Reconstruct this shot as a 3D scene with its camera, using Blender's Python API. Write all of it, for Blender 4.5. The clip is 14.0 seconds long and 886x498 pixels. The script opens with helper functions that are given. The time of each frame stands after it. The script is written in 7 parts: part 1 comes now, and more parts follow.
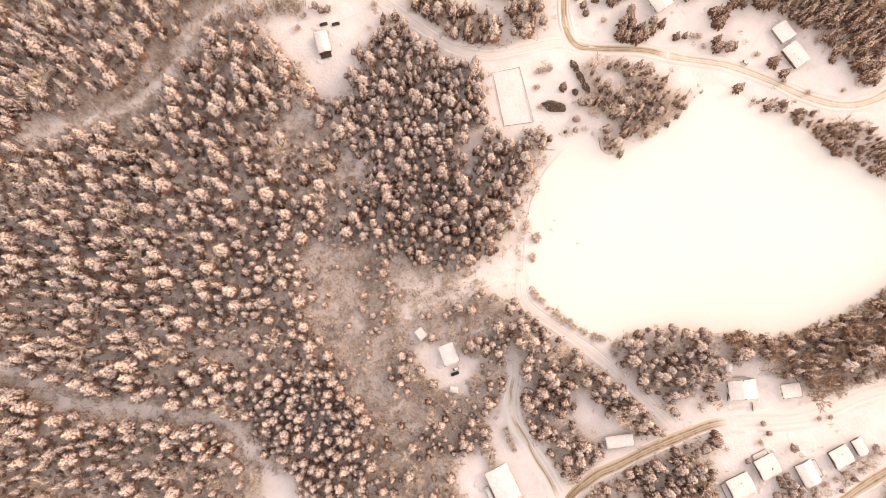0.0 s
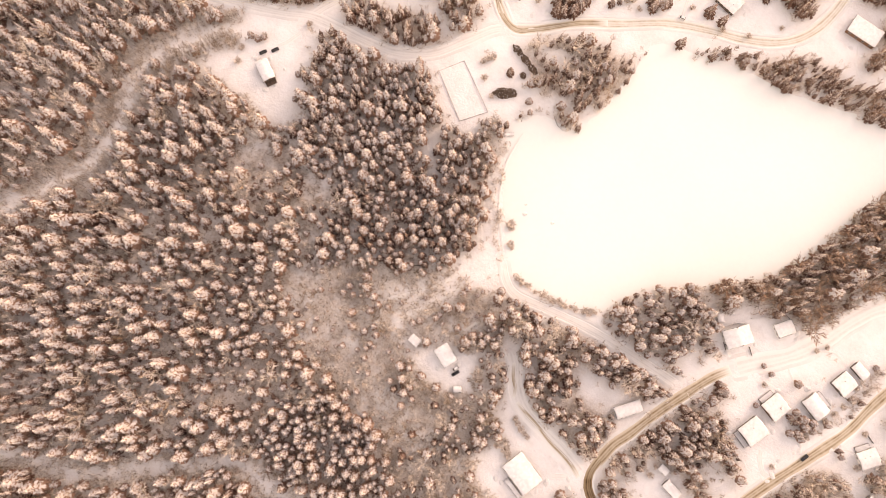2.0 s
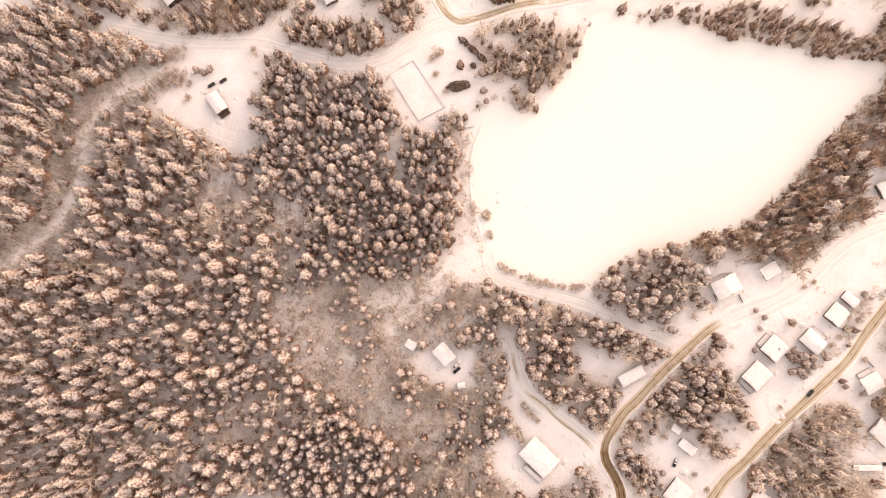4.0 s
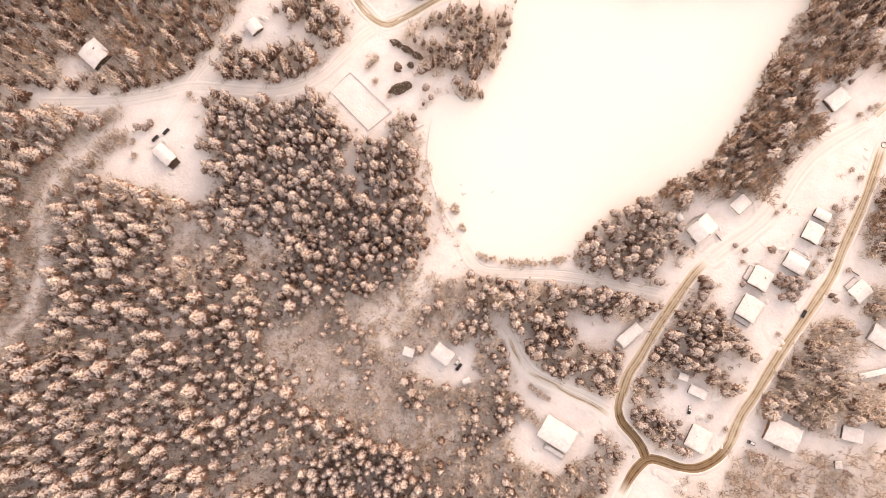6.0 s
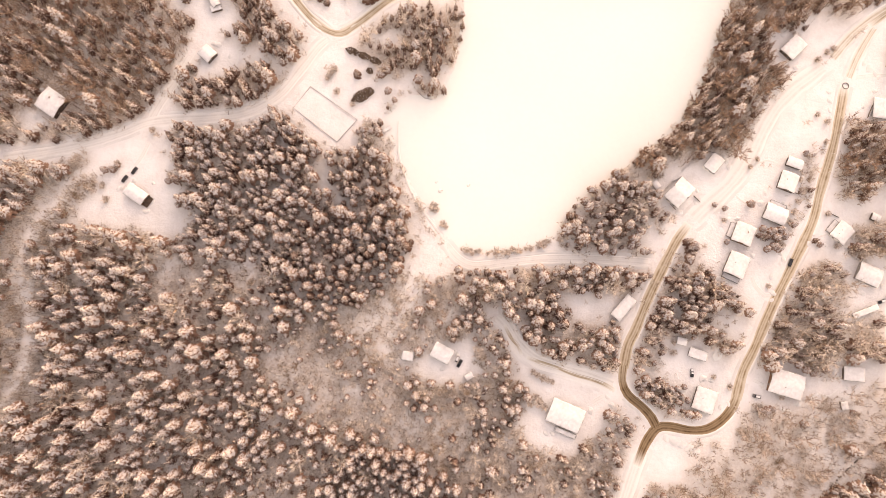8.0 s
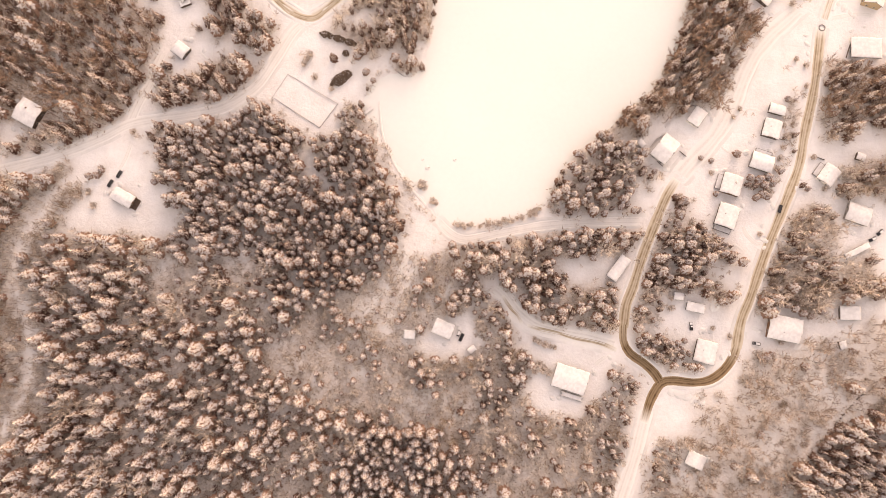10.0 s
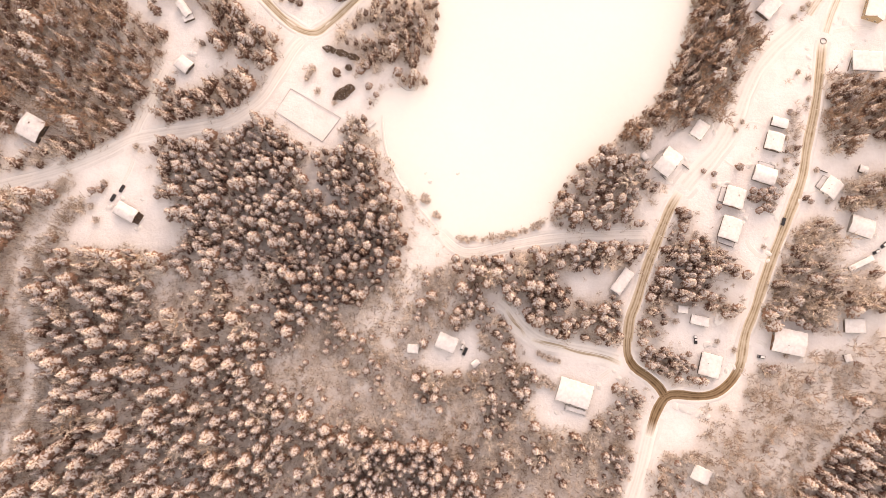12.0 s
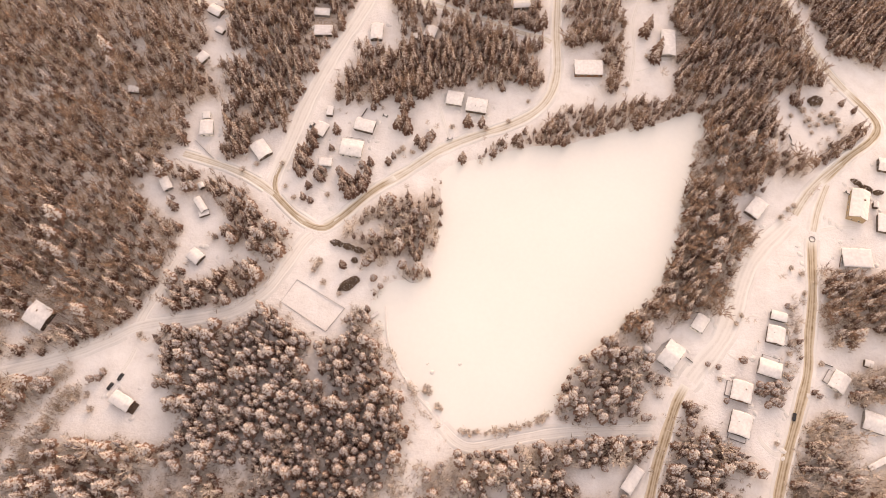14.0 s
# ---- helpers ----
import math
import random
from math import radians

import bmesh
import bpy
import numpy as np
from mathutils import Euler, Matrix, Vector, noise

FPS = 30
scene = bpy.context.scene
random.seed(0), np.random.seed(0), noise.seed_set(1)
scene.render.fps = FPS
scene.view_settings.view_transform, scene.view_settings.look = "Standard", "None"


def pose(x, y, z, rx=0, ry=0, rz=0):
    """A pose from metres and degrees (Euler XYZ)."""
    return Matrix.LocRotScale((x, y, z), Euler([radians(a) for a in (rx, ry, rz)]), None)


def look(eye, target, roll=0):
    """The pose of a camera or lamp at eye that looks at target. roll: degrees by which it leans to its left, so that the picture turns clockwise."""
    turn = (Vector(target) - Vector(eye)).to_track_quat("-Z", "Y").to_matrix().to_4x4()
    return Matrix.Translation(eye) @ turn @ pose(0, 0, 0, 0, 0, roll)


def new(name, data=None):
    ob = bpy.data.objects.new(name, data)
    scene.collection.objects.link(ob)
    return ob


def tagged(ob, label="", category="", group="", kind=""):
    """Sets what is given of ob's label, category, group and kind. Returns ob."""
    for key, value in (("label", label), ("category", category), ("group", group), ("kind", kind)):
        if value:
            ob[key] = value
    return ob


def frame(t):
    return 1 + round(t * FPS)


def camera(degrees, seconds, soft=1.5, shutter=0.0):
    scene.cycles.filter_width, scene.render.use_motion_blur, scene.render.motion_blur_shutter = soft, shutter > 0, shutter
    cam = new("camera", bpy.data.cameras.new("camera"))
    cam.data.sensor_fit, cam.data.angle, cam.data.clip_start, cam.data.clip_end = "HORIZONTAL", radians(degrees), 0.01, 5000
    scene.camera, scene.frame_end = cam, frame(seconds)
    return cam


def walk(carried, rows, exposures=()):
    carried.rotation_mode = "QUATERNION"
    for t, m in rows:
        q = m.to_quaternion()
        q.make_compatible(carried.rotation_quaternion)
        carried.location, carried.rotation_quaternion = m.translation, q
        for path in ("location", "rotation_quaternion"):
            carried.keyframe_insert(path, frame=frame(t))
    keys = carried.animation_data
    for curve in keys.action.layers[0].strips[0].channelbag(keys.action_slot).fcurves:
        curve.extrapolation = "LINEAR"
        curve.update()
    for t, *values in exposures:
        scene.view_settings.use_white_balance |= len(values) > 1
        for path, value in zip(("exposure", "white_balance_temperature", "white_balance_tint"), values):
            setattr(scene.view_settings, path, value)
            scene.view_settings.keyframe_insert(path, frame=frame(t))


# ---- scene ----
EXPOSURES = [(0.0, 1.30, 21500, 40), (8.0, 1.26, 21500, 40), (10.5, 1.15, 21500, 40), (11.0, 1.34, 21500, 40), (12.5, 1.18, 21500, 40), (13.0, 1.05, 21500, 40), (13.5, 0.98, 21500, 40), (14.0, 1.01, 21500, 40)]
cam = camera(62.98, 14.0, soft=0.6)
walk(cam, [
    (0.0, pose(-0.43, -2.31, 399.31, 8.02, 0, 45.60)),
    (0.5, pose(-0.12, -1.94, 399.41, 8.06, 0, 43.12)),
    (1.0, pose(0.21, -1.55, 399.64, 8.08, 0, 40.31)),
    (1.5, pose(0.59, -1.24, 399.66, 8.09, 0, 37.70)),
    (2.0, pose(0.93, -1.04, 399.44, 8.15, 0, 35.18)),
    (2.5, pose(1.25, -0.78, 399.53, 8.14, 0, 33.17)),
    (3.0, pose(1.49, -0.55, 399.58, 8.13, 0, 30.97)),
    (5.5, pose(2.13, 1.14, 399.02, 7.91, 0, 15.95)),
    (6.0, pose(2.30, 1.63, 398.98, 7.83, 0, 13.08)),
    (6.5, pose(2.38, 1.91, 399.21, 7.77, 0, 10.46)),
    (7.0, pose(2.45, 2.12, 399.06, 7.72, 0, 8.12)),
    (7.5, pose(2.82, 2.30, 399.14, 7.67, 0, 6.11)),
    (8.0, pose(3.10, 2.37, 399.03, 7.64, 0, 4.98)),
    (10.5, pose(2.71, 2.45, 400.36, 3.93, 0, -0.48)),
    (11.0, pose(1.91, 3.00, 400.07, 0.18, 0, -0.46)),
    (11.5, pose(1.69, 3.41, 399.78, 2.27, 0, -0.34)),
    (12.0, pose(0.94, 3.44, 399.58, 6.68, 0, -0.22)),
    (12.5, pose(0.28, 3.62, 399.65, 11.25, 0, -0.09)),
    (13.0, pose(0.06, 3.58, 399.40, 15.89, 0, 0.06)),
    (13.5, pose(-0.09, 2.82, 399.49, 20.09, 0, 0.17)),
    (14.0, pose(0.50, 2.13, 399.33, 21.89, 0, 0.27)),
], EXPOSURES)

# ---- world, sun ----
SUN_AZ, SUN_EL = 21.0, 24.0
world = bpy.data.worlds.new("winter_sky")
scene.world = world
world.use_nodes = True
wn, wl = world.node_tree.nodes, world.node_tree.links
sky = wn.new("ShaderNodeTexSky")
sky.sky_type = 'NISHITA'
sky.sun_disc = False
sky.sun_elevation = radians(SUN_EL)
sky.sun_rotation = radians(SUN_AZ)
sky.air_density, sky.dust_density, sky.ozone_density = 1.0, 0.3, 0.6
wn["Background"].inputs["Strength"].default_value = 0.278
wl.new(sky.outputs["Color"], wn["Background"].inputs["Color"])
sun = new("sun", bpy.data.lights.new("sun", 'SUN'))
sun.data.energy, sun.data.angle, sun.data.color = 0.36, radians(10), (0.40, 0.67, 1.0)
_az, _el = radians(SUN_AZ), radians(SUN_EL)
sun.matrix_world = look((math.sin(_az) * math.cos(_el) * 500, math.cos(_az) * math.cos(_el) * 500, math.sin(_el) * 500), (0, 0, 0))


# ---- materials ----
def ramp(nt, source, stops):
    r = nt.nodes.new("ShaderNodeValToRGB")
    while len(r.color_ramp.elements) < len(stops):
        r.color_ramp.elements.new(0.5)
    for e, (p, c) in zip(r.color_ramp.elements, stops):
        e.position, e.color = p, (*c, 1)
    nt.links.new(source, r.inputs["Fac"])
    return r.outputs["Color"]


def noise_tex(nt, scale, detail=3.0, rough=0.55, coord="Object"):
    tc = nt.nodes.new("ShaderNodeTexCoord")
    n = nt.nodes.new("ShaderNodeTexNoise")
    n.inputs["Scale"].default_value, n.inputs["Detail"].default_value, n.inputs["Roughness"].default_value = scale, detail, rough
    nt.links.new(tc.outputs[coord], n.inputs["Vector"])
    return n.outputs["Fac"]


def mixed(nt, fac, a, b, kind="MIX"):
    m = nt.nodes.new("ShaderNodeMix")
    m.data_type, m.blend_type = 'RGBA', kind
    for v, k in ((fac, 0), (a, 6), (b, 7)):
        if isinstance(v, (int, float)):
            m.inputs[k].default_value = v
        elif isinstance(v, tuple):
            m.inputs[k].default_value = (*v, 1)
        else:
            nt.links.new(v, m.inputs[k])
    return m.outputs[2]


def mat(name, rough=0.8, metal=0.0, spec=0.3):
    m = bpy.data.materials.new(name)
    m.use_nodes = True
    b = m.node_tree.nodes["Principled BSDF"]
    b.inputs["Roughness"].default_value, b.inputs["Metallic"].default_value = rough, metal
    b.inputs["Specular IOR Level"].default_value = spec
    return m, m.node_tree, b


def bump(nt, b, height, strength, dist):
    n = nt.nodes.new("ShaderNodeBump")
    n.inputs["Strength"].default_value, n.inputs["Distance"].default_value = strength, dist
    nt.links.new(height, n.inputs["Height"])
    nt.links.new(n.outputs["Normal"], b.inputs["Normal"])


def two_tone(name, a, b_, scale, rough=0.8, bump_d=0.0, lo=0.35, hi=0.65, metal=0.0, spec=0.3, coarse=0.0):
    m, nt, b = mat(name, rough, metal, spec)
    f = noise_tex(nt, scale)
    col = ramp(nt, f, [(lo, a), (hi, b_)])
    if coarse:
        g = noise_tex(nt, coarse, 2.0)
        col = mixed(nt, 0.5, col, ramp(nt, g, [(0.3, tuple(x * 0.75 for x in a)), (0.7, b_)]))
    nt.links.new(col, b.inputs["Base Color"])
    if bump_d:
        bump(nt, b, f, 0.6, bump_d)
    return m


SNOW_A, SNOW_B = (0.735, 0.712, 0.675), (0.845, 0.828, 0.795)
M_SNOW = two_tone("snow", SNOW_A, SNOW_B, 0.35, 0.75, 0.12, 0.3, 0.7, spec=0.2, coarse=0.04)
M_ROOFSNOW = two_tone("roof_snow", (0.71, 0.69, 0.67), (0.83, 0.81, 0.79), 0.5, 0.7, 0.05, spec=0.2)
M_BARK = two_tone("bark", (0.07, 0.045, 0.035), (0.16, 0.11, 0.085), 3.0, 0.9)
M_NEEDLE = two_tone("needles", (0.20, 0.10, 0.072), (0.36, 0.21, 0.155), 0.8, 0.85)
M_NEEDLE_SPRUCE = two_tone("spruce_needles", (0.10, 0.042, 0.029), (0.21, 0.102, 0.071), 0.8, 0.85)
M_DARKBUSH = two_tone("cedar_green", (0.085, 0.05, 0.033), (0.24, 0.155, 0.11), 1.2, 0.85)
M_ASPHALT = two_tone("dark_shingle", (0.05, 0.04, 0.036), (0.10, 0.08, 0.07), 2.0, 0.85)
M_BOARD = two_tone("dark_boards", (0.07, 0.045, 0.035), (0.15, 0.10, 0.075), 1.5, 0.8)
M_TAN = two_tone("tan_siding", (0.36, 0.25, 0.16), (0.46, 0.33, 0.22), 1.5, 0.75)
M_GREY = two_tone("grey_siding", (0.22, 0.19, 0.175), (0.32, 0.28, 0.26), 1.5, 0.75)
M_WHITE = two_tone("white_siding", (0.66, 0.62, 0.58), (0.78, 0.75, 0.71), 1.5, 0.7)
M_RED = two_tone("brown_siding", (0.17, 0.075, 0.045), (0.25, 0.12, 0.07), 1.5, 0.75)
M_BRICK = two_tone("chimney_brick", (0.17, 0.09, 0.065), (0.27, 0.15, 0.11), 4.0, 0.85)
M_PANE = two_tone("window_glass", (0.02, 0.02, 0.024), (0.05, 0.05, 0.055), 0.6, 0.12, spec=0.5)
M_TYRE = two_tone("tyre_rubber", (0.012, 0.012, 0.012), (0.03, 0.028, 0.027), 6.0, 0.85)
M_RIM = two_tone("rim_alloy", (0.35, 0.34, 0.33), (0.5, 0.49, 0.48), 8.0, 0.35, metal=0.9)
M_PAINT_DARK = two_tone("car_paint_black", (0.012, 0.011, 0.011), (0.022, 0.02, 0.02), 2.0, 0.3, spec=0.5)
M_PAINT_GREY = two_tone("car_paint_grey", (0.10, 0.095, 0.09), (0.16, 0.15, 0.145), 2.0, 0.35, spec=0.5)
M_LAMP = two_tone("headlight_glass", (0.6, 0.58, 0.54), (0.75, 0.73, 0.7), 8.0, 0.15, spec=0.5)
M_TAIL = two_tone("tail_light_red", (0.25, 0.02, 0.015), (0.35, 0.03, 0.02), 8.0, 0.25, spec=0.5)


def bough_material(name, snow_lo, snow_hi, needle, snow, scale):
    """Snow caked on boughs, needles showing through; whole trees carry more or less of it."""
    m, nt, b = mat(name, 0.8, 0.0, 0.2)
    fine = noise_tex(nt, scale, 4.0, 0.62)
    wide = noise_tex(nt, 0.11, 3.0)
    info = nt.nodes.new("ShaderNodeObjectInfo")
    geo = nt.nodes.new("ShaderNodeNewGeometry")
    total = fine
    for source, amount in ((wide, 0.40), (info.outputs["Random"], 0.14), (geo.outputs["Random Per Island"], 0.16)):
        add = nt.nodes.new("ShaderNodeMath")
        add.operation = 'MULTIPLY_ADD'
        add.inputs[1].default_value = amount
        nt.links.new(source, add.inputs[0])
        nt.links.new(total, add.inputs[2])
        total = add.outputs[0]
    sc = nt.nodes.new("ShaderNodeMath")
    sc.operation = 'SUBTRACT'
    sc.inputs[1].default_value = 0.35
    nt.links.new(total, sc.inputs[0])
    nt.links.new(ramp(nt, sc.outputs[0], [(snow_lo, needle), (snow_hi, snow)]), b.inputs["Base Color"])
    bump(nt, b, fine, 0.6, 0.15)
    return m


M_BOUGH = bough_material("snow_laden_boughs", 0.28, 0.56, (0.37, 0.27, 0.232), (0.61, 0.565, 0.552), 1.4)
M_BOUGH_SPRUCE = bough_material("lightly_snowed_boughs", 0.36, 0.66, (0.20, 0.105, 0.075), (0.72, 0.63, 0.585), 1.1)


def twig_material():
    m, nt, b = mat("frosted_twigs", 0.9, 0.0, 0.2)
    fine, wide = noise_tex(nt, 1.1, 3.0), noise_tex(nt, 0.06, 3.0, 0.6)
    frost = ramp(nt, fine, [(0.30, (0.33, 0.215, 0.16)), (0.58, (0.78, 0.67, 0.59))])
    ochre = ramp(nt, fine, [(0.35, (0.18, 0.10, 0.06)), (0.75, (0.43, 0.28, 0.185))])
    nt.links.new(mixed(nt, ramp(nt, wide, [(0.50, (0.0, 0.0, 0.0)), (0.66, (0.9, 0.9, 0.9))]), frost, ochre), b.inputs["Base Color"])
    return m


M_TWIG = twig_material()
M_FROST = two_tone("hoar_frost_twigs", (0.50, 0.38, 0.305), (0.80, 0.73, 0.665), 0.3, 0.9, lo=0.38, hi=0.58)
M_OPEN_TWIG = two_tone("thin_twigs", (0.27, 0.17, 0.125), (0.66, 0.54, 0.47), 0.25, 0.9, lo=0.4, hi=0.62)
M_BROWN_TWIG = two_tone("brown_twigs", (0.16, 0.085, 0.058), (0.44, 0.28, 0.205), 0.35, 0.9)
M_SCRUB = two_tone("scrub_stems", (0.20, 0.12, 0.076), (0.38, 0.25, 0.17), 0.6, 0.9)
M_STONE = two_tone("field_stone", (0.11, 0.085, 0.07), (0.27, 0.22, 0.19), 1.8, 0.9, 0.05)
M_STEM = two_tone("dark_wet_bark", (0.10, 0.062, 0.045), (0.22, 0.15, 0.115), 1.5, 0.9)


def ground_material():
    m, nt, b = mat("snowy_ground", 0.8, 0.0, 0.2)
    fine = noise_tex(nt, 0.55, 5.0, 0.65)
    wide = ramp(nt, noise_tex(nt, 0.09, 5.0, 0.6), [(0.35, (0.0, 0.0, 0.0)), (0.65, (1.0, 1.0, 1.0))])
    snow = mixed(nt, wide, ramp(nt, fine, [(0.3, (0.71, 0.675, 0.642)), (0.7, (0.795, 0.765, 0.735))]), (0.835, 0.815, 0.79))
    # brown mask of the stands: twig litter with the shade under crowns painted in
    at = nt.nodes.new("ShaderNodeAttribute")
    at.attribute_name = "litter_shade"
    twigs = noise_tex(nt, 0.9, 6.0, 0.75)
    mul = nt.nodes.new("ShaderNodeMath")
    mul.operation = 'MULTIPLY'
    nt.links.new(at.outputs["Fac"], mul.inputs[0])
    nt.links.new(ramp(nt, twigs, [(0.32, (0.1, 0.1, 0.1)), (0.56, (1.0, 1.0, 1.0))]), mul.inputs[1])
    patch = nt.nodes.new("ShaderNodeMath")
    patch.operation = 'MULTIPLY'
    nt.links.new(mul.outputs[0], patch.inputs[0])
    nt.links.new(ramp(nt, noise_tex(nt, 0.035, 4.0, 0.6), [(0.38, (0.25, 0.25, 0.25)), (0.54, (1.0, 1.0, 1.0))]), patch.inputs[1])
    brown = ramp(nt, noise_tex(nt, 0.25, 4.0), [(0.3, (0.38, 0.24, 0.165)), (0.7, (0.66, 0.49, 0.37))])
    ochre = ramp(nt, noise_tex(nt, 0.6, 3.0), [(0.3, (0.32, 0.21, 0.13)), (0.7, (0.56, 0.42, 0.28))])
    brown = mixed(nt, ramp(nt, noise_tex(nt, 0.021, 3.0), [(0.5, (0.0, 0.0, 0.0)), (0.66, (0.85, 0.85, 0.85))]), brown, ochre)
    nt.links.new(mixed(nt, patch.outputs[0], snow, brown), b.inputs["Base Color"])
    bump(nt, b, fine, 0.7, 0.65)
    return m


M_GROUND = ground_material()


def ice_material():
    m, nt, b = mat("snow_on_ice", 0.7, 0.0, 0.2)
    n1, n2 = noise_tex(nt, 0.012, 3.0), noise_tex(nt, 0.4, 4.0)
    col = mixed(nt, 0.25, ramp(nt, n1, [(0.3, (0.76, 0.765, 0.725)), (0.7, (0.81, 0.815, 0.775))]),
                ramp(nt, n2, [(0.3, (0.74, 0.745, 0.705)), (0.7, (0.81, 0.815, 0.775))]))
    nt.links.new(col, b.inputs["Base Color"])
    bump(nt, b, n2, 0.25, 0.05)
    return m


M_ICE = ice_material()


def road_material(name, snow, dirt, amount, dry=None):
    """Packed snow with two worn wheel tracks; u runs across the road, v along it in metres."""
    m, nt, b = mat(name, 0.85, 0.0, 0.25)
    uv = nt.nodes.new("ShaderNodeUVMap")
    sep = nt.nodes.new("ShaderNodeSeparateXYZ")
    nt.links.new(uv.outputs["UV"], sep.inputs[0])
    track = nt.nodes.new("ShaderNodeFloatCurve")
    pts = track.mapping.curves[0].points
    pts[0].location, pts[1].location = (0.0, 0.0), (1.0, 0.0)
    for x, y in ((0.10, 0.12), (0.22, 0.95), (0.32, 0.35), (0.42, 0.65), (0.54, 0.30), (0.68, 1.0), (0.78, 0.40), (0.90, 0.12)):
        pts.new(x, y)
    track.mapping.update()
    nt.links.new(sep.outputs[0], track.inputs["Value"])
    wear = noise_tex(nt, 0.22, 4.0, 0.65)
    worn = ramp(nt, wear, [(0.25, (0.35, 0.35, 0.35)), (0.7, (1.25, 1.25, 1.25))])
    f = nt.nodes.new("ShaderNodeMath")
    f.operation, f.use_clamp = 'MULTIPLY', True
    nt.links.new(track.outputs[0], f.inputs[0])
    nt.links.new(worn, f.inputs[1])
    g = nt.nodes.new("ShaderNodeMath")
    g.operation, g.use_clamp = 'MULTIPLY', True
    g.inputs[1].default_value = amount
    nt.links.new(f.outputs[0], g.inputs[0])
    at = nt.nodes.new("ShaderNodeAttribute")
    at.attribute_name = "sand"
    g2 = nt.nodes.new("ShaderNodeMath")
    g2.operation = 'MULTIPLY'
    nt.links.new(g.outputs[0], g2.inputs[0])
    nt.links.new(at.outputs["Fac"], g2.inputs[1])
    if dry:
        # slush that dries out into sand towards its ends
        aw = nt.nodes.new("ShaderNodeAttribute")
        aw.attribute_name = "wet"
        snow = mixed(nt, aw.outputs["Fac"], dry[0], snow)
        dirt = mixed(nt, aw.outputs["Fac"], dry[1], dirt)
    snow = mixed(nt, at.outputs["Fac"], (0.82, 0.805, 0.75), snow)
    fine = noise_tex(nt, 1.3, 4.0)
    dirt_c = mixed(nt, 1.0, ramp(nt, fine, [(0.3, (0.7, 0.7, 0.7)), (0.7, (1.0, 1.0, 1.0))]), dirt, "MULTIPLY")
    nt.links.new(mixed(nt, g2.outputs[0], snow, dirt_c), b.inputs["Base Color"])
    bump(nt, b, fine, 0.5, 0.06)
    return m


ROAD_MATS = {
    "sanded": road_material("sanded_road", (0.66, 0.565, 0.45), (0.33, 0.22, 0.13), 0.95),
    "wet": road_material("slushy_brown_road", (0.37, 0.245, 0.15), (0.14, 0.072, 0.034), 1.0, ((0.66, 0.565, 0.45), (0.33, 0.22, 0.13))),
    "light": road_material("lightly_sanded_road", (0.79, 0.76, 0.70), (0.55, 0.43, 0.30), 0.8),
    "packed": road_material("packed_snow_road", (0.82, 0.80, 0.76), (0.70, 0.655, 0.605), 0.55),
}


# ---- mesh helpers ----
def part(name, bm, material, parent, label=""):
    me = bpy.data.meshes.new(name)
    bm.to_mesh(me)
    bm.free()
    me.materials.append(material)
    ob = new(name, me)
    ob.parent = parent
    if label:
        tagged(ob, label)
    return ob


def box(bm, x0, x1, y0, y1, z0, z1, bevel=0.0):
    v = [bm.verts.new((x, y, z)) for z in (z0, z1) for x, y in ((x0, y0), (x1, y0), (x1, y1), (x0, y1))]
    fs = [bm.faces.new([v[i] for i in q]) for q in ((3, 2, 1, 0), (4, 5, 6, 7), (0, 1, 5, 4), (1, 2, 6, 5), (2, 3, 7, 6), (3, 0, 4, 7))]
    if bevel:
        es = list({e for f in fs for e in f.edges})
        bmesh.ops.bevel(bm, geom=es, offset=bevel, segments=2, affect='EDGES')
    return bm


def tube(bm, a, b, ra, rb, n=6):
    a, b = Vector(a), Vector(b)
    q = (b - a).to_track_quat("Z", "Y").to_matrix()
    rings = [[bm.verts.new(c + q @ Vector((r * math.cos(2 * math.pi * i / n), r * math.sin(2 * math.pi * i / n), 0))) for i in range(n)]
             for c, r in ((a, ra), (b, rb))]
    for i in range(n):
        bm.faces.new((rings[0][i], rings[0][(i + 1) % n], rings[1][(i + 1) % n], rings[1][i]))
    bm.faces.new(rings[1])
    bm.faces.new(rings[0][::-1])
    return bm


def array_mesh(name, V, F, M, mats):
    """A mesh from arrays of vertices, triangles and material numbers."""
    me = bpy.data.meshes.new(name)
    me.vertices.add(len(V))
    me.vertices.foreach_set("co", np.ascontiguousarray(V, np.float32).ravel())
    me.loops.add(len(F) * 3)
    me.loops.foreach_set("vertex_index", np.ascontiguousarray(F, np.int32).ravel())
    me.polygons.add(len(F))
    me.polygons.foreach_set("loop_start", np.arange(0, len(F) * 3, 3, dtype=np.int32))
    me.polygons.foreach_set("material_index", np.ascontiguousarray(M, np.int32))
    for m in mats:
        me.materials.append(m)
    me.update(calc_edges=True)
    return me


def smooth_line(pts, step=4.0, closed=False):
    """Evenly spaced points on a smooth curve through pts."""
    P = np.array(pts, float)
    n = len(P)
    out = []
    for i in range(n if closed else n - 1):
        if closed:
            a, b, c, d = P[(i - 1) % n], P[i], P[(i + 1) % n], P[(i + 2) % n]
        else:
            b, c = P[i], P[i + 1]
            a = P[i - 1] if i else 2 * b - c
            d = P[i + 2] if i + 2 < n else 2 * c - b
        k = max(2, int(np.linalg.norm(c - b) / step) + 1)
        for t in np.arange(k) / k:
            out.append(0.5 * (2 * b + (c - a) * t + (2 * a - 5 * b + 4 * c - d) * t * t + (3 * b - a - 3 * c + d) * t ** 3))
    if not closed:
        out.append(P[-1])
    return np.array(out)


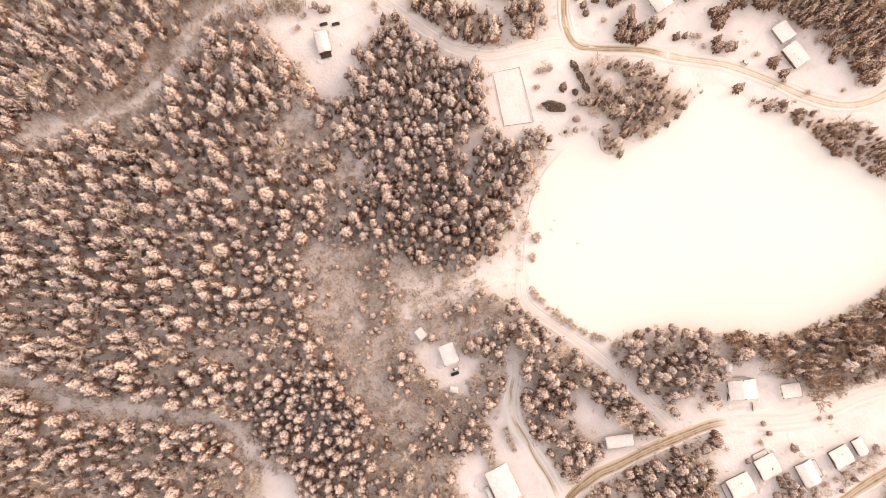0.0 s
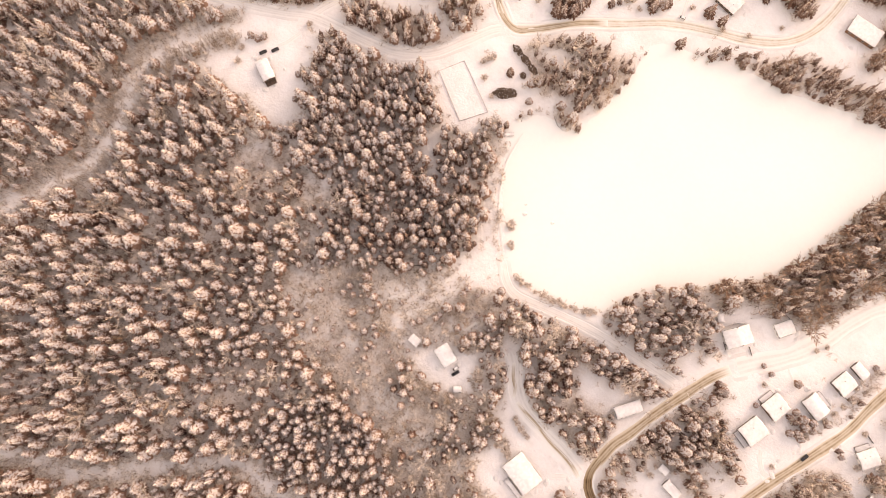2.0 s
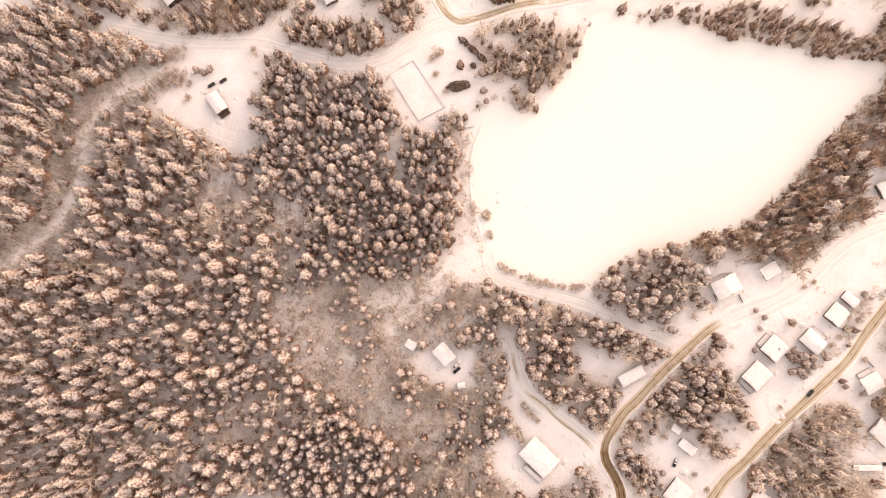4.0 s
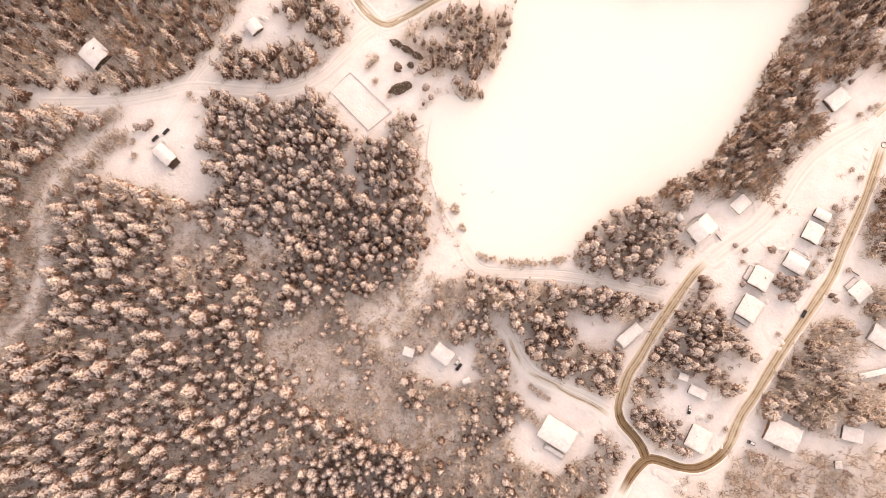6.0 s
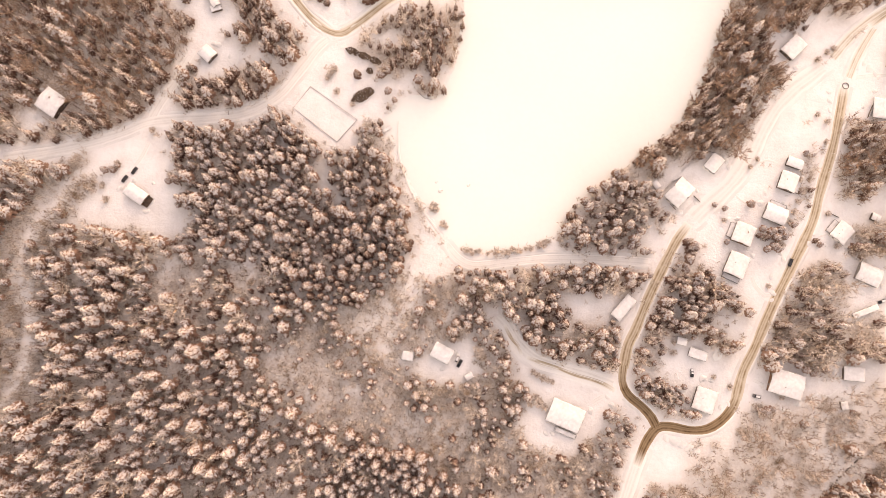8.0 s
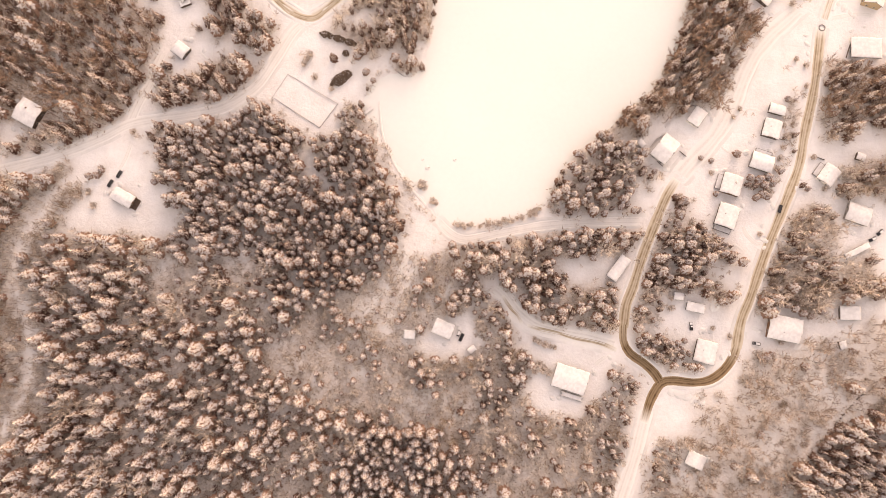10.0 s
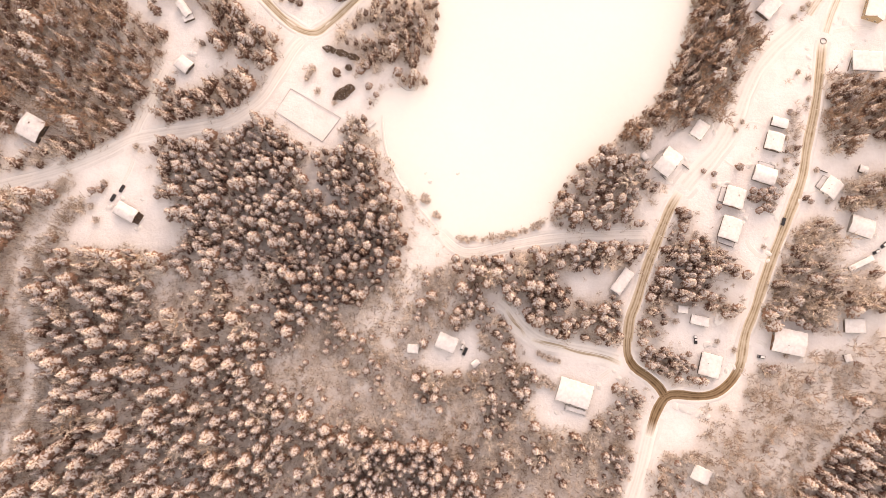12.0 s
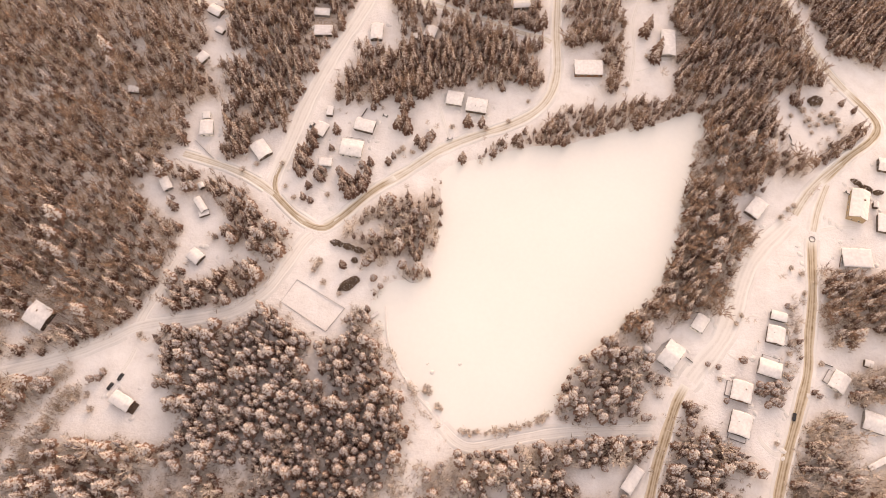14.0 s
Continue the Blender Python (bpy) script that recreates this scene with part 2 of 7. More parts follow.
def inside(poly, X, Y):
    hit = np.zeros(np.shape(X), bool)
    n = len(poly)
    for i in range(n):
        (x0, y0), (x1, y1) = poly[i], poly[(i + 1) % n]
        if y0 == y1:
            continue
        c = ((y0 > Y) != (y1 > Y)) & (X < (x1 - x0) * (Y - y0) / (y1 - y0) + x0)
        hit ^= c
    return hit


def dist_line(line, X, Y):
    """Distance from points to a dense polyline."""
    d = np.full(np.shape(X), 1e9)
    lo, hi = line.min(0) - 40, line.max(0) + 40
    near = (X > lo[0]) & (X < hi[0]) & (Y > lo[1]) & (Y < hi[1])
    if near.any():
        xs, ys = X[near], Y[near]
        dd = np.full(xs.shape, 1e9)
        for (ax, ay), (bx, by) in zip(line[:-1], line[1:]):
            ux, uy = bx - ax, by - ay
            t = np.clip(((xs - ax) * ux + (ys - ay) * uy) / (ux * ux + uy * uy + 1e-9), 0, 1)
            dd = np.minimum(dd, np.hypot(xs - ax - t * ux, ys - ay - t * uy))
        d[near] = dd
    return d


# ---- plan: lake, roads, woods ----
ROADS, WOODS, CLEAR, YARDS, HOMES = [], [], [], [], []


def way(kind, width, pts, label):
    ROADS.append((kind, width, smooth_line(pts), label))


def wood(spacing, mix, tall, pts):
    """A stand of trees: spacing in metres, shares of (pine, spruce, bare tree), mean height and outline."""
    WOODS.append((spacing, mix, tall, pts))


def yard(pts):
    YARDS.append(pts)


def home(cx, cy, w, l, turn, label, **more):
    """A house lot: centre, size across and along the ridge, turn in degrees."""
    HOMES.append((cx, cy, w, l, turn, label, more))
    CLEAR.append((cx, cy, 0.5 * math.hypot(w, l)))


LAKE = [(1.6, 216.1), (26.3, 223.0), (51.4, 231.6), (76.5, 233.3), (105.7, 242.5), (135.1, 248.5), (159.7, 257.8), (165.6, 247.4), (156.7, 224.8), (147.0, 197.2), (139.1, 167.3), (129.3, 145.7), (116.0, 128.3), (98.3, 112.1), (81.4, 99.9), (69.5, 87.1), (62.5, 73.0), (54.3, 64.4), (40.4, 60.1), (23.5, 57.0), (11.2, 57.0), (0.5, 64.1), (-8.9, 74.2), (-21.7, 91.4), (-30.1, 105.9), (-37.5, 117.5), (-40.6, 129.3), (-31.2, 141.5), (-19.7, 143.3), (-7.5, 144.4), (-3.3, 162.9), (-0.7, 188.9)]
way("sanded", 5.6, [(220.1, 170.1), (214.4, 135.6), (207.5, 108.7), (203.1, 89.0), (193.4, 65.6), (182.3, 40.7), (172.7, 15.7), (167.2, 3.3), (163.6, -12.3)], "ploughed road sanded brown, with worn wheel tracks")
way("wet", 5.0, [(164.0, -10.8), (162.0, -16.4), (156.7, -23.8), (148.8, -29.4), (139.4, -30.9), (128.5, -29.9), (121.6, -31.4), (115.9, -40.1), (111.7, -52.5)], "slushy dark brown road bend")
way("wet", 4.8, [(121.6, -31.4), (118.5, -26.0), (113.0, -20.7), (105.2, -15.0), (101.8, -8.1), (101.9, 0.7)], "slushy dark brown road bend")
way("sanded", 5.6, [(101.9, -0.9), (103.9, 11.6), (107.7, 20.9), (113.5, 38.1), (119.9, 53.7), (127.8, 71.7), (134.2, 81.7)], "ploughed road sanded brown, with worn wheel tracks")
way("packed", 10.0, [(134.2, 81.7), (142.1, 91.0), (161.1, 112.8), (182.1, 155.8), (210.2, 183.1)], "wide packed snow road between gardens")
way("light", 5.5, [(210.2, 183.1), (228.0, 205.3), (252.9, 225.2), (269.7, 237.4), (276.6, 247.8), (272.6, 259.1), (259.9, 277.6), (249.1, 298.4), (238.2, 332.2), (230.7, 356.4)], "packed snow road with a light tan of sand")
way("packed", 7.0, [(115.3, -41.6), (111.7, -52.5), (106.3, -71.2), (98.3, -93.0), (91.9, -108.5), (82.3, -134.0), (72.7, -158.3)], "packed snow road through the wood")
way("packed", 7.0, [(100.5, -12.5), (84.9, -8.0), (69.3, -4.7), (55.3, -1.5), (44.4, 5.8), (36.7, 16.8), (28.3, 23.7)], "wide snowy driveway into the wood")
way("sanded", 2.4, [(98.1, -13.3), (91.8, -10.4), (84.5, -8.4), (75.2, -6.7), (65.7, -3.8), (56.2, -1.7), (48.9, 0.3)], "brown muddy rut along the driveway")
way("packed", 4.5, [(116.8, 58.4), (85.5, 57.7), (57.4, 55.7), (32.3, 51.2), (16.6, 48.2), (7.3, 51.4), (-0.5, 59.3)], "narrow snow-covered dam road beside the lake")
way("packed", 1.2, [(-0.5, 59.3), (-8.2, 68.8), (-19.0, 81.4), (-26.8, 95.5), (-31.3, 108.1), (-33.4, 126.9)], "trodden snow trail along the shore")
way("packed", 6.0, [(-258.5, 84.5), (-228.7, 92.0), (-210.8, 97.5), (-190.0, 105.8), (-175.3, 113.5), (-159.6, 116.9), (-140.6, 119.6), (-121.6, 123.8), (-103.3, 135.8), (-91.6, 153.5), (-82.7, 168.0), (-75.7, 174.3)], "packed snow lane past the court")
way("light", 5.0, [(-167.3, 228.0), (-143.2, 220.1), (-121.0, 210.7), (-104.1, 198.7), (-90.9, 185.4), (-74.7, 174.6)], "packed snow road with a light tan of sand")
way("sanded", 4.2, [(-103.8, 198.7), (-90.9, 185.4), (-81.8, 178.3), (-71.4, 176.1), (-61.7, 183.6), (-43.5, 200.9), (-30.0, 210.0)], "ploughed road sanded brown, with worn wheel tracks")
way("light", 6.0, [(-74.7, 174.6), (-61.7, 183.6), (-43.5, 200.9), (-23.0, 214.7), (-2.0, 230.0), (19.5, 239.9), (41.2, 247.9), (59.0, 258.5), (69.5, 272.3), (74.6, 292.2), (75.4, 319.7), (77.7, 348.4), (78.3, 360.7)], "packed snow road with a light tan of sand")
way("packed", 8.0, [(-106.2, 201.8), (-103.2, 215.5), (-97.6, 232.4), (-88.2, 264.3), (-74.0, 300.5), (-60.3, 328.5), (-47.9, 355.1)], "wide packed snow road between woods")
way("trail", 3.6, [(-202.0, 84.4), (-212.9, 76.6), (-223.4, 61.1), (-233.5, 40.8), (-234.2, 22.1), (-229.0, 9.5), (-223.8, -9.2), (-223.9, -31.1), (-232.5, -49.8), (-242.0, -68.4), (-253.0, -87.1)], "snowy forest trail")
way("trail", 3.6, [(-174.0, -187.8), (-157.6, -177.5), (-136.5, -171.1), (-117.9, -162.9), (-92.1, -140.8), (-70.7, -123.2), (-55.6, -112.1), (-37.2, -112.3), (-17.9, -113.6), (-1.9, -122.1)], "snowy forest trail")
yard([(-183.3, 85.8), (-175.3, 106.1), (-166.0, 99.8), (-153.6, 71.5), (-149.7, 49.6), (-172.5, 49.8), (-183.4, 65.5), (-203.7, 71.9), (-198.9, 82.8)])
yard([(112.0, 99.0), (120.0, 93.0), (129.0, 107.0), (122.0, 113.0), (114.0, 108.0)])
yard([(-67.3, 108.4), (-93.8, 127.4), (-84.3, 144.5), (-54.5, 149.0), (-41.9, 158.3), (-35.8, 142.6), (-42.2, 123.8), (-54.7, 123.3)])
yard([(-81.5, 96.0), (-73.7, 99.0), (-67.5, 89.6), (-64.4, 83.3), (-75.4, 81.8)])
yard([(69.7, 38.4), (88.5, 35.2), (90.9, 22.6), (72.7, 24.3)])
yard([(44.1, -33.3), (56.7, -19.3), (84.9, -11.7), (103.6, -18.1), (87.8, -36.7), (79.9, -49.2), (62.7, -49.0), (51.8, -45.8)])
yard([(-10.4, -7.3), (-1.4, 1.3), (7.3, 6.9), (18.6, 3.5), (20.7, -8.6), (9.9, -17.4), (-5.9, -19.7)])
yard([(-19.0, -107.7), (2.9, -111.0), (15.2, -126.7), (18.3, -139.2), (-6.7, -139.0), (-9.7, -120.3)])
yard([(-20.0, -115.8), (-13.7, -105.2), (4.8, -107.9), (22.2, -118.0), (5.5, -135.1)])
yard([(-49.5, 180.4), (-37.6, 182.0), (-38.1, 168.2), (-47.4, 170.0)])
yard([(-33.4, 159.2), (-16.7, 160.7), (-15.5, 148.6), (-28.1, 149.2)])
yard([(-249.1, 111.5), (-244.1, 118.2), (-232.6, 109.9), (-237.6, 103.3), (-246.4, 100.0)])
yard([(226.4, 275.4), (245.7, 279.8), (260.6, 262.6), (264.8, 256.2), (241.6, 239.4), (232.5, 229.2), (218.0, 237.3)])
yard([(-167.1, 264.8), (-141.4, 265.0), (-136.1, 219.4), (-158.4, 227.3)])
yard([(-190.0, 203.4), (-182.0, 219.2), (-165.1, 199.6), (-177.5, 190.0)])
yard([(-164.1, 197.7), (-140.5, 197.8), (-131.1, 182.6), (-130.1, 167.8), (-155.2, 165.9)])
yard([(163.3, 267.9), (163.7, 262.4), (179.4, 266.6), (199.8, 277.7), (221.0, 277.8), (222.1, 284.3), (198.5, 284.7), (177.9, 272.1)])
home(-175.1, 71.4, 6.9, 11.7, 61, "snow-roofed cottage with dark walls and a brown deck", hw=2.8, porch="s", swept=True, walls=M_RED)
home(127.2, 98.4, 14.4, 9.4, 51, "large snow-roofed lake house with white walls", hw=3.6, rise=0.38, walls=M_WHITE)
home(114.4, 101.9, 3.2, 4.2, 40, "small hut under thick snow at the wood's edge", hw=2.1, walls=M_WHITE, name="shed", category="shed")
home(146.0, 117.0, 6.8, 9.6, -36, "hip-roofed house deep in snow beside the lake", hw=3.0, roof="hip", walls=M_WHITE)
home(191.4, 121.2, 4.7, 8.2, 74, "small snow-roofed house with dark walls by the road", hw=2.7)
home(187.9, 110.0, 9.1, 9.6, -17, "snow-roofed house with dark walls by the road", hw=2.8, porch="e", vent=1)
home(181.3, 91.0, 8.6, 11.7, 71, "snow-roofed grey house among snowy shrubs", hw=2.8, walls=M_GREY, porch="e")
home(163.8, 78.2, 10.3, 10.5, -18, "snow-roofed brown house with a chimney and a side deck", hw=2.9, porch="w", chimney=True, walls=M_RED)
home(160.6, 60.5, 10.5, 12.0, -20, "snow-roofed house with dark walls and a deck", hw=2.9, porch="s", vent=1)
home(99.7, 31.6, 5.6, 14.0, -37, "low snow-roofed house at the wood's edge", hw=2.6, rise=0.2)
home(141.3, 10.0, 4.3, 9.0, 77, "small snow-covered garage with a dark end", hw=2.4, roof="flat")
home(132.4, 16.2, 3.7, 5.0, 82, "small snow-covered shed with pale walls", hw=2.2, walls=M_WHITE, name="shed", category="shed")
home(145.9, -14.2, 10.7, 11.6, -15, "snow-roofed house with dark walls inside the road bend", hw=2.8, rise=0.25, vent=1)
home(189.5, -1.7, 12.5, 17.2, 78, "broad snow-roofed house with brown walls", hw=3.0, rise=0.22, walls=M_RED, vent=1)
home(225.9, 6.8, 7.0, 10.3, 89, "small flat-roofed garage under snow", hw=2.5, roof="flat")
home(233.5, 61.6, 9.6, 12.3, 70, "snow-roofed grey house among bare trees", hw=2.8, walls=M_GREY)
home(218.3, 83.5, 8.7, 10.0, -37, "snow-roofed house with pale walls", hw=2.8, walls=M_WHITE, porch="w", vent=2)
home(221.4, -10.6, 3.4, 4.0, 15, "tiny dark hut half buried in snow", hw=1.8, name="shed", category="shed")
home(262.4, 191.8, 2.8, 3.4, -12, "small dark shed with snow on its roof", hw=2.2, name="shed", category="shed")
home(237.2, 94.1, 3.7, 4.4, 70, "tiny shed covered in thick snow", hw=2.0, name="shed", category="shed")
home(231.9, 41.0, 2.4, 14.2, -64, "long low carport covered in snow", hw=2.2, roof="flat")
home(138.4, -71.8, 9.3, 7.1, -25, "small cabin with a steep snow roof", hw=2.6, rise=0.5, walls=M_WHITE)
home(71.8, -28.6, 12.2, 17.7, 72, "large snow-roofed house with a wing in a clearing", hw=3.0, rise=0.2, walls=M_TAN)
home(2.9, -1.4, 7.8, 10.3, 67, "snow-roofed cottage in a small clearing", hw=2.6, rise=0.22, walls=M_WHITE)
home(-15.5, -4.6, 4.6, 5.9, 85, "small snow-covered shed at the clearing", hw=2.1, roof="flat", walls=M_GREY, name="shed", category="shed")
home(-230.2, 119.5, 12.5, 12.9, 61, "large snow-roofed house with a chimney and a dark long wall", hw=3.8, rise=0.25, chimney=True)
home(-146.0, 156.4, 7.1, 7.7, 53, "small snow-roofed house with dark walls", hw=2.8)
home(-147.2, 189.8, 4.0, 10.1, 36, "small steep-roofed house with a dark annex", hw=3.0, rise=0.5)
home(-144.9, 184.6, 3.3, 6.0, -67, "low snow-covered annex with a dark front", hw=2.0, roof="flat")
home(-170.5, 204.0, 5.3, 8.3, 30, "snow-roofed house beside the hillside wood", hw=2.8, walls=M_GREY)
home(-148.9, 203.2, 3.1, 3.7, 29, "tiny dark shed with snow on its roof", hw=2.2, name="shed", category="shed")
home(-150.6, 243.6, 8.2, 9.6, 5, "snow-roofed house with white walls in a clearing", hw=3.0, walls=M_WHITE, rise=0.25)
home(-151.7, 252.9, 4.8, 4.9, 7, "small wing under a thick snow roof", hw=2.6, walls=M_WHITE, rise=0.2)
home(-114.4, 228.3, 9.1, 11.5, 36, "snow-roofed house in a yard between spruces", hw=2.8, rise=0.25)
home(-78.0, 243.2, 7.0, 8.5, -25, "snow-roofed house by the wide road", hw=2.8, walls=M_GREY)
home(-73.1, 256.9, 4.0, 6.4, -5, "low garage covered in thick snow", hw=2.3, roof="flat")
home(-50.2, 245.8, 7.7, 12.1, 74, "snow-roofed house with dark brown walls", hw=3.2, rise=0.25)
home(-57.7, 229.2, 10.6, 13.4, 80, "snow-roofed house with pale walls and a lower wing", hw=3.4, rise=0.3, walls=M_WHITE, porch="e", vent=1)
home(-73.8, 219.6, 4.8, 7.7, 87, "small outbuilding covered in thick snow", hw=2.3, walls=M_WHITE, roof="flat")
home(6.9, 266.6, 9.3, 10.1, 79, "snow-roofed garage with grey walls beside a house", hw=2.7, walls=M_GREY, rise=0.22)
home(21.0, 261.1, 9.4, 12.8, 80, "long snow-roofed house above the lake", hw=3.0, rise=0.25, vent=2)
home(94.8, 290.2, 10.6, 17.9, 89, "long low building under a smooth snow roof", hw=3.2, roof="flat", walls=M_RED)
home(149.6, 310.6, 8.8, 19.7, -5, "long snow-roofed house in an open field", hw=2.8, rise=0.2, walls=M_GREY)
home(189.1, 189.2, 8.4, 12.1, -41, "snow-roofed house beside the shore wood", hw=2.9, rise=0.15)
home(250.8, 190.7, 10.1, 18.7, -18, "tall wooden house with a tan gable front", hw=5.0, rise=0.5, walls=M_TAN, chimney=True)
home(243.8, 157.2, 11.1, 16.4, 87, "low flat-roofed hall under deep snow", hw=2.2, roof="flat", walls=M_WHITE)
home(265.6, 179.2, 9.1, 11.1, -12, "flat-roofed garage under snow", hw=2.6, roof="flat")
home(275.0, 218.7, 8.1, 10.3, 78, "snow-roofed house behind a hedge", hw=2.8)
home(-160.3, 297.6, 5.9, 6.9, -37, "small snow-roofed house with dark walls in the wood", hw=2.8)
home(-155.9, 336.1, 6.4, 9.0, 59, "small snow-roofed house with dark walls in the wood", hw=3.0)
home(-151.3, 320.2, 3.7, 6.1, 62, "tiny shed covered in thick snow", hw=2.0, name="shed", category="shed")
home(-201.6, 272.6, 4.1, 7.1, 84, "low snow-covered hut hidden in the wood", hw=2.2, roof="flat")
home(-83.1, 335.4, 5.1, 9.8, 85, "small snow-roofed house with grey walls", hw=2.7, walls=M_GREY)
home(-81.6, 320.1, 7.3, 11.8, -90, "low outbuilding covered in thick snow", hw=2.5, roof="flat")
home(-45.4, 318.8, 7.7, 11.9, -2, "snow-roofed house with dark front", hw=2.8)
home(-9.2, 319.2, 7.5, 7.8, -19, "small house under a thick snow roof", hw=2.7, walls=M_GREY)
home(-19.5, 315.8, 2.8, 4.0, 1, "tiny shed covered in thick snow", hw=2.0, name="shed", category="shed")
home(52.2, 342.4, 5.6, 12.2, -85, "snow-roofed house among dark spruces", hw=2.8)
way("packed", 2.6, [(-172.1, 106.0), (-175.9, 93.6), (-181.3, 84.2)], "narrow driveway of trodden snow")
way("packed", 2.6, [(-250.4, 90.3), (-241.9, 101.6), (-232.4, 109.2)], "narrow driveway of trodden snow")
way("packed", 2.6, [(-146.2, 221.3), (-150.3, 237.1)], "narrow driveway of trodden snow")
way("packed", 2.6, [(5.1, 232.9), (-0.3, 250.7), (-4.1, 267.7)], "narrow driveway of trodden snow")
way("packed", 2.6, [(120.1, 274.8), (126.3, 301.5), (128.2, 329.3), (136.3, 353.5)], "narrow driveway of trodden snow")
way("packed", 2.6, [(208.1, 180.4), (197.8, 186.8)], "narrow driveway of trodden snow")
way("packed", 2.6, [(222.4, 174.9), (239.9, 178.0), (253.3, 176.9)], "narrow driveway of trodden snow")
way("packed", 2.6, [(168.8, 0.1), (177.2, -3.1), (178.7, -9.3)], "narrow driveway of trodden snow")
way("packed", 2.6, [(185.5, 46.9), (177.6, 45.4), (171.4, 51.7), (169.3, 58.9)], "narrow driveway of trodden snow")
way("packed", 2.6, [(148.4, 97.2), (141.6, 101.0)], "narrow driveway of trodden snow")
way("packed", 2.6, [(-90.5, 246.1), (-80.9, 237.8), (-71.5, 230.9)], "narrow driveway of trodden snow")
way("packed", 2.6, [(95.8, -14.9), (88.0, -19.5), (83.2, -24.2)], "narrow driveway of trodden snow")
way("packed", 2.6, [(-107.4, 215.5), (-111.5, 221.4)], "narrow driveway of trodden snow")
wood(4.2, (0.06, 0.0, 0.94), 4.9, [(-153.9, 38.7), (-133.5, 39.4), (-129.8, 29.1), (-149.3, 18.3), (-161.2, 9.0), (-160.2, 24.6)])
wood(4.2, (0.06, 0.0, 0.94), 4.9, [(-125.7, 38.4), (-105.4, 38.3), (-99.8, 27.3), (-101.8, 16.3), (-107.0, 24.2), (-117.9, 30.5)])
wood(4.2, (0.06, 0.0, 0.94), 4.9, [(-119.7, 10.2), (-111.9, 7.0), (-113.5, -2.3), (-120.4, -0.1)])
wood(2.2, (0.0, 0.0, 1.0), 2.5, [(-42.3, 114.4), (-37.6, 116.0), (-26.8, 95.5), (-17.5, 79.8), (-6.7, 65.6), (4.2, 53.0), (-0.5, 53.1), (-14.4, 72.0), (-26.8, 86.1)])
wood(2.6, (0.0, 0.0, 1.0), 2.6, [(9.2, 56.9), (16.7, 53.1), (32.3, 56.7), (47.9, 59.7), (58.9, 65.0), (55.8, 67.2), (38.6, 62.0), (22.9, 58.1), (12.0, 60.0)])
wood(1.9, (0.25, 0.1, 0.65), 4.6, [(1.6, 215.5), (15.7, 221.6), (33.5, 230.9), (48.0, 239.2), (51.5, 235.9), (33.4, 225.7), (15.6, 215.6), (5.1, 207.7), (-0.1, 203.8)])
wood(2.8, (0.3, 0.05, 0.65), 4.0, [(-3.6, 207.6), (1.6, 211.6), (-0.1, 192.2), (-1.7, 184.7)])
wood(3.0, (0.1, 0.1, 0.8), 4.0, [(196.7, 121.6), (207.7, 134.1), (202.8, 106.0), (194.8, 84.2), (190.1, 81.1), (196.5, 102.9)])
wood(3.0, (0.6, 0.1, 0.3), 7.0, [(90.2, -24.0), (99.5, -21.0), (108.1, -33.4), (105.4, -51.9), (91.5, -53.4), (87.6, -42.5)])
wood(2.6, (0.2, 0.2, 0.6), 6.0, [(-47.5, 143.8), (-37.1, 145.6), (-35.4, 128.4), (-43.2, 119.9), (-52.8, 119.9), (-55.7, 124.9), (-47.0, 133.4)])
wood(2.8, (0.18, 0.34, 0.48), 6.0, [(119.6, -61.5), (127.3, -58.5), (129.7, -74.0), (119.2, -98.7), (109.7, -126.5), (100.4, -126.4), (107.8, -98.6)])
wood(2.5, (0.22, 0.25, 0.53), 6.0, [(87.7, -45.7), (105.8, -42.8), (103.1, -58.3), (94.5, -89.2), (85.0, -117.0), (77.2, -116.9), (83.7, -86.0)])
wood(3.2, (0.45, 0.3, 0.25), 9.0, [(4.6, 17.3), (17.3, 29.4), (30.4, 21.6), (39.5, 7.2), (37.6, -5.1), (27.3, -9.2), (21.2, 5.3), (7.3, 6.8)])
wood(3.0, (0.35, 0.25, 0.4), 8.0, [(22.9, -11.2), (37.8, -6.6), (49.4, -15.9), (52.1, -29.1), (32.8, -34.1), (21.0, -22.0)])
wood(3.3, (0.5, 0.1, 0.4), 8.0, [(-11.0, -22.4), (-2.1, -19.9), (5.0, -29.7), (-3.3, -36.5), (-11.5, -31.4)])
wood(3.2, (0.58, 0.34, 0.08), 9.5, [(-161.4, 111.9), (-146.0, 112.7), (-121.4, 115.6), (-98.3, 124.6), (-87.6, 117.5), (-72.3, 107.5), (-61.5, 103.4), (-52.2, 121.8), (-43.0, 121.7), (-40.0, 104.8), (-26.4, 81.6), (-18.8, 60.0), (-23.6, 44.7), (-39.1, 26.4), (-54.5, 17.9), (-79.1, 16.9), (-103.6, 22.3), (-115.8, 36.2), (-143.4, 48.7), (-150.9, 70.3), (-159.0, 95.0)])
wood(3.0, (0.95, 0.0, 0.05), 9.0, [(-55.2, -71.7), (-39.7, -56.5), (-24.3, -52.0), (-5.9, -56.8), (6.3, -66.1), (24.6, -75.4), (21.3, -103.0), (6.0, -106.0), (-24.7, -104.2), (-43.1, -104.0), (-55.3, -93.2)])
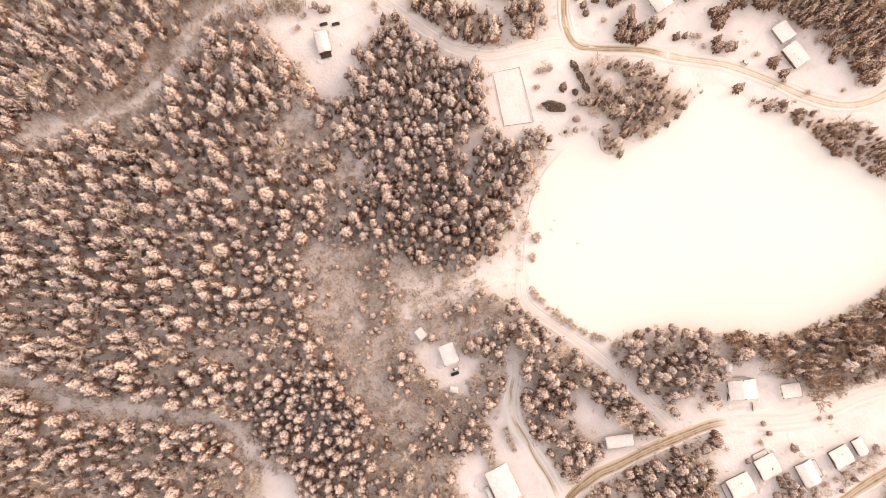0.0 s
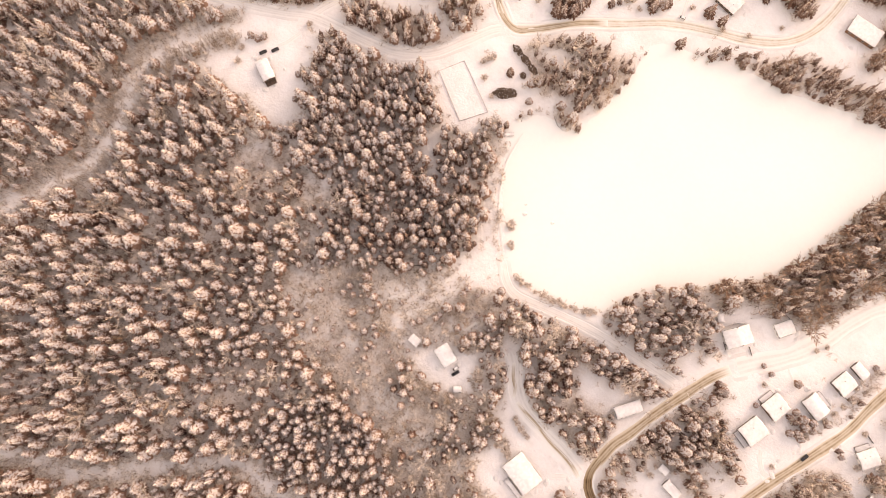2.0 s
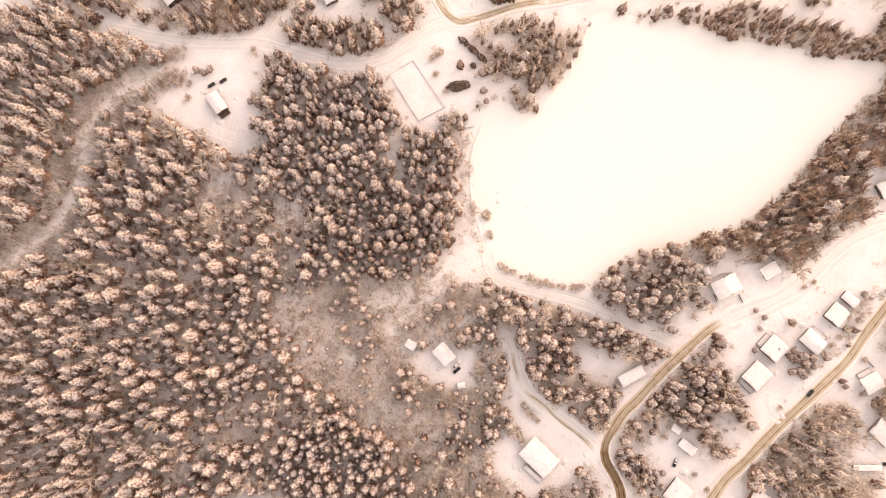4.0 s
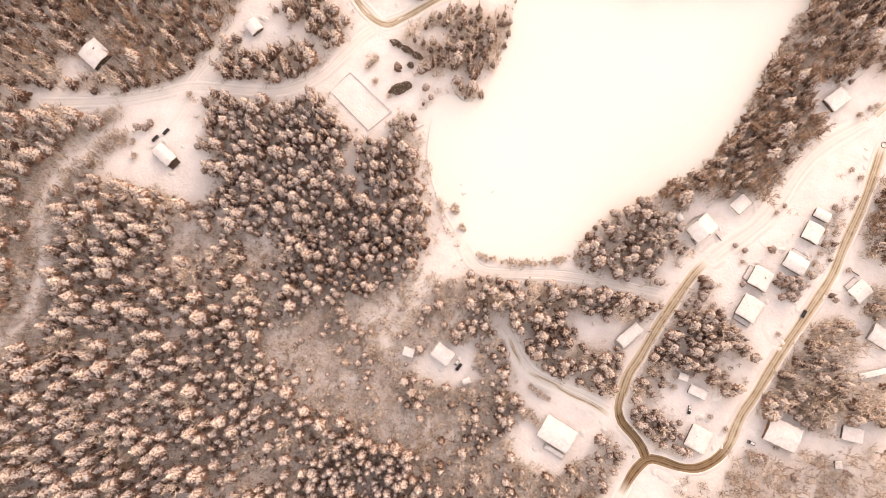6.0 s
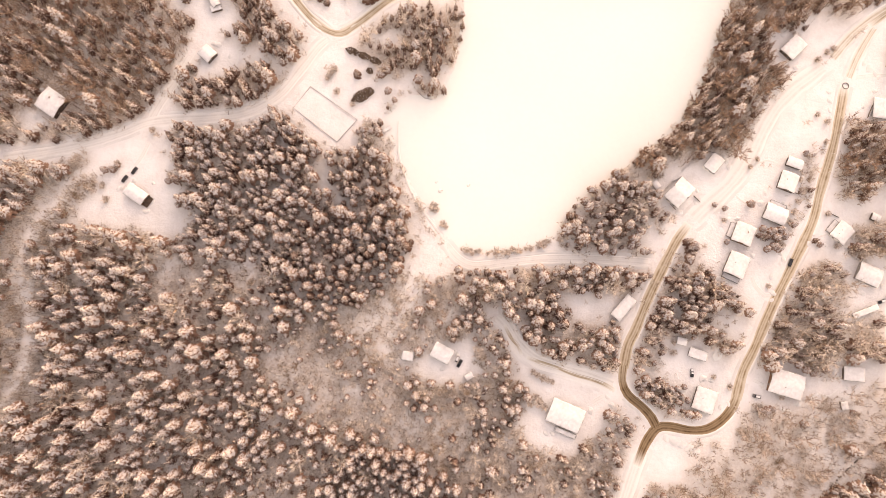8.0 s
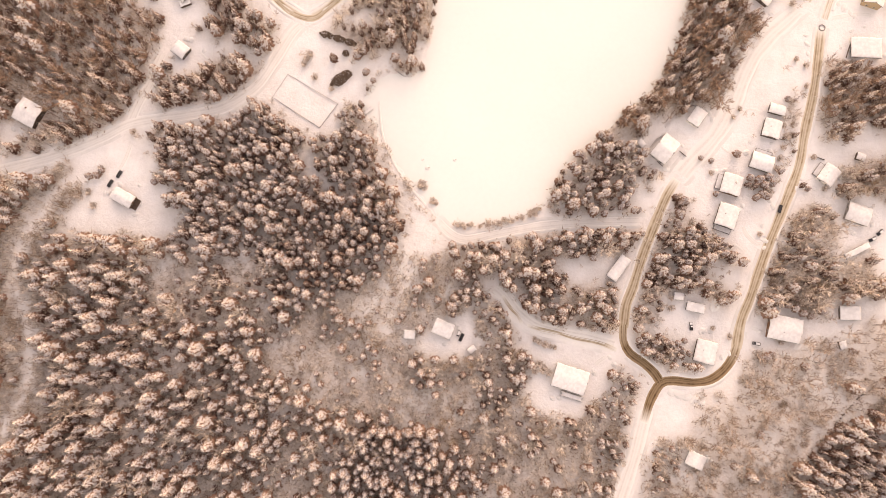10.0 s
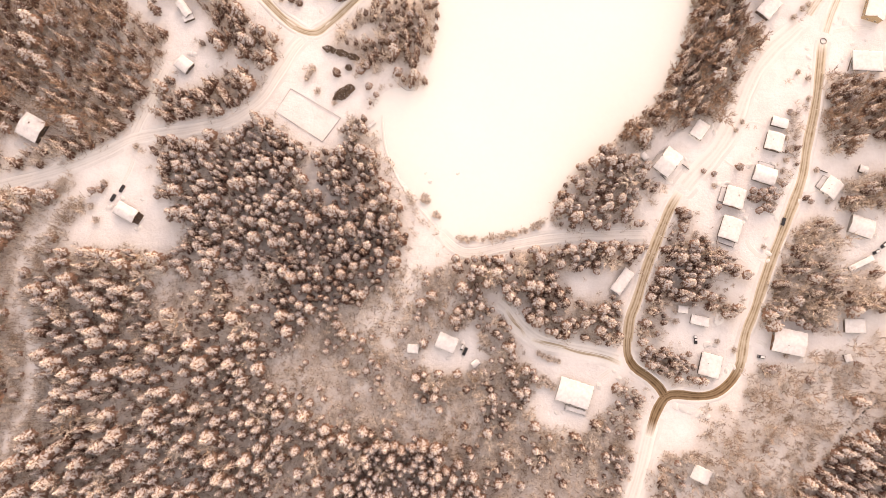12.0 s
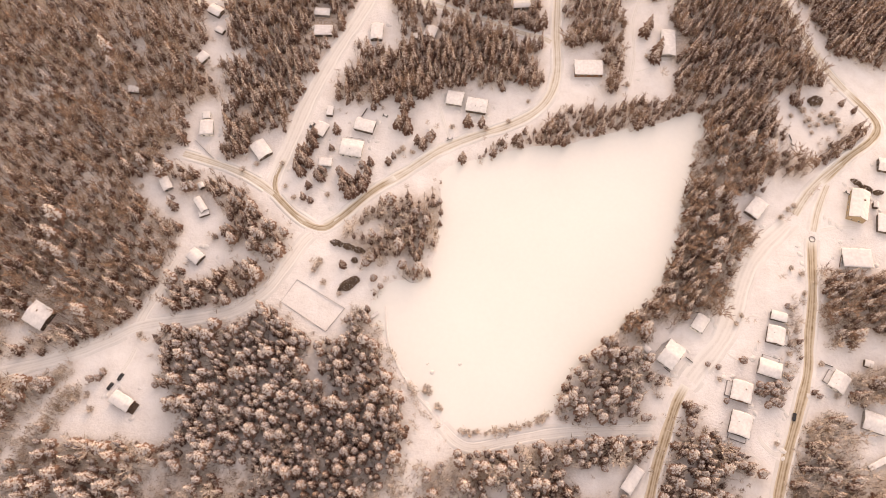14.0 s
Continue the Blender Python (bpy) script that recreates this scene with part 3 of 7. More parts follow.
wood(2.9, (0.17, 0.0, 0.83), 6.0, [(-86.2, 2.2), (-67.5, 11.3), (-42.6, 23.5), (-23.9, 42.0), (-11.5, 38.8), (7.2, 38.7), (13.2, 16.9), (-5.5, 7.7), (-17.9, 4.7), (-24.2, -7.6), (-18.1, -20.1), (6.6, -26.5), (3.4, -45.1), (-24.6, -51.0), (-55.5, -44.6), (-74.1, -32.1), (-92.6, -19.5)])
wood(3.3, (0.45, 0.35, 0.2), 10.0, [(5.6, 46.1), (25.7, 46.9), (56.5, 51.9), (87.3, 53.8), (110.5, 54.5), (113.5, 46.8), (104.1, 37.6), (90.3, 36.2), (68.7, 39.4), (64.0, 31.8), (70.1, 22.5), (90.1, 20.8), (99.4, 23.8), (100.8, 9.9), (96.1, -3.9), (80.7, -3.8), (56.1, 4.1), (43.9, 11.9), (31.7, 25.9), (6.9, 16.8), (7.1, 32.2)])
wood(3.3, (0.45, 0.3, 0.25), 9.0, [(64.5, 85.7), (94.0, 107.1), (110.9, 102.3), (120.0, 93.0), (121.5, 84.3), (109.1, 80.7), (112.1, 62.2), (90.5, 59.9), (75.1, 60.0), (58.2, 65.7)])
wood(3.2, (0.35, 0.25, 0.4), 8.0, [(22.2, -11.1), (37.7, -8.1), (46.8, -26.7), (40.5, -45.2), (31.1, -57.5), (18.9, -45.1), (12.8, -26.5)])
wood(2.7, (0.13, 0.07, 0.8), 7.0, [(12.8, -32.7), (40.5, -45.2), (68.3, -51.7), (87.0, -37.9), (99.5, -19.4), (107.2, -27.2), (102.3, -51.9), (94.3, -89.0), (83.2, -116.7), (76.7, -156.8), (-56.2, -155.7), (-25.0, -115.8), (-0.2, -109.8), (21.5, -103.8), (27.9, -76.1), (6.4, -60.4)])
wood(3.2, (0.4, 0.5, 0.1), 9.0, [(112.2, 46.9), (127.9, 73.1), (138.7, 73.0), (137.0, 57.5), (130.7, 40.6), (125.9, 22.1), (121.1, 6.7), (114.9, -1.0), (106.2, -0.9)])
wood(3.2, (0.48, 0.47, 0.05), 10.0, [(130.7, 43.7), (146.3, 55.9), (153.9, 49.7), (167.7, 41.8), (170.8, 34.1), (149.2, 35.8), (149.0, 23.5), (164.4, 18.7), (164.4, 11.0), (139.7, 17.4), (122.8, 19.0)])
wood(2.6, (0.45, 0.5, 0.05), 8.0, [(103.6, -4.3), (115.4, -5.6), (132.4, -11.4), (146.3, -18.9), (143.1, -25.7), (118.4, -19.6)])
wood(2.8, (0.1, 0.2, 0.7), 10.0, [(194.2, 64.8), (214.3, 67.7), (226.6, 55.3), (220.2, 39.9), (241.8, 39.7), (244.1, 15.0), (216.9, 15.2), (210.6, -0.2), (201.4, 6.1), (179.8, 7.8), (175.2, 15.5), (186.3, 40.1)])
wood(2.8, (0.07, 0.18, 0.75), 10.0, [(221.0, 147.5), (231.5, 151.0), (256.4, 147.6), (278.2, 140.8), (268.5, 101.0), (248.1, 110.6), (225.9, 107.2), (216.7, 100.7), (214.2, 120.3)])
wood(2.8, (0.07, 0.18, 0.75), 10.0, [(217.5, 80.1), (244.9, 95.3), (267.1, 98.2), (266.8, 67.3), (242.2, 72.1), (223.6, 72.3)])
wood(4.2, (0.02, 0.0, 0.98), 9.0, [(171.2, -13.8), (245.2, 2.6), (279.9, 2.4), (279.4, -47.3), (223.6, -46.8), (192.3, -74.5), (173.6, -83.6), (142.8, -58.6), (136.8, -36.8), (158.6, -33.9)])
wood(3.6, (0.6, 0.28, 0.12), 11.0, [(191.9, -73.7), (209.0, -58.5), (239.8, -43.4), (276.7, -34.5), (275.5, -157.1), (201.9, -156.6), (190.0, -113.6)])
wood(3.6, (0.05, 0.0, 0.95), 9.0, [(114.9, -64.6), (142.8, -58.6), (173.6, -83.6), (192.3, -74.5), (191.9, -114.7), (203.9, -158.2), (95.5, -157.3), (102.1, -107.8)])
wood(3.2, (0.06, 0.32, 0.62), 11.0, [(163.2, 243.7), (181.8, 237.6), (215.1, 225.7), (232.2, 223.8), (233.8, 214.0), (201.9, 209.9), (174.1, 196.3), (173.4, 179.5), (197.1, 170.5), (179.0, 150.8), (169.4, 130.1), (158.5, 121.6), (143.0, 124.9), (125.7, 113.2), (102.8, 106.6), (95.2, 109.8), (114.4, 128.1), (129.4, 147.0), (136.7, 168.4), (143.1, 194.3), (152.8, 217.5)])
wood(3.5, (0.12, 0.5, 0.38), 9.0, [(-65.0, 167.4), (-49.2, 185.9), (-22.3, 197.3), (-5.2, 199.3), (-1.7, 175.0), (-6.6, 160.5), (-14.8, 160.5), (-6.4, 142.9), (-16.1, 139.4), (-24.5, 149.8), (-44.2, 149.7), (-52.9, 160.3)])
wood(3.8, (0.35, 0.6, 0.05), 11.0, [(-164.1, 128.5), (-158.6, 145.7), (-138.5, 142.3), (-126.3, 149.3), (-110.2, 152.9), (-96.6, 147.7), (-95.8, 139.1), (-108.1, 132.2), (-123.1, 122.0), (-145.7, 123.5), (-161.5, 121.8)])
wood(4.2, (0.6, 0.3, 0.1), 10.0, [(-114.2, 160.0), (-106.0, 178.2), (-95.6, 174.6), (-87.7, 160.1), (-96.9, 151.2)])
wood(3.5, (0.0, 0.9, 0.1), 13.0, [(-69.7, 274.2), (-55.0, 309.8), (-32.3, 303.1), (-2.6, 326.3), (20.2, 328.7), (50.1, 312.6), (62.9, 305.8), (62.6, 274.8), (38.0, 281.2), (16.0, 278.9), (1.4, 272.4), (-16.8, 272.3), (-31.2, 267.9), (-52.9, 265.7), (-66.9, 257.1)])
wood(3.6, (0.0, 0.85, 0.15), 11.0, [(-37.5, 348.4), (-10.4, 343.7), (44.0, 358.6), (67.2, 353.8), (61.8, 320.4), (43.0, 325.0), (-2.6, 336.6), (-10.2, 324.7), (-25.1, 315.4)])
wood(3.2, (0.0, 0.85, 0.15), 9.0, [(51.2, 239.7), (80.6, 256.4), (113.6, 262.9), (157.5, 267.3), (157.5, 252.6), (133.7, 248.3), (104.5, 239.9), (57.8, 228.7)])
wood(3.6, (0.05, 0.6, 0.35), 11.0, [(84.6, 353.9), (123.5, 354.1), (114.7, 275.7), (103.4, 271.4), (105.0, 316.0), (81.6, 302.2)])
wood(3.2, (0.0, 0.68, 0.32), 12.0, [(158.6, 358.3), (232.4, 358.6), (247.0, 302.2), (249.8, 269.2), (223.8, 275.6), (185.7, 264.7), (208.5, 271.2), (215.4, 237.8), (181.8, 237.6), (161.6, 245.7), (156.6, 262.4), (150.9, 275.2)])
wood(3.4, (0.02, 0.9, 0.08), 12.0, [(244.3, 348.9), (270.3, 363.7), (350.9, 374.1), (329.2, 289.2), (264.7, 297.8)])
wood(2.2, (0.05, 0.9, 0.05), 9.0, [(235.8, 225.7), (252.7, 241.0), (264.9, 248.4), (267.2, 243.0), (253.2, 230.6), (240.2, 218.5), (233.9, 217.5)])
wood(3.5, (0.0, 0.9, 0.1), 12.0, [(-144.7, 291.4), (-132.7, 300.4), (-91.4, 296.1), (-92.7, 265.5), (-101.4, 240.4), (-110.8, 246.5), (-122.2, 236.2), (-127.1, 216.2), (-137.2, 228.0), (-139.3, 261.0)])
wood(3.7, (0.0, 0.75, 0.25), 11.0, [(-150.5, 356.8), (-57.2, 357.2), (-70.2, 314.3), (-83.4, 287.2), (-129.2, 302.7), (-145.5, 314.0)])
wood(3.2, (0.2, 0.5, 0.3), 10.0, [(-194.5, 223.8), (-165.9, 219.9), (-154.4, 212.1), (-133.1, 208.3), (-118.1, 196.9), (-109.8, 181.9), (-117.9, 163.6), (-151.7, 167.0), (-166.0, 196.6), (-183.1, 196.6)])
wood(3.6, (0.03, 0.57, 0.4), 12.0, [(-372.3, 370.7), (-176.4, 361.6), (-157.9, 323.2), (-166.2, 300.2), (-149.1, 282.5), (-141.6, 265.3), (-162.2, 256.7), (-160.6, 232.0), (-189.7, 215.9), (-184.2, 192.8), (-159.4, 174.3), (-157.3, 159.8), (-161.8, 145.7), (-173.2, 115.1), (-190.5, 105.2), (-214.5, 98.7), (-269.3, 92.0), (-335.9, 85.4)])
wood(3.6, (0.64, 0.14, 0.22), 10.8, [(-205.3, 49.3), (-177.6, 52.2), (-146.8, 48.9), (-116.1, 33.2), (-103.9, 20.8), (-79.3, 16.0), (-54.6, 17.3), (-79.4, 5.2), (-91.9, -19.3), (-73.5, -31.8), (-55.1, -44.2), (-24.4, -50.6), (-55.3, -71.9), (-58.6, -96.5), (-49.4, -105.8), (-68.1, -130.2), (-86.8, -166.9), (-148.6, -212.5), (-240.7, -196.4), (-332.6, -134.3), (-369.2, -72.5), (-331.6, 50.3), (-285.2, 87.0), (-239.0, 83.5), (-220.6, 75.7), (-214.5, 61.7)])
wood(2.9, (0.17, 0.0, 0.83), 6.0, [(-102.0, -39.5), (-39.0, 33.8), (11.2, 36.3), (24.1, 14.7), (-1.4, -20.1), (36.8, -6.6), (45.0, -40.1), (7.3, -70.4), (-26.7, -71.5)])
wood(3.6, (0.64, 0.14, 0.22), 10.8, [(-381.2, -64.4), (-275.3, 43.8), (-174.4, 10.1), (-121.5, 17.4), (-89.4, 4.5), (-14.2, -24.5), (-1.1, -78.5), (73.0, -84.1), (-115.2, -276.2)])
wood(3.0, (0.2, 0.02, 0.78), 7.0, [(-9.5, -87.3), (28.2, -40.5), (61.5, -39.6), (93.7, -63.3), (32.2, -126.2)])
wood(4.5, (0.2, 0.6, 0.2), 11.0, [(-385.4, 417.4), (371.1, 421.0), (358.8, 374.1), (270.3, 363.7), (230.5, 358.6), (158.6, 358.3), (155.5, 348.5), (67.0, 352.9), (-57.2, 357.2), (-176.4, 361.6)])
home(18.5, -12.7, 3.0, 4.2, -54, "small tilted hut covered in snow", hw=2.2, walls=M_GREY, name="shed", category="shed")
way("packed", 1.8, [(-42.0, 2.0), (-30.4, 18.0), (-22.6, 27.4), (-16.7, 38.0), (-12.0, 47.0)], "faint snowy track through the scrub")
way("packed", 1.4, [(-33.0, -6.0), (-22.0, 12.0), (-15.0, 26.0), (-9.0, 40.0)], "faint snowy track through the scrub")
way("packed", 1.6, [(4.0, 13.0), (5.5, 19.0), (8.9, 28.4)], "faint snowy track through the scrub")
way("packed", 1.0, [(169.5, 78.3), (176.4, 76.7), (180.1, 73.8), (180.1, 71.3)], "trodden foot path in the snow")
way("packed", 1.0, [(151.4, 83.1), (145.2, 86.3), (140.5, 87.3)], "trodden foot path in the snow")
way("packed", 1.0, [(160.4, 47.1), (166.7, 43.9), (172.9, 37.6)], "trodden foot path in the snow")
way("packed", 1.0, [(144.1, 109.8), (141.6, 106.7), (146.9, 103.5)], "trodden foot path in the snow")
way("packed", 1.0, [(173.4, 93.9), (164.0, 97.1), (156.3, 103.4)], "trodden foot path in the snow")
way("packed", 1.0, [(186.1, 118.8), (176.8, 122.1), (165.8, 115.9)], "trodden foot path in the snow")
way("packed", 1.0, [(202.2, -1.7), (213.1, -6.5), (222.5, 1.3)], "trodden foot path in the snow")
way("packed", 1.0, [(134.3, -74.6), (125.0, -68.2), (112.6, -61.9)], "trodden foot path in the snow")
way("packed", 1.0, [(217.1, 84.2), (207.7, 81.1), (202.9, 78.0)], "trodden foot path in the snow")
way("packed", 1.0, [(-139.0, 158.6), (-129.8, 151.5), (-129.8, 165.9)], "trodden foot path in the snow")
way("packed", 1.0, [(-64.1, 196.2), (-78.5, 203.8), (-86.3, 215.6)], "trodden foot path in the snow")
way("packed", 1.0, [(21.5, 257.1), (23.1, 246.6), (21.3, 240.4)], "trodden foot path in the snow")
way("packed", 1.0, [(94.4, 285.6), (107.6, 266.0), (134.1, 274.8)], "trodden foot path in the snow")
way("packed", 1.0, [(148.2, 301.6), (135.9, 292.5), (122.5, 288.0)], "trodden foot path in the snow")
way("packed", 5.0, [(-175.5, 110.8), (-170.0, 125.2), (-162.9, 139.0), (-158.8, 151.4), (-155.1, 158.6)], "snowy track through thin trees")
way("light", 4.5, [(220.7, 171.2), (226.8, 187.7), (233.5, 201.0), (238.7, 210.0)], "packed snow road with a light tan of sand")
home(72.6, -38.0, 1.7, 11.3, 72, "low snow-covered deck along the house", hw=0.7, roof="flat", name="deck", category="deck")
way("sanded", 2.2, [(35.9, 16.8), (37.8, 13.2), (40.7, 9.2), (44.1, 5.9), (46.1, 1.2)], "brown muddy rut along the driveway")
way("sanded", 5.0, [(233.0, 207.5), (252.9, 225.2), (269.7, 237.4), (276.6, 247.8), (272.6, 259.1), (262.0, 275.0)], "ploughed road sanded brown, with worn wheel tracks")
way("light", 4.0, [(74.9, 310.4), (66.0, 315.9), (51.0, 320.5), (32.0, 328.9), (5.1, 339.3), (-18.3, 346.9)], "lane with a light tan of sand behind the spruces")
way("sanded", 3.0, [(-98.9, 222.7), (-101.6, 217.5), (-104.1, 209.6), (-103.7, 201.8), (-100.4, 195.2)], "ploughed road sanded brown, with worn wheel tracks")
# slender bare trees stand close along both forest trails
for _kind, _w, _line, _l in ROADS:
    if _kind == "trail":
        _t = np.gradient(_line, axis=0)
        _n = np.column_stack([-_t[:, 1], _t[:, 0]]) / np.linalg.norm(_t, axis=1)[:, None] * (12.0 if _line[0][1] > 0 else 6.0)
        WOODS.insert(0, (2.0, (0.03, 0.0, 0.97), 7.0, [tuple(p) for p in np.vstack([(_line + _n)[::4], (_line - _n)[::-4]])]))
# convex outline of the camera's ground footprints; the woods thin out beyond it
SEEN_WOODS = [(-343.0, -13.0), (-341.9, -30.3), (-340.3, -45.6), (-251.9, -139.2), (-139.8, -216.3), (-130.2, -222.9), (-119.4, -229.4), (-109.5, -234.9), (253.4, -143.3), (317.5, 361.9), (-319.9, 358.9), (-342.2, 18.6), (-342.9, 3.1)]


# ---- ground ----
LAKE_LINE = smooth_line(LAKE, 5.0, True)


def road_gap(X, Y):
    d = np.full(np.shape(X), 1e9)
    for kind, width, line, label in ROADS:
        d = np.minimum(d, dist_line(line, X, Y) - width / 2)
    return d


def swell(X, Y):
    return (0.28 * np.sin(X / 9.0 + 1.3 * np.sin(Y / 13.0)) * np.cos(Y / 11.0 + np.sin(X / 17.0)) + 0.10 * np.sin(X / 3.7 + Y / 4.9) * np.sin(Y / 3.1 - X / 6.0))


def ground_height(X, Y):
    """Snow surface: low swells, level beside roads and houses, a hollow under the lake."""
    X, Y = np.asarray(X, float), np.asarray(Y, float)
    z = swell(X, Y) * np.clip((road_gap(X, Y) - 1.0) / 6.0, 0, 1)
    for cx, cy, r in CLEAR:
        z = z * np.clip((np.hypot(X - cx, Y - cy) - r) / 5.0, 0, 1)
    closed = np.vstack([LAKE_LINE, LAKE_LINE[:1]])
    shore = dist_line(closed, X, Y)
    lake = inside(LAKE_LINE, X, Y)
    sd = np.where(lake, -shore, shore)
    k = np.clip((sd + 3.0) / 5.0, 0, 1)
    return z * k - 1.2 * (1 - k)


def ragged(X, Y):
    """Points shifted by a few metres of wander, so that stands end in uneven edges."""
    return (X + 1.8 * np.sin(Y / 4.3 + 2 * np.sin(X / 7.1)) + 1.3 * np.sin(Y / 1.9 + X / 3.3),
            Y + 1.8 * np.sin(X / 4.9 + 2 * np.sin(Y / 6.3)) + 1.3 * np.sin(X / 2.1 - Y / 2.7))


def build_ground():
    xs = np.concatenate([[-6000, -2500, -1200, -700], np.arange(-480, 521, 4.0), [720, 1200, 2500, 6000]])
    ys = np.concatenate([[-6000, -2500, -1200, -600], np.arange(-360, 521, 4.0), [720, 1200, 2500, 6000]])
    X, Y = np.meshgrid(xs, ys)
    Z = ground_height(X, Y)
    far = (np.abs(X) > 600) | (np.abs(Y) > 580)
    Z[far] = 0
    nx, ny = len(xs), len(ys)
    idx = np.arange(nx * ny).reshape(ny, nx)
    a, b, c, d = idx[:-1, :-1].ravel(), idx[:-1, 1:].ravel(), idx[1:, 1:].ravel(), idx[1:, :-1].ravel()
    F = np.concatenate([np.stack([a, b, c], 1), np.stack([a, c, d], 1)])
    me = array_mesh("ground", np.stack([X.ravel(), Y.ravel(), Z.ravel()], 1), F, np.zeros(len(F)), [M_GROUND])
    me.polygons.foreach_set("use_smooth", np.ones(len(F), bool))
    # per stand: twig litter plus painted shade tone, strongest under dense conifers
    litter_shade = np.zeros(X.shape)
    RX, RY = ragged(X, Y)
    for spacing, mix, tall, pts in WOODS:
        litter_shade = np.maximum(litter_shade, inside(pts, RX, RY) * (0.25 if tall < 5 else 0.65 if tall == 9.5 else 1.0 if mix[1] > 0.33 or mix[0] > 0.9 else 0.66 if tall == 10.8 else 0.62 if spacing == 2.9 else 0.72 if mix[2] < 0.6 else 0.75 if tall > 8 and spacing < 3.3 else 0.6 if tall >= 7 and spacing < 3 else 0.4 if mix[2] > 0.9 and tall > 8 else 0.16))
    litter_shade[far] = 0.5
    litter_shade *= np.clip(road_gap(X, Y) / 5.0, 0, 1)
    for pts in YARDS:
        litter_shade[inside(pts, RX, RY)] = 0
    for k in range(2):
        p = np.pad(litter_shade, 1, mode="edge")
        litter_shade = (p[:-2, 1:-1] + p[2:, 1:-1] + p[1:-1, :-2] + p[1:-1, 2:] + 2 * litter_shade) / 6
    at = me.attributes.new("litter_shade", 'FLOAT', 'POINT')
    at.data.foreach_set("value", litter_shade.ravel().astype(np.float32))
    tagged(new("ground", me), "uneven snow-covered ground with twigs and painted brown shade under trees", "ground", kind="structure")


build_ground()


def build_lake():
    t = np.roll(LAKE_LINE, -1, 0) - np.roll(LAKE_LINE, 1, 0)
    t /= np.linalg.norm(t, axis=1)[:, None]
    area = np.sum(LAKE_LINE[:, 0] * np.roll(LAKE_LINE[:, 1], -1) - LAKE_LINE[:, 1] * np.roll(LAKE_LINE[:, 0], -1))
    out = LAKE_LINE + np.column_stack([t[:, 1], -t[:, 0]]) * (2.0 if area > 0 else -2.0)
    bm = bmesh.new()
    f = bm.faces.new([bm.verts.new((x, y, -0.35)) for x, y in out])
    if f.normal.z < 0:
        f.normal_flip()
    bmesh.ops.triangulate(bm, faces=[f])
    bmesh.ops.recalc_face_normals(bm, faces=bm.faces)
    me = bpy.data.meshes.new("water")
    bm.to_mesh(me)
    bm.free()
    me.materials.append(M_ICE)
    tagged(new("water", me), "frozen lake under a smooth sheet of cream white snow", "lake", kind="structure")


build_lake()


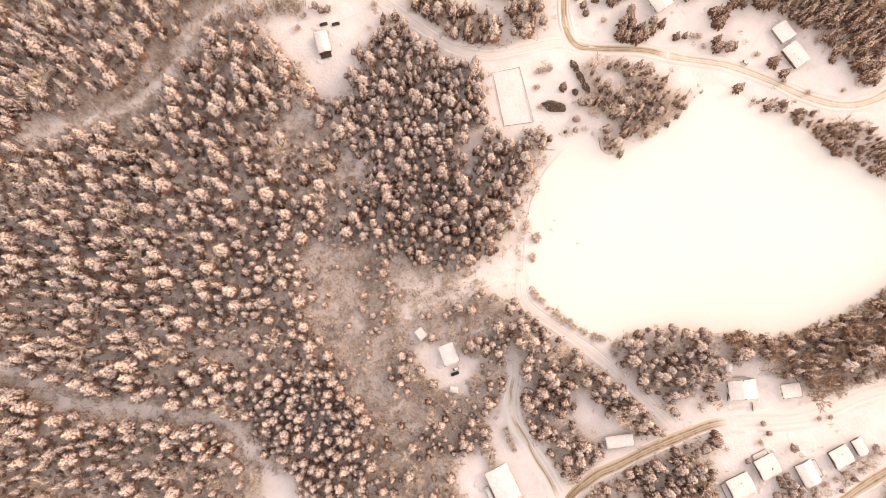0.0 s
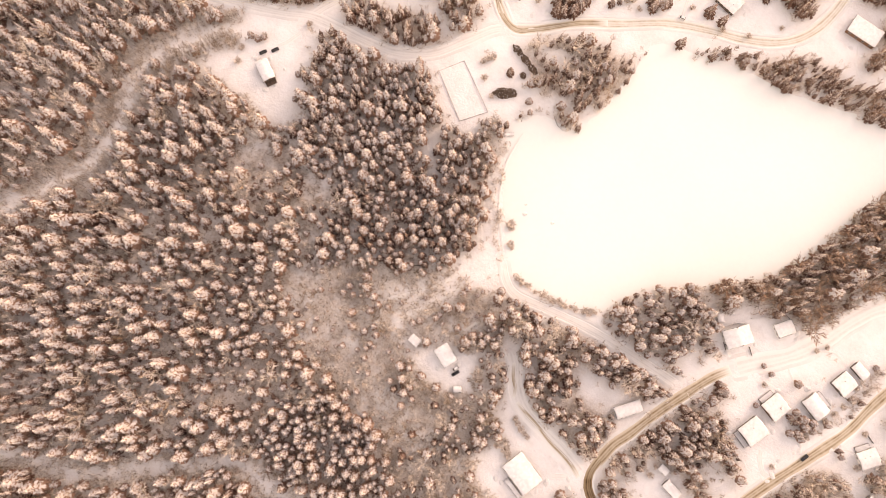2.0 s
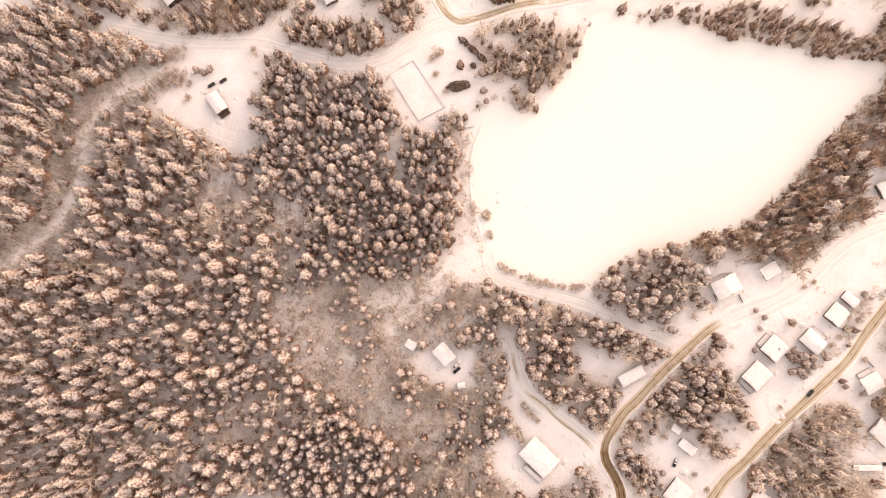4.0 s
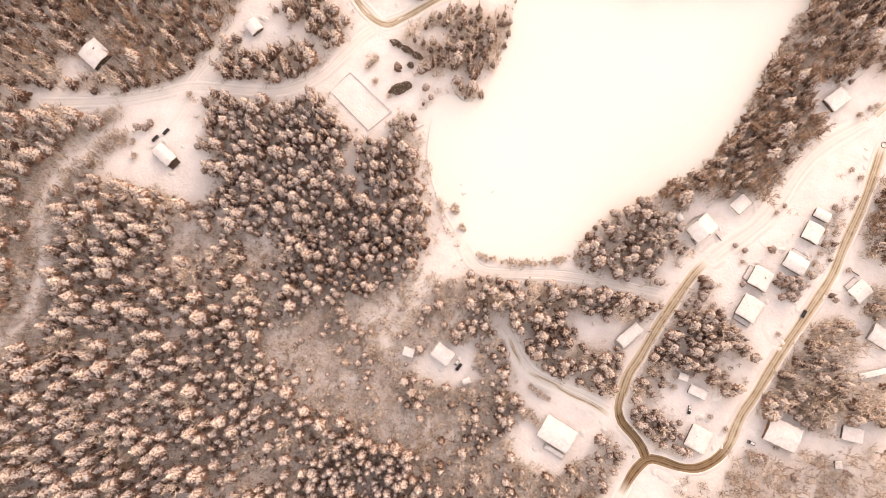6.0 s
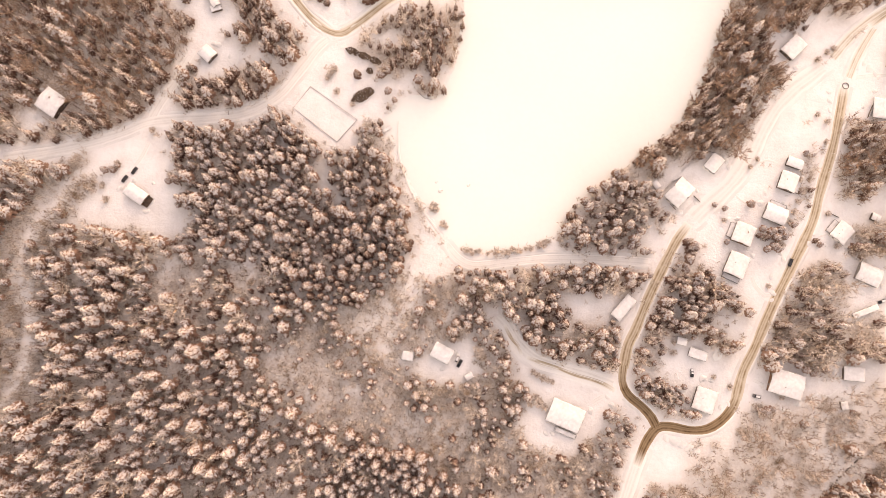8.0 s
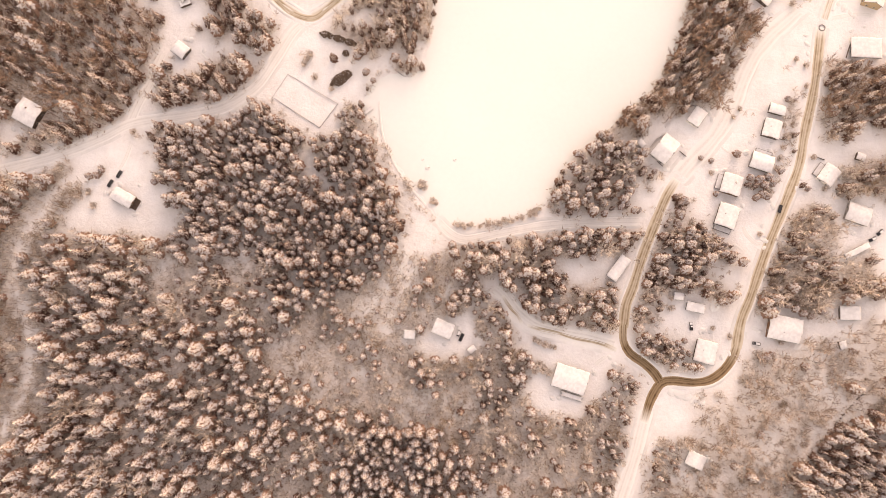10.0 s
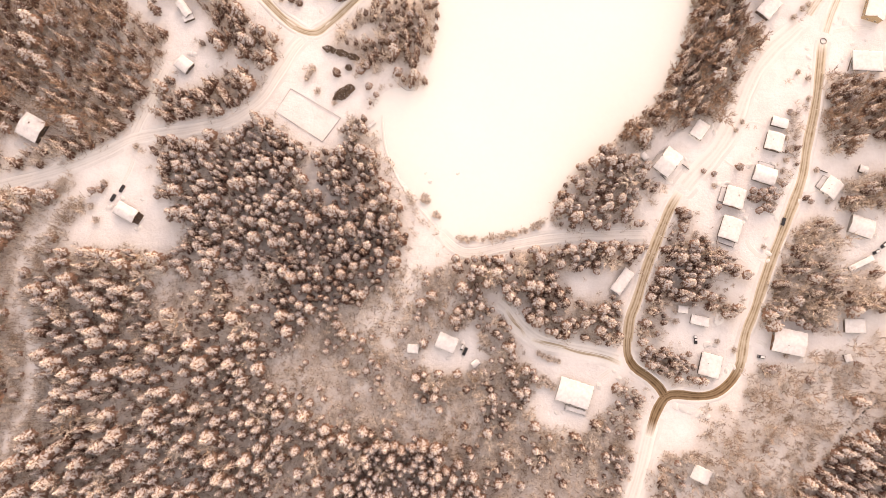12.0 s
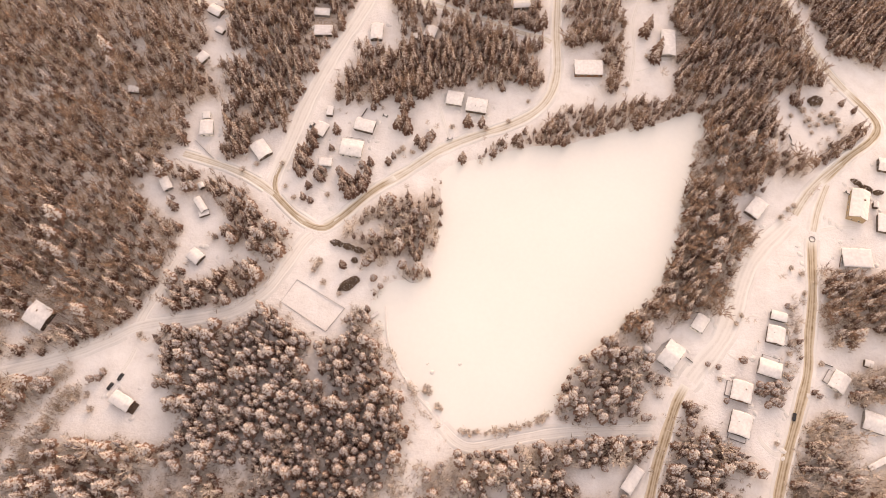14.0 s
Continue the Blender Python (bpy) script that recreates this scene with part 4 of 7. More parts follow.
# ---- roads ----
def build_road(kind, width, line, label):
    t = np.gradient(line, axis=0)
    t /= np.linalg.norm(t, axis=1)[:, None]
    nrm = np.column_stack([-t[:, 1], t[:, 0]])
    run = np.concatenate([[0], np.cumsum(np.linalg.norm(np.diff(line, axis=0), axis=1))])
    cols = np.linspace(-0.5, 0.5, 9)
    sag = 0.16 - 0.05 * np.exp(-((np.abs(cols) - 0.2) / 0.09) ** 2)
    sag[0] = sag[-1] = 0.02
    n = len(line)
    lift = {"wet": 0.03, "sanded": 0.02, "light": 0.01, "packed": 0.0}[kind]
    wob = 1 + 0.07 * np.sin(run / 7.0) + 0.05 * np.sin(run / 2.9)
    P = line[:, None, :] + nrm[:, None, :] * (cols[None, :, None] * width * wob[:, None, None])
    Z = np.broadcast_to(sag + lift, (n, 9)).copy()
    if kind in ("packed", "light"):
        ends = np.clip(np.minimum(run, run[-1] - run) / 9.0, 0, 1)
        Z = Z * ends[:, None] - 0.12 * (1 - ends[:, None])
    V = np.column_stack([P.reshape(-1, 2), Z.ravel()])
    idx = np.arange(n * 9).reshape(n, 9)
    a, b, c, d = idx[:-1, :-1].ravel(), idx[:-1, 1:].ravel(), idx[1:, 1:].ravel(), idx[1:, :-1].ravel()
    F = np.concatenate([np.stack([a, d, c], 1), np.stack([a, c, b], 1)])[:, ::-1]
    me = array_mesh("road", V, F, np.zeros(len(F)), [ROAD_MATS[kind]])
    me.polygons.foreach_set("use_smooth", np.ones(len(F), bool))
    uv = me.uv_layers.new(name="UVMap")
    U = np.column_stack([np.tile(cols + 0.5, n), np.repeat(run, 9)])
    uv.data.foreach_set("uv", U[F.ravel()].astype(np.float32).ravel())
    # sand thins out where no other sanded road carries on
    sand = np.ones(n)
    for end, away in ((0, run), (-1, run[-1] - run)):
        near = [1 for k2, w2, l2, _ in ROADS if l2 is not line and k2 in ("sanded", "wet") and dist_line(l2, line[end:][:1, 0], line[end:][:1, 1])[0] < 7]
        if (not near or width < 3) and kind in ("sanded", "wet"):
            sand *= np.clip(away / (9.0 if width > 3 else 8.0), 0, 1)
    if kind == "wet":
        wet = np.ones(n)
        for end, away in ((0, run), (-1, run[-1] - run)):
            if any(dist_line(l2, line[end:][:1, 0], line[end:][:1, 1])[0] < 4 for k2, w2, l2, _ in ROADS if k2 == "sanded"):
                wet *= np.clip(away / 12.0, 0, 1)
        at = me.attributes.new("wet", 'FLOAT', 'POINT')
        at.data.foreach_set("value", np.repeat(wet, 9).astype(np.float32))
    at = me.attributes.new("sand", 'FLOAT', 'POINT')
    at.data.foreach_set("value", np.repeat(sand, 9).astype(np.float32))
    tagged(new("road", me), label, "road", kind="structure")
    # ploughed banks
    if kind == "packed" and width < 4:
        return
    for side in (-1, 1):
        prof = [(0.0, 0.0), (0.35, 0.35), (0.9, 0.45), (1.5, 0.2), (2.1, -0.05)]
        k = len(prof)
        rows = []
        for i in range(n):
            fade = min(1.0, run[i] / 12.0, (run[-1] - run[i]) / 12.0) * (0.45 if kind == "packed" else 1.0)
            amp = fade * (0.7 + 0.5 * abs(math.sin(run[i] / 5.3) * math.cos(run[i] / 3.1 + side)))
            for o, h in prof:
                p = line[i] + nrm[i] * side * (width * wob[i] * 0.5 - 0.15 + o)
                rows.append((p[0], p[1], h * amp))
        idx = np.arange(n * k).reshape(n, k)
        a, b, c, d = idx[:-1, :-1].ravel(), idx[:-1, 1:].ravel(), idx[1:, 1:].ravel(), idx[1:, :-1].ravel()
        F = np.concatenate([np.stack([a, d, c], 1), np.stack([a, c, b], 1)])
        if side > 0:
            F = F[:, ::-1]
        V = np.array(rows)
        keep = np.ones(n, bool)
        for other in ROADS:
            if other[2] is not line:
                keep &= dist_line(other[2], line[:, 0] + nrm[:, 0] * side * (width / 2 + 1), line[:, 1] + nrm[:, 1] * side * (width / 2 + 1)) > other[1] / 2 + 1.0
        seg = np.tile((keep[:-1] & keep[1:]).repeat(k - 1), 2)
        F = F[seg]
        if len(F):
            me = array_mesh("snow_bank", V, F, np.zeros(len(F)), [M_SNOW])
            me.polygons.foreach_set("use_smooth", np.ones(len(F), bool))
            tagged(new("snow_bank", me), "low ploughed snow bank along the road edge", "snow bank", kind="structure")


for _r in ROADS:
    if _r[0] != "trail":
        build_road(*_r)


# ---- houses ----
def gable_slab(w, l, rise, over, z0, thick, inset=0.0, ridge_y=True):
    """A gable roof layer: w across the ridge, l along it."""
    bm = bmesh.new()
    hw, hl = w / 2 + over - inset, l / 2 + over - inset
    drop = rise * (over - inset) / (w / 2)
    sect = [(-hw, z0 - drop), (0, z0 + rise), (hw, z0 - drop), (hw, z0 - drop + thick), (0, z0 + rise + thick), (-hw, z0 - drop + thick)]
    ends = [[bm.verts.new((x, y, z)) for x, z in sect] for y in (-hl, hl)]
    n = len(sect)
    fs = []
    for i in range(n):
        j = (i + 1) % n
        fs.append(bm.faces.new((ends[0][i], ends[0][j], ends[1][j], ends[1][i])))
    for e, o in ((ends[0], -1), (ends[1], 1)):
        fs.append(bm.faces.new((e[0], e[1], e[4], e[5])))
        fs.append(bm.faces.new((e[1], e[2], e[3], e[4])))
    bmesh.ops.recalc_face_normals(bm, faces=bm.faces)
    return bm


def hip_slab(w, l, rise, over, z0, thick):
    bm = bmesh.new()
    hw, hl = w / 2 + over, l / 2 + over
    rl = max(0.2, hl - hw)
    lay = []
    for dz in (0, thick):
        lay.append([bm.verts.new(p) for p in ((-hw, -hl, z0 + dz), (hw, -hl, z0 + dz), (hw, hl, z0 + dz), (-hw, hl, z0 + dz), (0, -rl, z0 + rise + dz), (0, rl, z0 + rise + dz))])
    quads = ((0, 1, 4), (1, 2, 5, 4), (2, 3, 5), (3, 0, 4, 5))
    for a in lay:
        for q in quads:
            bm.faces.new([a[i] for i in q])
    for i in range(4):
        j = (i + 1) % 4
        bm.faces.new((lay[0][i], lay[0][j], lay[1][j], lay[1][i]))
    bmesh.ops.recalc_face_normals(bm, faces=bm.faces)
    return bm


def snow_blanket(w, l, roof, rise, over, z0, seed):
    """Snow on a roof: a wavy-edged, lumpy layer that follows the roof and rounds its ridge."""
    bm = bmesh.new()
    rng = random.Random(seed)
    ph = [rng.uniform(0, 6.28) for _ in range(8)]
    hw, hl = w / 2 + over, l / 2 + over
    nx, ny = max(8, int(2 * hw / 0.7)) // 2 * 2, max(8, int(2 * hl / 0.7))

    def top(x, y):
        if roof == "flat":
            return 0.05 * (1 - (x / hw) ** 2)
        k = abs(x) / (w / 2)
        if roof == "hip":
            k = max(k, (abs(y) - max(0.2, hl - hw)) / (w / 2))
        k = math.sqrt(k * k + 0.012)
        return rise * (1 - k)

    rows = []
    for j in range(ny + 1):
        row = []
        for i in range(nx + 1):
            u, v = 2 * i / nx - 1, 2 * j / ny - 1
            ex = hw - 0.05 - 0.16 * (0.5 + 0.5 * math.sin(v * hl * 1.1 + ph[0] + u)) * (0.5 + 0.5 * math.sin(v * hl * 2.7 + ph[1]))
            ey = hl - 0.05 - 0.14 * (0.5 + 0.5 * math.sin(u * hw * 1.3 + ph[2] + v)) * (0.5 + 0.5 * math.sin(u * hw * 3.1 + ph[3]))
            x, y = u * ex, v * ey
            rim = min(1.0, 4.0 * min(1 - abs(u), 1 - abs(v)) + 0.45)
            deep = 0.36 + 0.07 * math.sin(x * 0.9 + ph[4]) * math.sin(y * 0.8 + ph[5]) + 0.035 * math.sin(x * 2.3 + y * 1.7 + ph[6])
            row.append(bm.verts.new((x, y, z0 + top(x, y) + deep * rim)))
        rows.append(row)
    for r0, r1 in zip(rows[:-1], rows[1:]):
        for i in range(nx):
            bm.faces.new((r0[i], r0[i + 1], r1[i + 1], r1[i]))
    rim = rows[0] + [r[-1] for r in rows[1:-1]] + rows[-1][::-1] + [r[0] for r in rows[-2:0:-1]]
    foot = [bm.verts.new((v.co.x, v.co.y, z0 + top(v.co.x, v.co.y) + 0.01)) for v in rim]
    for i in range(len(rim)):
        j = (i + 1) % len(rim)
        bm.faces.new((rim[j], rim[i], foot[i], foot[j]))
    bmesh.ops.recalc_face_normals(bm, faces=bm.faces)
    for f in bm.faces:
        f.smooth = True
    return bm


def soften(bm, r):
    es = [e for e in bm.edges if len(e.link_faces) == 2 and e.calc_face_angle(0) > 0.25]
    bmesh.ops.bevel(bm, geom=es, offset=r, segments=2, affect='EDGES')
    return bm


def house(cx, cy, w, l, turn, label, hw=2.7, roof="gable", rise=0.33, walls=None, chimney=False, porch="", swept=False, vent=0, category="house", name="house"):
    """A house at (cx, cy): w across the ridge, l along it, turned by degrees; its parts hang on an empty."""
    walls = walls or M_BOARD
    root = new(name)
    root.matrix_world = pose(cx, cy, 0, 0, 0, turn)
    tagged(root, label, category)
    small = max(w, l) < 6.5
    over = 0.3 if small else 0.55
    rz = rise * w / 2 if roof != "flat" else 0.0
    a, b, t = w / 2, l / 2, 0.18
    if roof == "flat":
        for x0, x1, y0, y1 in ((-a, a, -b, -b + t), (-a, a, b - t, b), (-a, -a + t, -b + t, b - t), (a - t, a, -b + t, b - t)):
            part("wall", box(bmesh.new(), x0, x1, y0, y1, -0.6, hw), walls, root)
        part("roof", box(bmesh.new(), -a - over, a + over, -b - over, b + over, hw, hw + 0.18), M_ASPHALT, root, "dark roof edge")
        part("roof_snow", snow_blanket(w, l, "flat", 0.0, over, hw + 0.185, int(cx * 7 + cy)), M_ROOFSNOW, root, "thick white snow layer")
    else:
        for x0, x1 in ((-a, -a + t), (a - t, a)):
            part("wall", box(bmesh.new(), x0, x1, -b, b, -0.6, hw), walls, root)
        for y0, y1 in ((-b, -b + t), (b - t, b)):
            bm = bmesh.new()
            top = [(-a + t, hw), (a - t, hw)] if roof == "hip" else [(-a + t, hw), (0, hw + rz - 0.03), (a - t, hw)]
            sect = [(a - t, -0.6), (-a + t, -0.6)] + top
            r0 = [bm.verts.new((x, y0, z)) for x, z in sect]
            r1 = [bm.verts.new((x, y1, z)) for x, z in sect]
            bm.faces.new(r0)
            bm.faces.new(r1[::-1])
            for i in range(len(sect)):
                j = (i + 1) % len(sect)
                bm.faces.new((r0[j], r0[i], r1[i], r1[j]))
            bmesh.ops.recalc_face_normals(bm, faces=bm.faces)
            part("wall", bm, walls, root)
        slab = hip_slab if roof == "hip" else gable_slab
        part("roof", slab(w, l, rz, over, hw, 0.16), M_ASPHALT, root, "dark shingle roof edge")
        part("roof_snow", snow_blanket(w, l, roof, rz, over, hw + 0.17, int(cx * 7 + cy)), M_ROOFSNOW, root, "thick white snow layer")
    if not small:
        # windows on the long sides, a door and a window on the gable ends
        k = max(2, int(l / 3.6))
        for s in (-1, 1):
            for i in range(k):
                y = -b + (i + 0.5) * l / k
                if s > 0 and i == k // 2:
                    part("door", box(bmesh.new(), a - 0.02, a + 0.05, y - 0.48, y + 0.48, 0.05, 2.1), M_WHITE, root, "pale panel door")
                    continue
                x0, x1 = sorted((s * (a - 0.02), s * (a + 0.05)))
                win = part("window", box(bmesh.new(), x0, x1, y - 0.7, y + 0.7, 0.95, 2.15), M_WHITE, root, "white framed window")
                x0, x1 = sorted((s * (a + 0.04), s * (a + 0.07)))
                part("pane", box(bmesh.new(), x0, x1, y - 0.6, y + 0.6, 1.05, 2.05), M_PANE, win)
        for s in (-1, 1):
            for x in (-w * 0.22, w * 0.22):
                y0, y1 = sorted((s * (b - 0.02), s * (b + 0.05)))
                win = part("window", box(bmesh.new(), x - 0.65, x + 0.65, y0, y1, 0.95, 2.15), M_WHITE, root, "white framed window")
                y0, y1 = sorted((s * (b + 0.04), s * (b + 0.07)))
                part("pane", box(bmesh.new(), x - 0.55, x + 0.55, y0, y1, 1.05, 2.05), M_PANE, win)
    else:
        part("door", box(bmesh.new(), -0.5, 0.5, -b - 0.04, -b + 0.02, 0.0, min(1.95, hw - 0.15)), M_BOARD, root, "dark plank door")
    if chimney:
        ch = part("chimney", box(bmesh.new(), a * 0.3 - 0.4, a * 0.3 + 0.4, b * 0.25 - 0.4, b * 0.25 + 0.4, hw + rz * 0.5, hw + rz + 1.3, 0.03), M_BRICK, root, "brick chimney")
        part("chimney_cap", soften(box(bmesh.new(), a * 0.3 - 0.48, a * 0.3 + 0.48, b * 0.25 - 0.48, b * 0.25 + 0.48, hw + rz + 1.3, hw + rz + 1.5), 0.06), M_ROOFSNOW, ch, "snow cap on the chimney")
    for k in range(vent):
        x, y = -a * 0.35, b * (0.1 - 0.55 * k)
        part("vent_pipe", tube(bmesh.new(), (x, y, hw + rz * 0.4), (x, y, hw + rz * 0.65 + 1.1), 0.16, 0.16, 8), M_ASPHALT, root, "dark metal vent pipe through the snow")
    if porch:
        # a raised deck with a rail on one side
        s = {"e": (a, a + 3.0, -b * 0.8, b * 0.8), "w": (-a - 3.0, -a, -b * 0.8, b * 0.8), "s": (-a * 0.9, a * 0.9, -b - 3.0, -b), "n": (-a * 0.9, a * 0.9, b, b + 3.0)}[porch]
        deck = part("porch", box(bmesh.new(), *s, 0.35, 0.55), M_BOARD, root, "raised wooden deck")
        if not swept:
            part("deck_snow", soften(box(bmesh.new(), s[0] + 0.12, s[1] - 0.12, s[2] + 0.12, s[3] - 0.12, 0.55, 0.85), 0.1), M_ROOFSNOW, deck, "snow lying on the deck")
        for x, y in ((s[0], s[2]), (s[1], s[2]), (s[0], s[3]), (s[1], s[3])):
            x, y = min(max(x, s[0] + 0.08), s[1] - 0.08), min(max(y, s[2] + 0.08), s[3] - 0.08)
            part("post", box(bmesh.new(), x - 0.07, x + 0.07, y - 0.07, y + 0.07, -0.5, 1.45), M_BOARD, deck)
        for x0, x1, y0, y1 in ((s[0], s[1], s[2], s[2] + 0.1), (s[0], s[1], s[3] - 0.1, s[3]), (s[0], s[0] + 0.1, s[2], s[3]), (s[1] - 0.1, s[1], s[2], s[3])):
            part("rail", box(bmesh.new(), x0, x1, y0, y1, 1.4, 1.5), M_BOARD, deck)
    return root


for _x, _y, _w, _l, _t, _label, _more in HOMES:
    house(_x, _y, _w, _l, _t, _label, **_more)


# ---- vehicles ----
def car(x, y, turn, paint, label, snowy=False, pickup=False):
    root = new("car")
    root.matrix_world = pose(x, y, 0.14 if road_gap(np.array([x]), np.array([y]))[0] < 0 else float(ground_height([x], [y])[0]), 0, 0, turn)
    tagged(root, label, "car")
    # outline of the body from the side: along y, height z
    lower = [(-2.25, 0.35), (-2.3, 0.75), (-1.4, 0.92), (1.6, 0.98), (2.2, 0.9), (2.25, 0.35)]
    bm = bmesh.new()
    rings = []
    for hx in (-0.88, -0.80, 0.80, 0.88):
        inset = 0.06 if abs(hx) > 0.85 else 0.0
        rings.append([bm.verts.new((hx, py * (1 - inset * 0.3), pz - inset if pz > 0.5 else pz + inset)) for py, pz in lower])
    for r0, r1 in zip(rings[:-1], rings[1:]):
        for i in range(6):
            j = (i + 1) % 6
            bm.faces.new((r0[i], r0[j], r1[j], r1[i]))
    bm.faces.new(rings[0])
    bm.faces.new(rings[-1][::-1])
    bmesh.ops.recalc_face_normals(bm, faces=bm.faces)
    body = part("body", bm, paint, root)
    c0, c1 = (-0.9, 0.7) if pickup else (-1.0, 1.95)
    bm = bmesh.new()
    lowr = [bm.verts.new(p) for p in ((-0.78, c0 - 0.35, 0.93), (0.78, c0 - 0.35, 0.93), (0.78, c1, 0.95), (-0.78, c1, 0.95))]
    upr = [bm.verts.new(p) for p in ((-0.62, c0 + 0.35, 1.48), (0.62, c0 + 0.35, 1.48), (0.62, c1 - 0.35, 1.48), (-0.62, c1 - 0.35, 1.48))]
    for i in range(4):
        j = (i + 1) % 4
        bm.faces.new((lowr[i], lowr[j], upr[j], upr[i]))
    bm.faces.new(upr)
    bm.faces.new(lowr[::-1])
    part("cabin", bm, M_PANE, root, "dark glazed cabin")
    part("car_roof", soften(box(bmesh.new(), -0.63, 0.63, c0 + 0.32, c1 - 0.32, 1.47, 1.53), 0.02), paint, root)
    if snowy:
        part("snow_cover", soften(box(bmesh.new(), -0.6, 0.6, c0 + 0.36, c1 - 0.4, 1.53, 1.68), 0.05), M_ROOFSNOW, root, "snow left on the roof")
    if pickup:
        part("load_bed", soften(box(bmesh.new(), -0.72, 0.72, c1 + 0.1, 2.1, 0.93, 1.05), 0.02), M_ROOFSNOW, root, "snow filled load bed")
    for sx in (-0.8, 0.8):
        for sy in (-1.4, 1.4):
            w = part("wheel", tube(bmesh.new(), (sx - 0.11, sy, 0.33), (sx + 0.11, sy, 0.33), 0.33, 0.33, 12), M_TYRE, root)
            o = 0.12 if sx > 0 else -0.12
            part("rim", tube(bmesh.new(), (sx + o * 0.6, sy, 0.33), (sx + o, sy, 0.33), 0.2, 0.18, 10), M_RIM, w)
        part("headlight", soften(box(bmesh.new(), sx * 0.8 - 0.16, sx * 0.8 + 0.16, -2.33, -2.24, 0.6, 0.74), 0.02), M_LAMP, root)
        part("tail_light", soften(box(bmesh.new(), sx * 0.85 - 0.12, sx * 0.85 + 0.12, 2.17, 2.26, 0.62, 0.82), 0.02), M_TAIL, root)
    CLEAR.append((x, y, 2.5))
    return root


car(-183.6, 79.8, -31, M_PAINT_DARK, "black parked car on the snowy yard")
car(-178.8, 85.0, -30, M_PAINT_DARK, "black parked car on the snowy yard")
car(191.1, 64.8, -19, M_PAINT_DARK, "black car stopped on the sanded road")
car(139.2, -0.3, 0, M_PAINT_DARK, "dark pickup with snow on its roof", snowy=True, pickup=True)
car(174.6, -9.8, -101, M_PAINT_GREY, "grey car with snow on its roof", snowy=True)
car(12.9, -6.2, -25, M_PAINT_DARK, "dark car parked beside the cottage")
car(11.3, -4.3, -22, M_WHITE, "pale car parked beside the cottage", snowy=True)
car(241.7, 47.6, -65, M_PAINT_DARK, "dark car parked at the carport", snowy=True)
car(246.1, 51.4, -51, M_PAINT_DARK, "dark car parked in a snowy yard", snowy=True)
car(-84.1, 247.0, -41, M_PAINT_GREY, "grey car under snow by the wide road", snowy=True)
car(-37.9, 254.6, -108, M_WHITE, "pale car half buried in snow", snowy=True)
car(3.5, 237.5, -79, M_WHITE, "pale car parked beside the road", snowy=True)
car(247.5, 200.7, -124, M_WHITE, "pale car beside the tall wooden house", snowy=True)


# ---- sports court by the lake ----
def court_fence(corners):
    root = new("court_fence")
    tagged(root, "low dark board fence round a snow-covered court", "fence")
    P = [Vector((*c, 0)) for c in corners]
    root.matrix_world = Matrix.Translation(P[0])
    for i in range(4):
        a, b = P[i] - P[0], P[(i + 1) % 4] - P[0]
        L = (b - a).length
        k = max(2, round(L / 3.0))
        u = (b - a) / L
        n = Vector((-u.y, u.x, 0))
        for j in range(k + 1):
            c = a + u * (L * j / k)
            if j < k:
                part("post", box(bmesh.new(), c.x - 0.06, c.x + 0.06, c.y - 0.06, c.y + 0.06, -0.4, 0.55), M_GREY, root)
                d = a + u * (L * (j + 1) / k)
                bm = bmesh.new()
                q = [c + n * 0.04 + u * 0.1, d + n * 0.04 - u * 0.1, d - n * 0.04 - u * 0.1, c - n * 0.04 + u * 0.1]
                v = [bm.verts.new((p.x, p.y, z)) for z in (0.0, 0.45) for p in q]
                for f in ((3, 2, 1, 0), (4, 5, 6, 7), (0, 1, 5, 4), (1, 2, 6, 5), (2, 3, 7, 6), (3, 0, 4, 7)):
                    bm.faces.new([v[m] for m in f])
                part("board", bm, M_GREY, root)


court_fence([(-93.8, 129.3), (-85.4, 142.8), (-56.7, 125.4), (-66.8, 111.6)])


def board_fence(pts, tall, label):
    """A straight-run board fence or wall with posts and a snow capping."""
    P = [Vector((*c, 0)) for c in pts]
    root = new("board_fence")
    root.matrix_world = Matrix.Translation(P[0])
    tagged(root, label, "fence")
    for a, b in zip(P[:-1], P[1:]):
        a, b = a - P[0], b - P[0]
        L = (b - a).length
        k = max(1, round(L / 2.4))
        turn = math.degrees(math.atan2((b - a).y, (b - a).x))
        for j in range(k):
            c = a + (b - a) * (j / k)
            z = float(ground_height([c.x + P[0].x], [c.y + P[0].y])[0])
            m = pose(c.x, c.y, z, 0, 0, turn)
            post = part("post", box(bmesh.new(), -0.08, 0.08, -0.08, 0.08, -0.5, tall + 0.1), M_BOARD, root)
            post.matrix_basis = m
            bd = part("board", box(bmesh.new(), 0.09, L / k - 0.09, -0.05, 0.05, -0.3, tall), M_BOARD, root)
            bd.matrix_basis = m
            cap = part("snow_cap", soften(box(bmesh.new(), 0.09, L / k - 0.09, -0.07, 0.07, tall, tall + 0.12), 0.03), M_ROOFSNOW, root, "snow lying on the boards")
            cap.matrix_basis = m


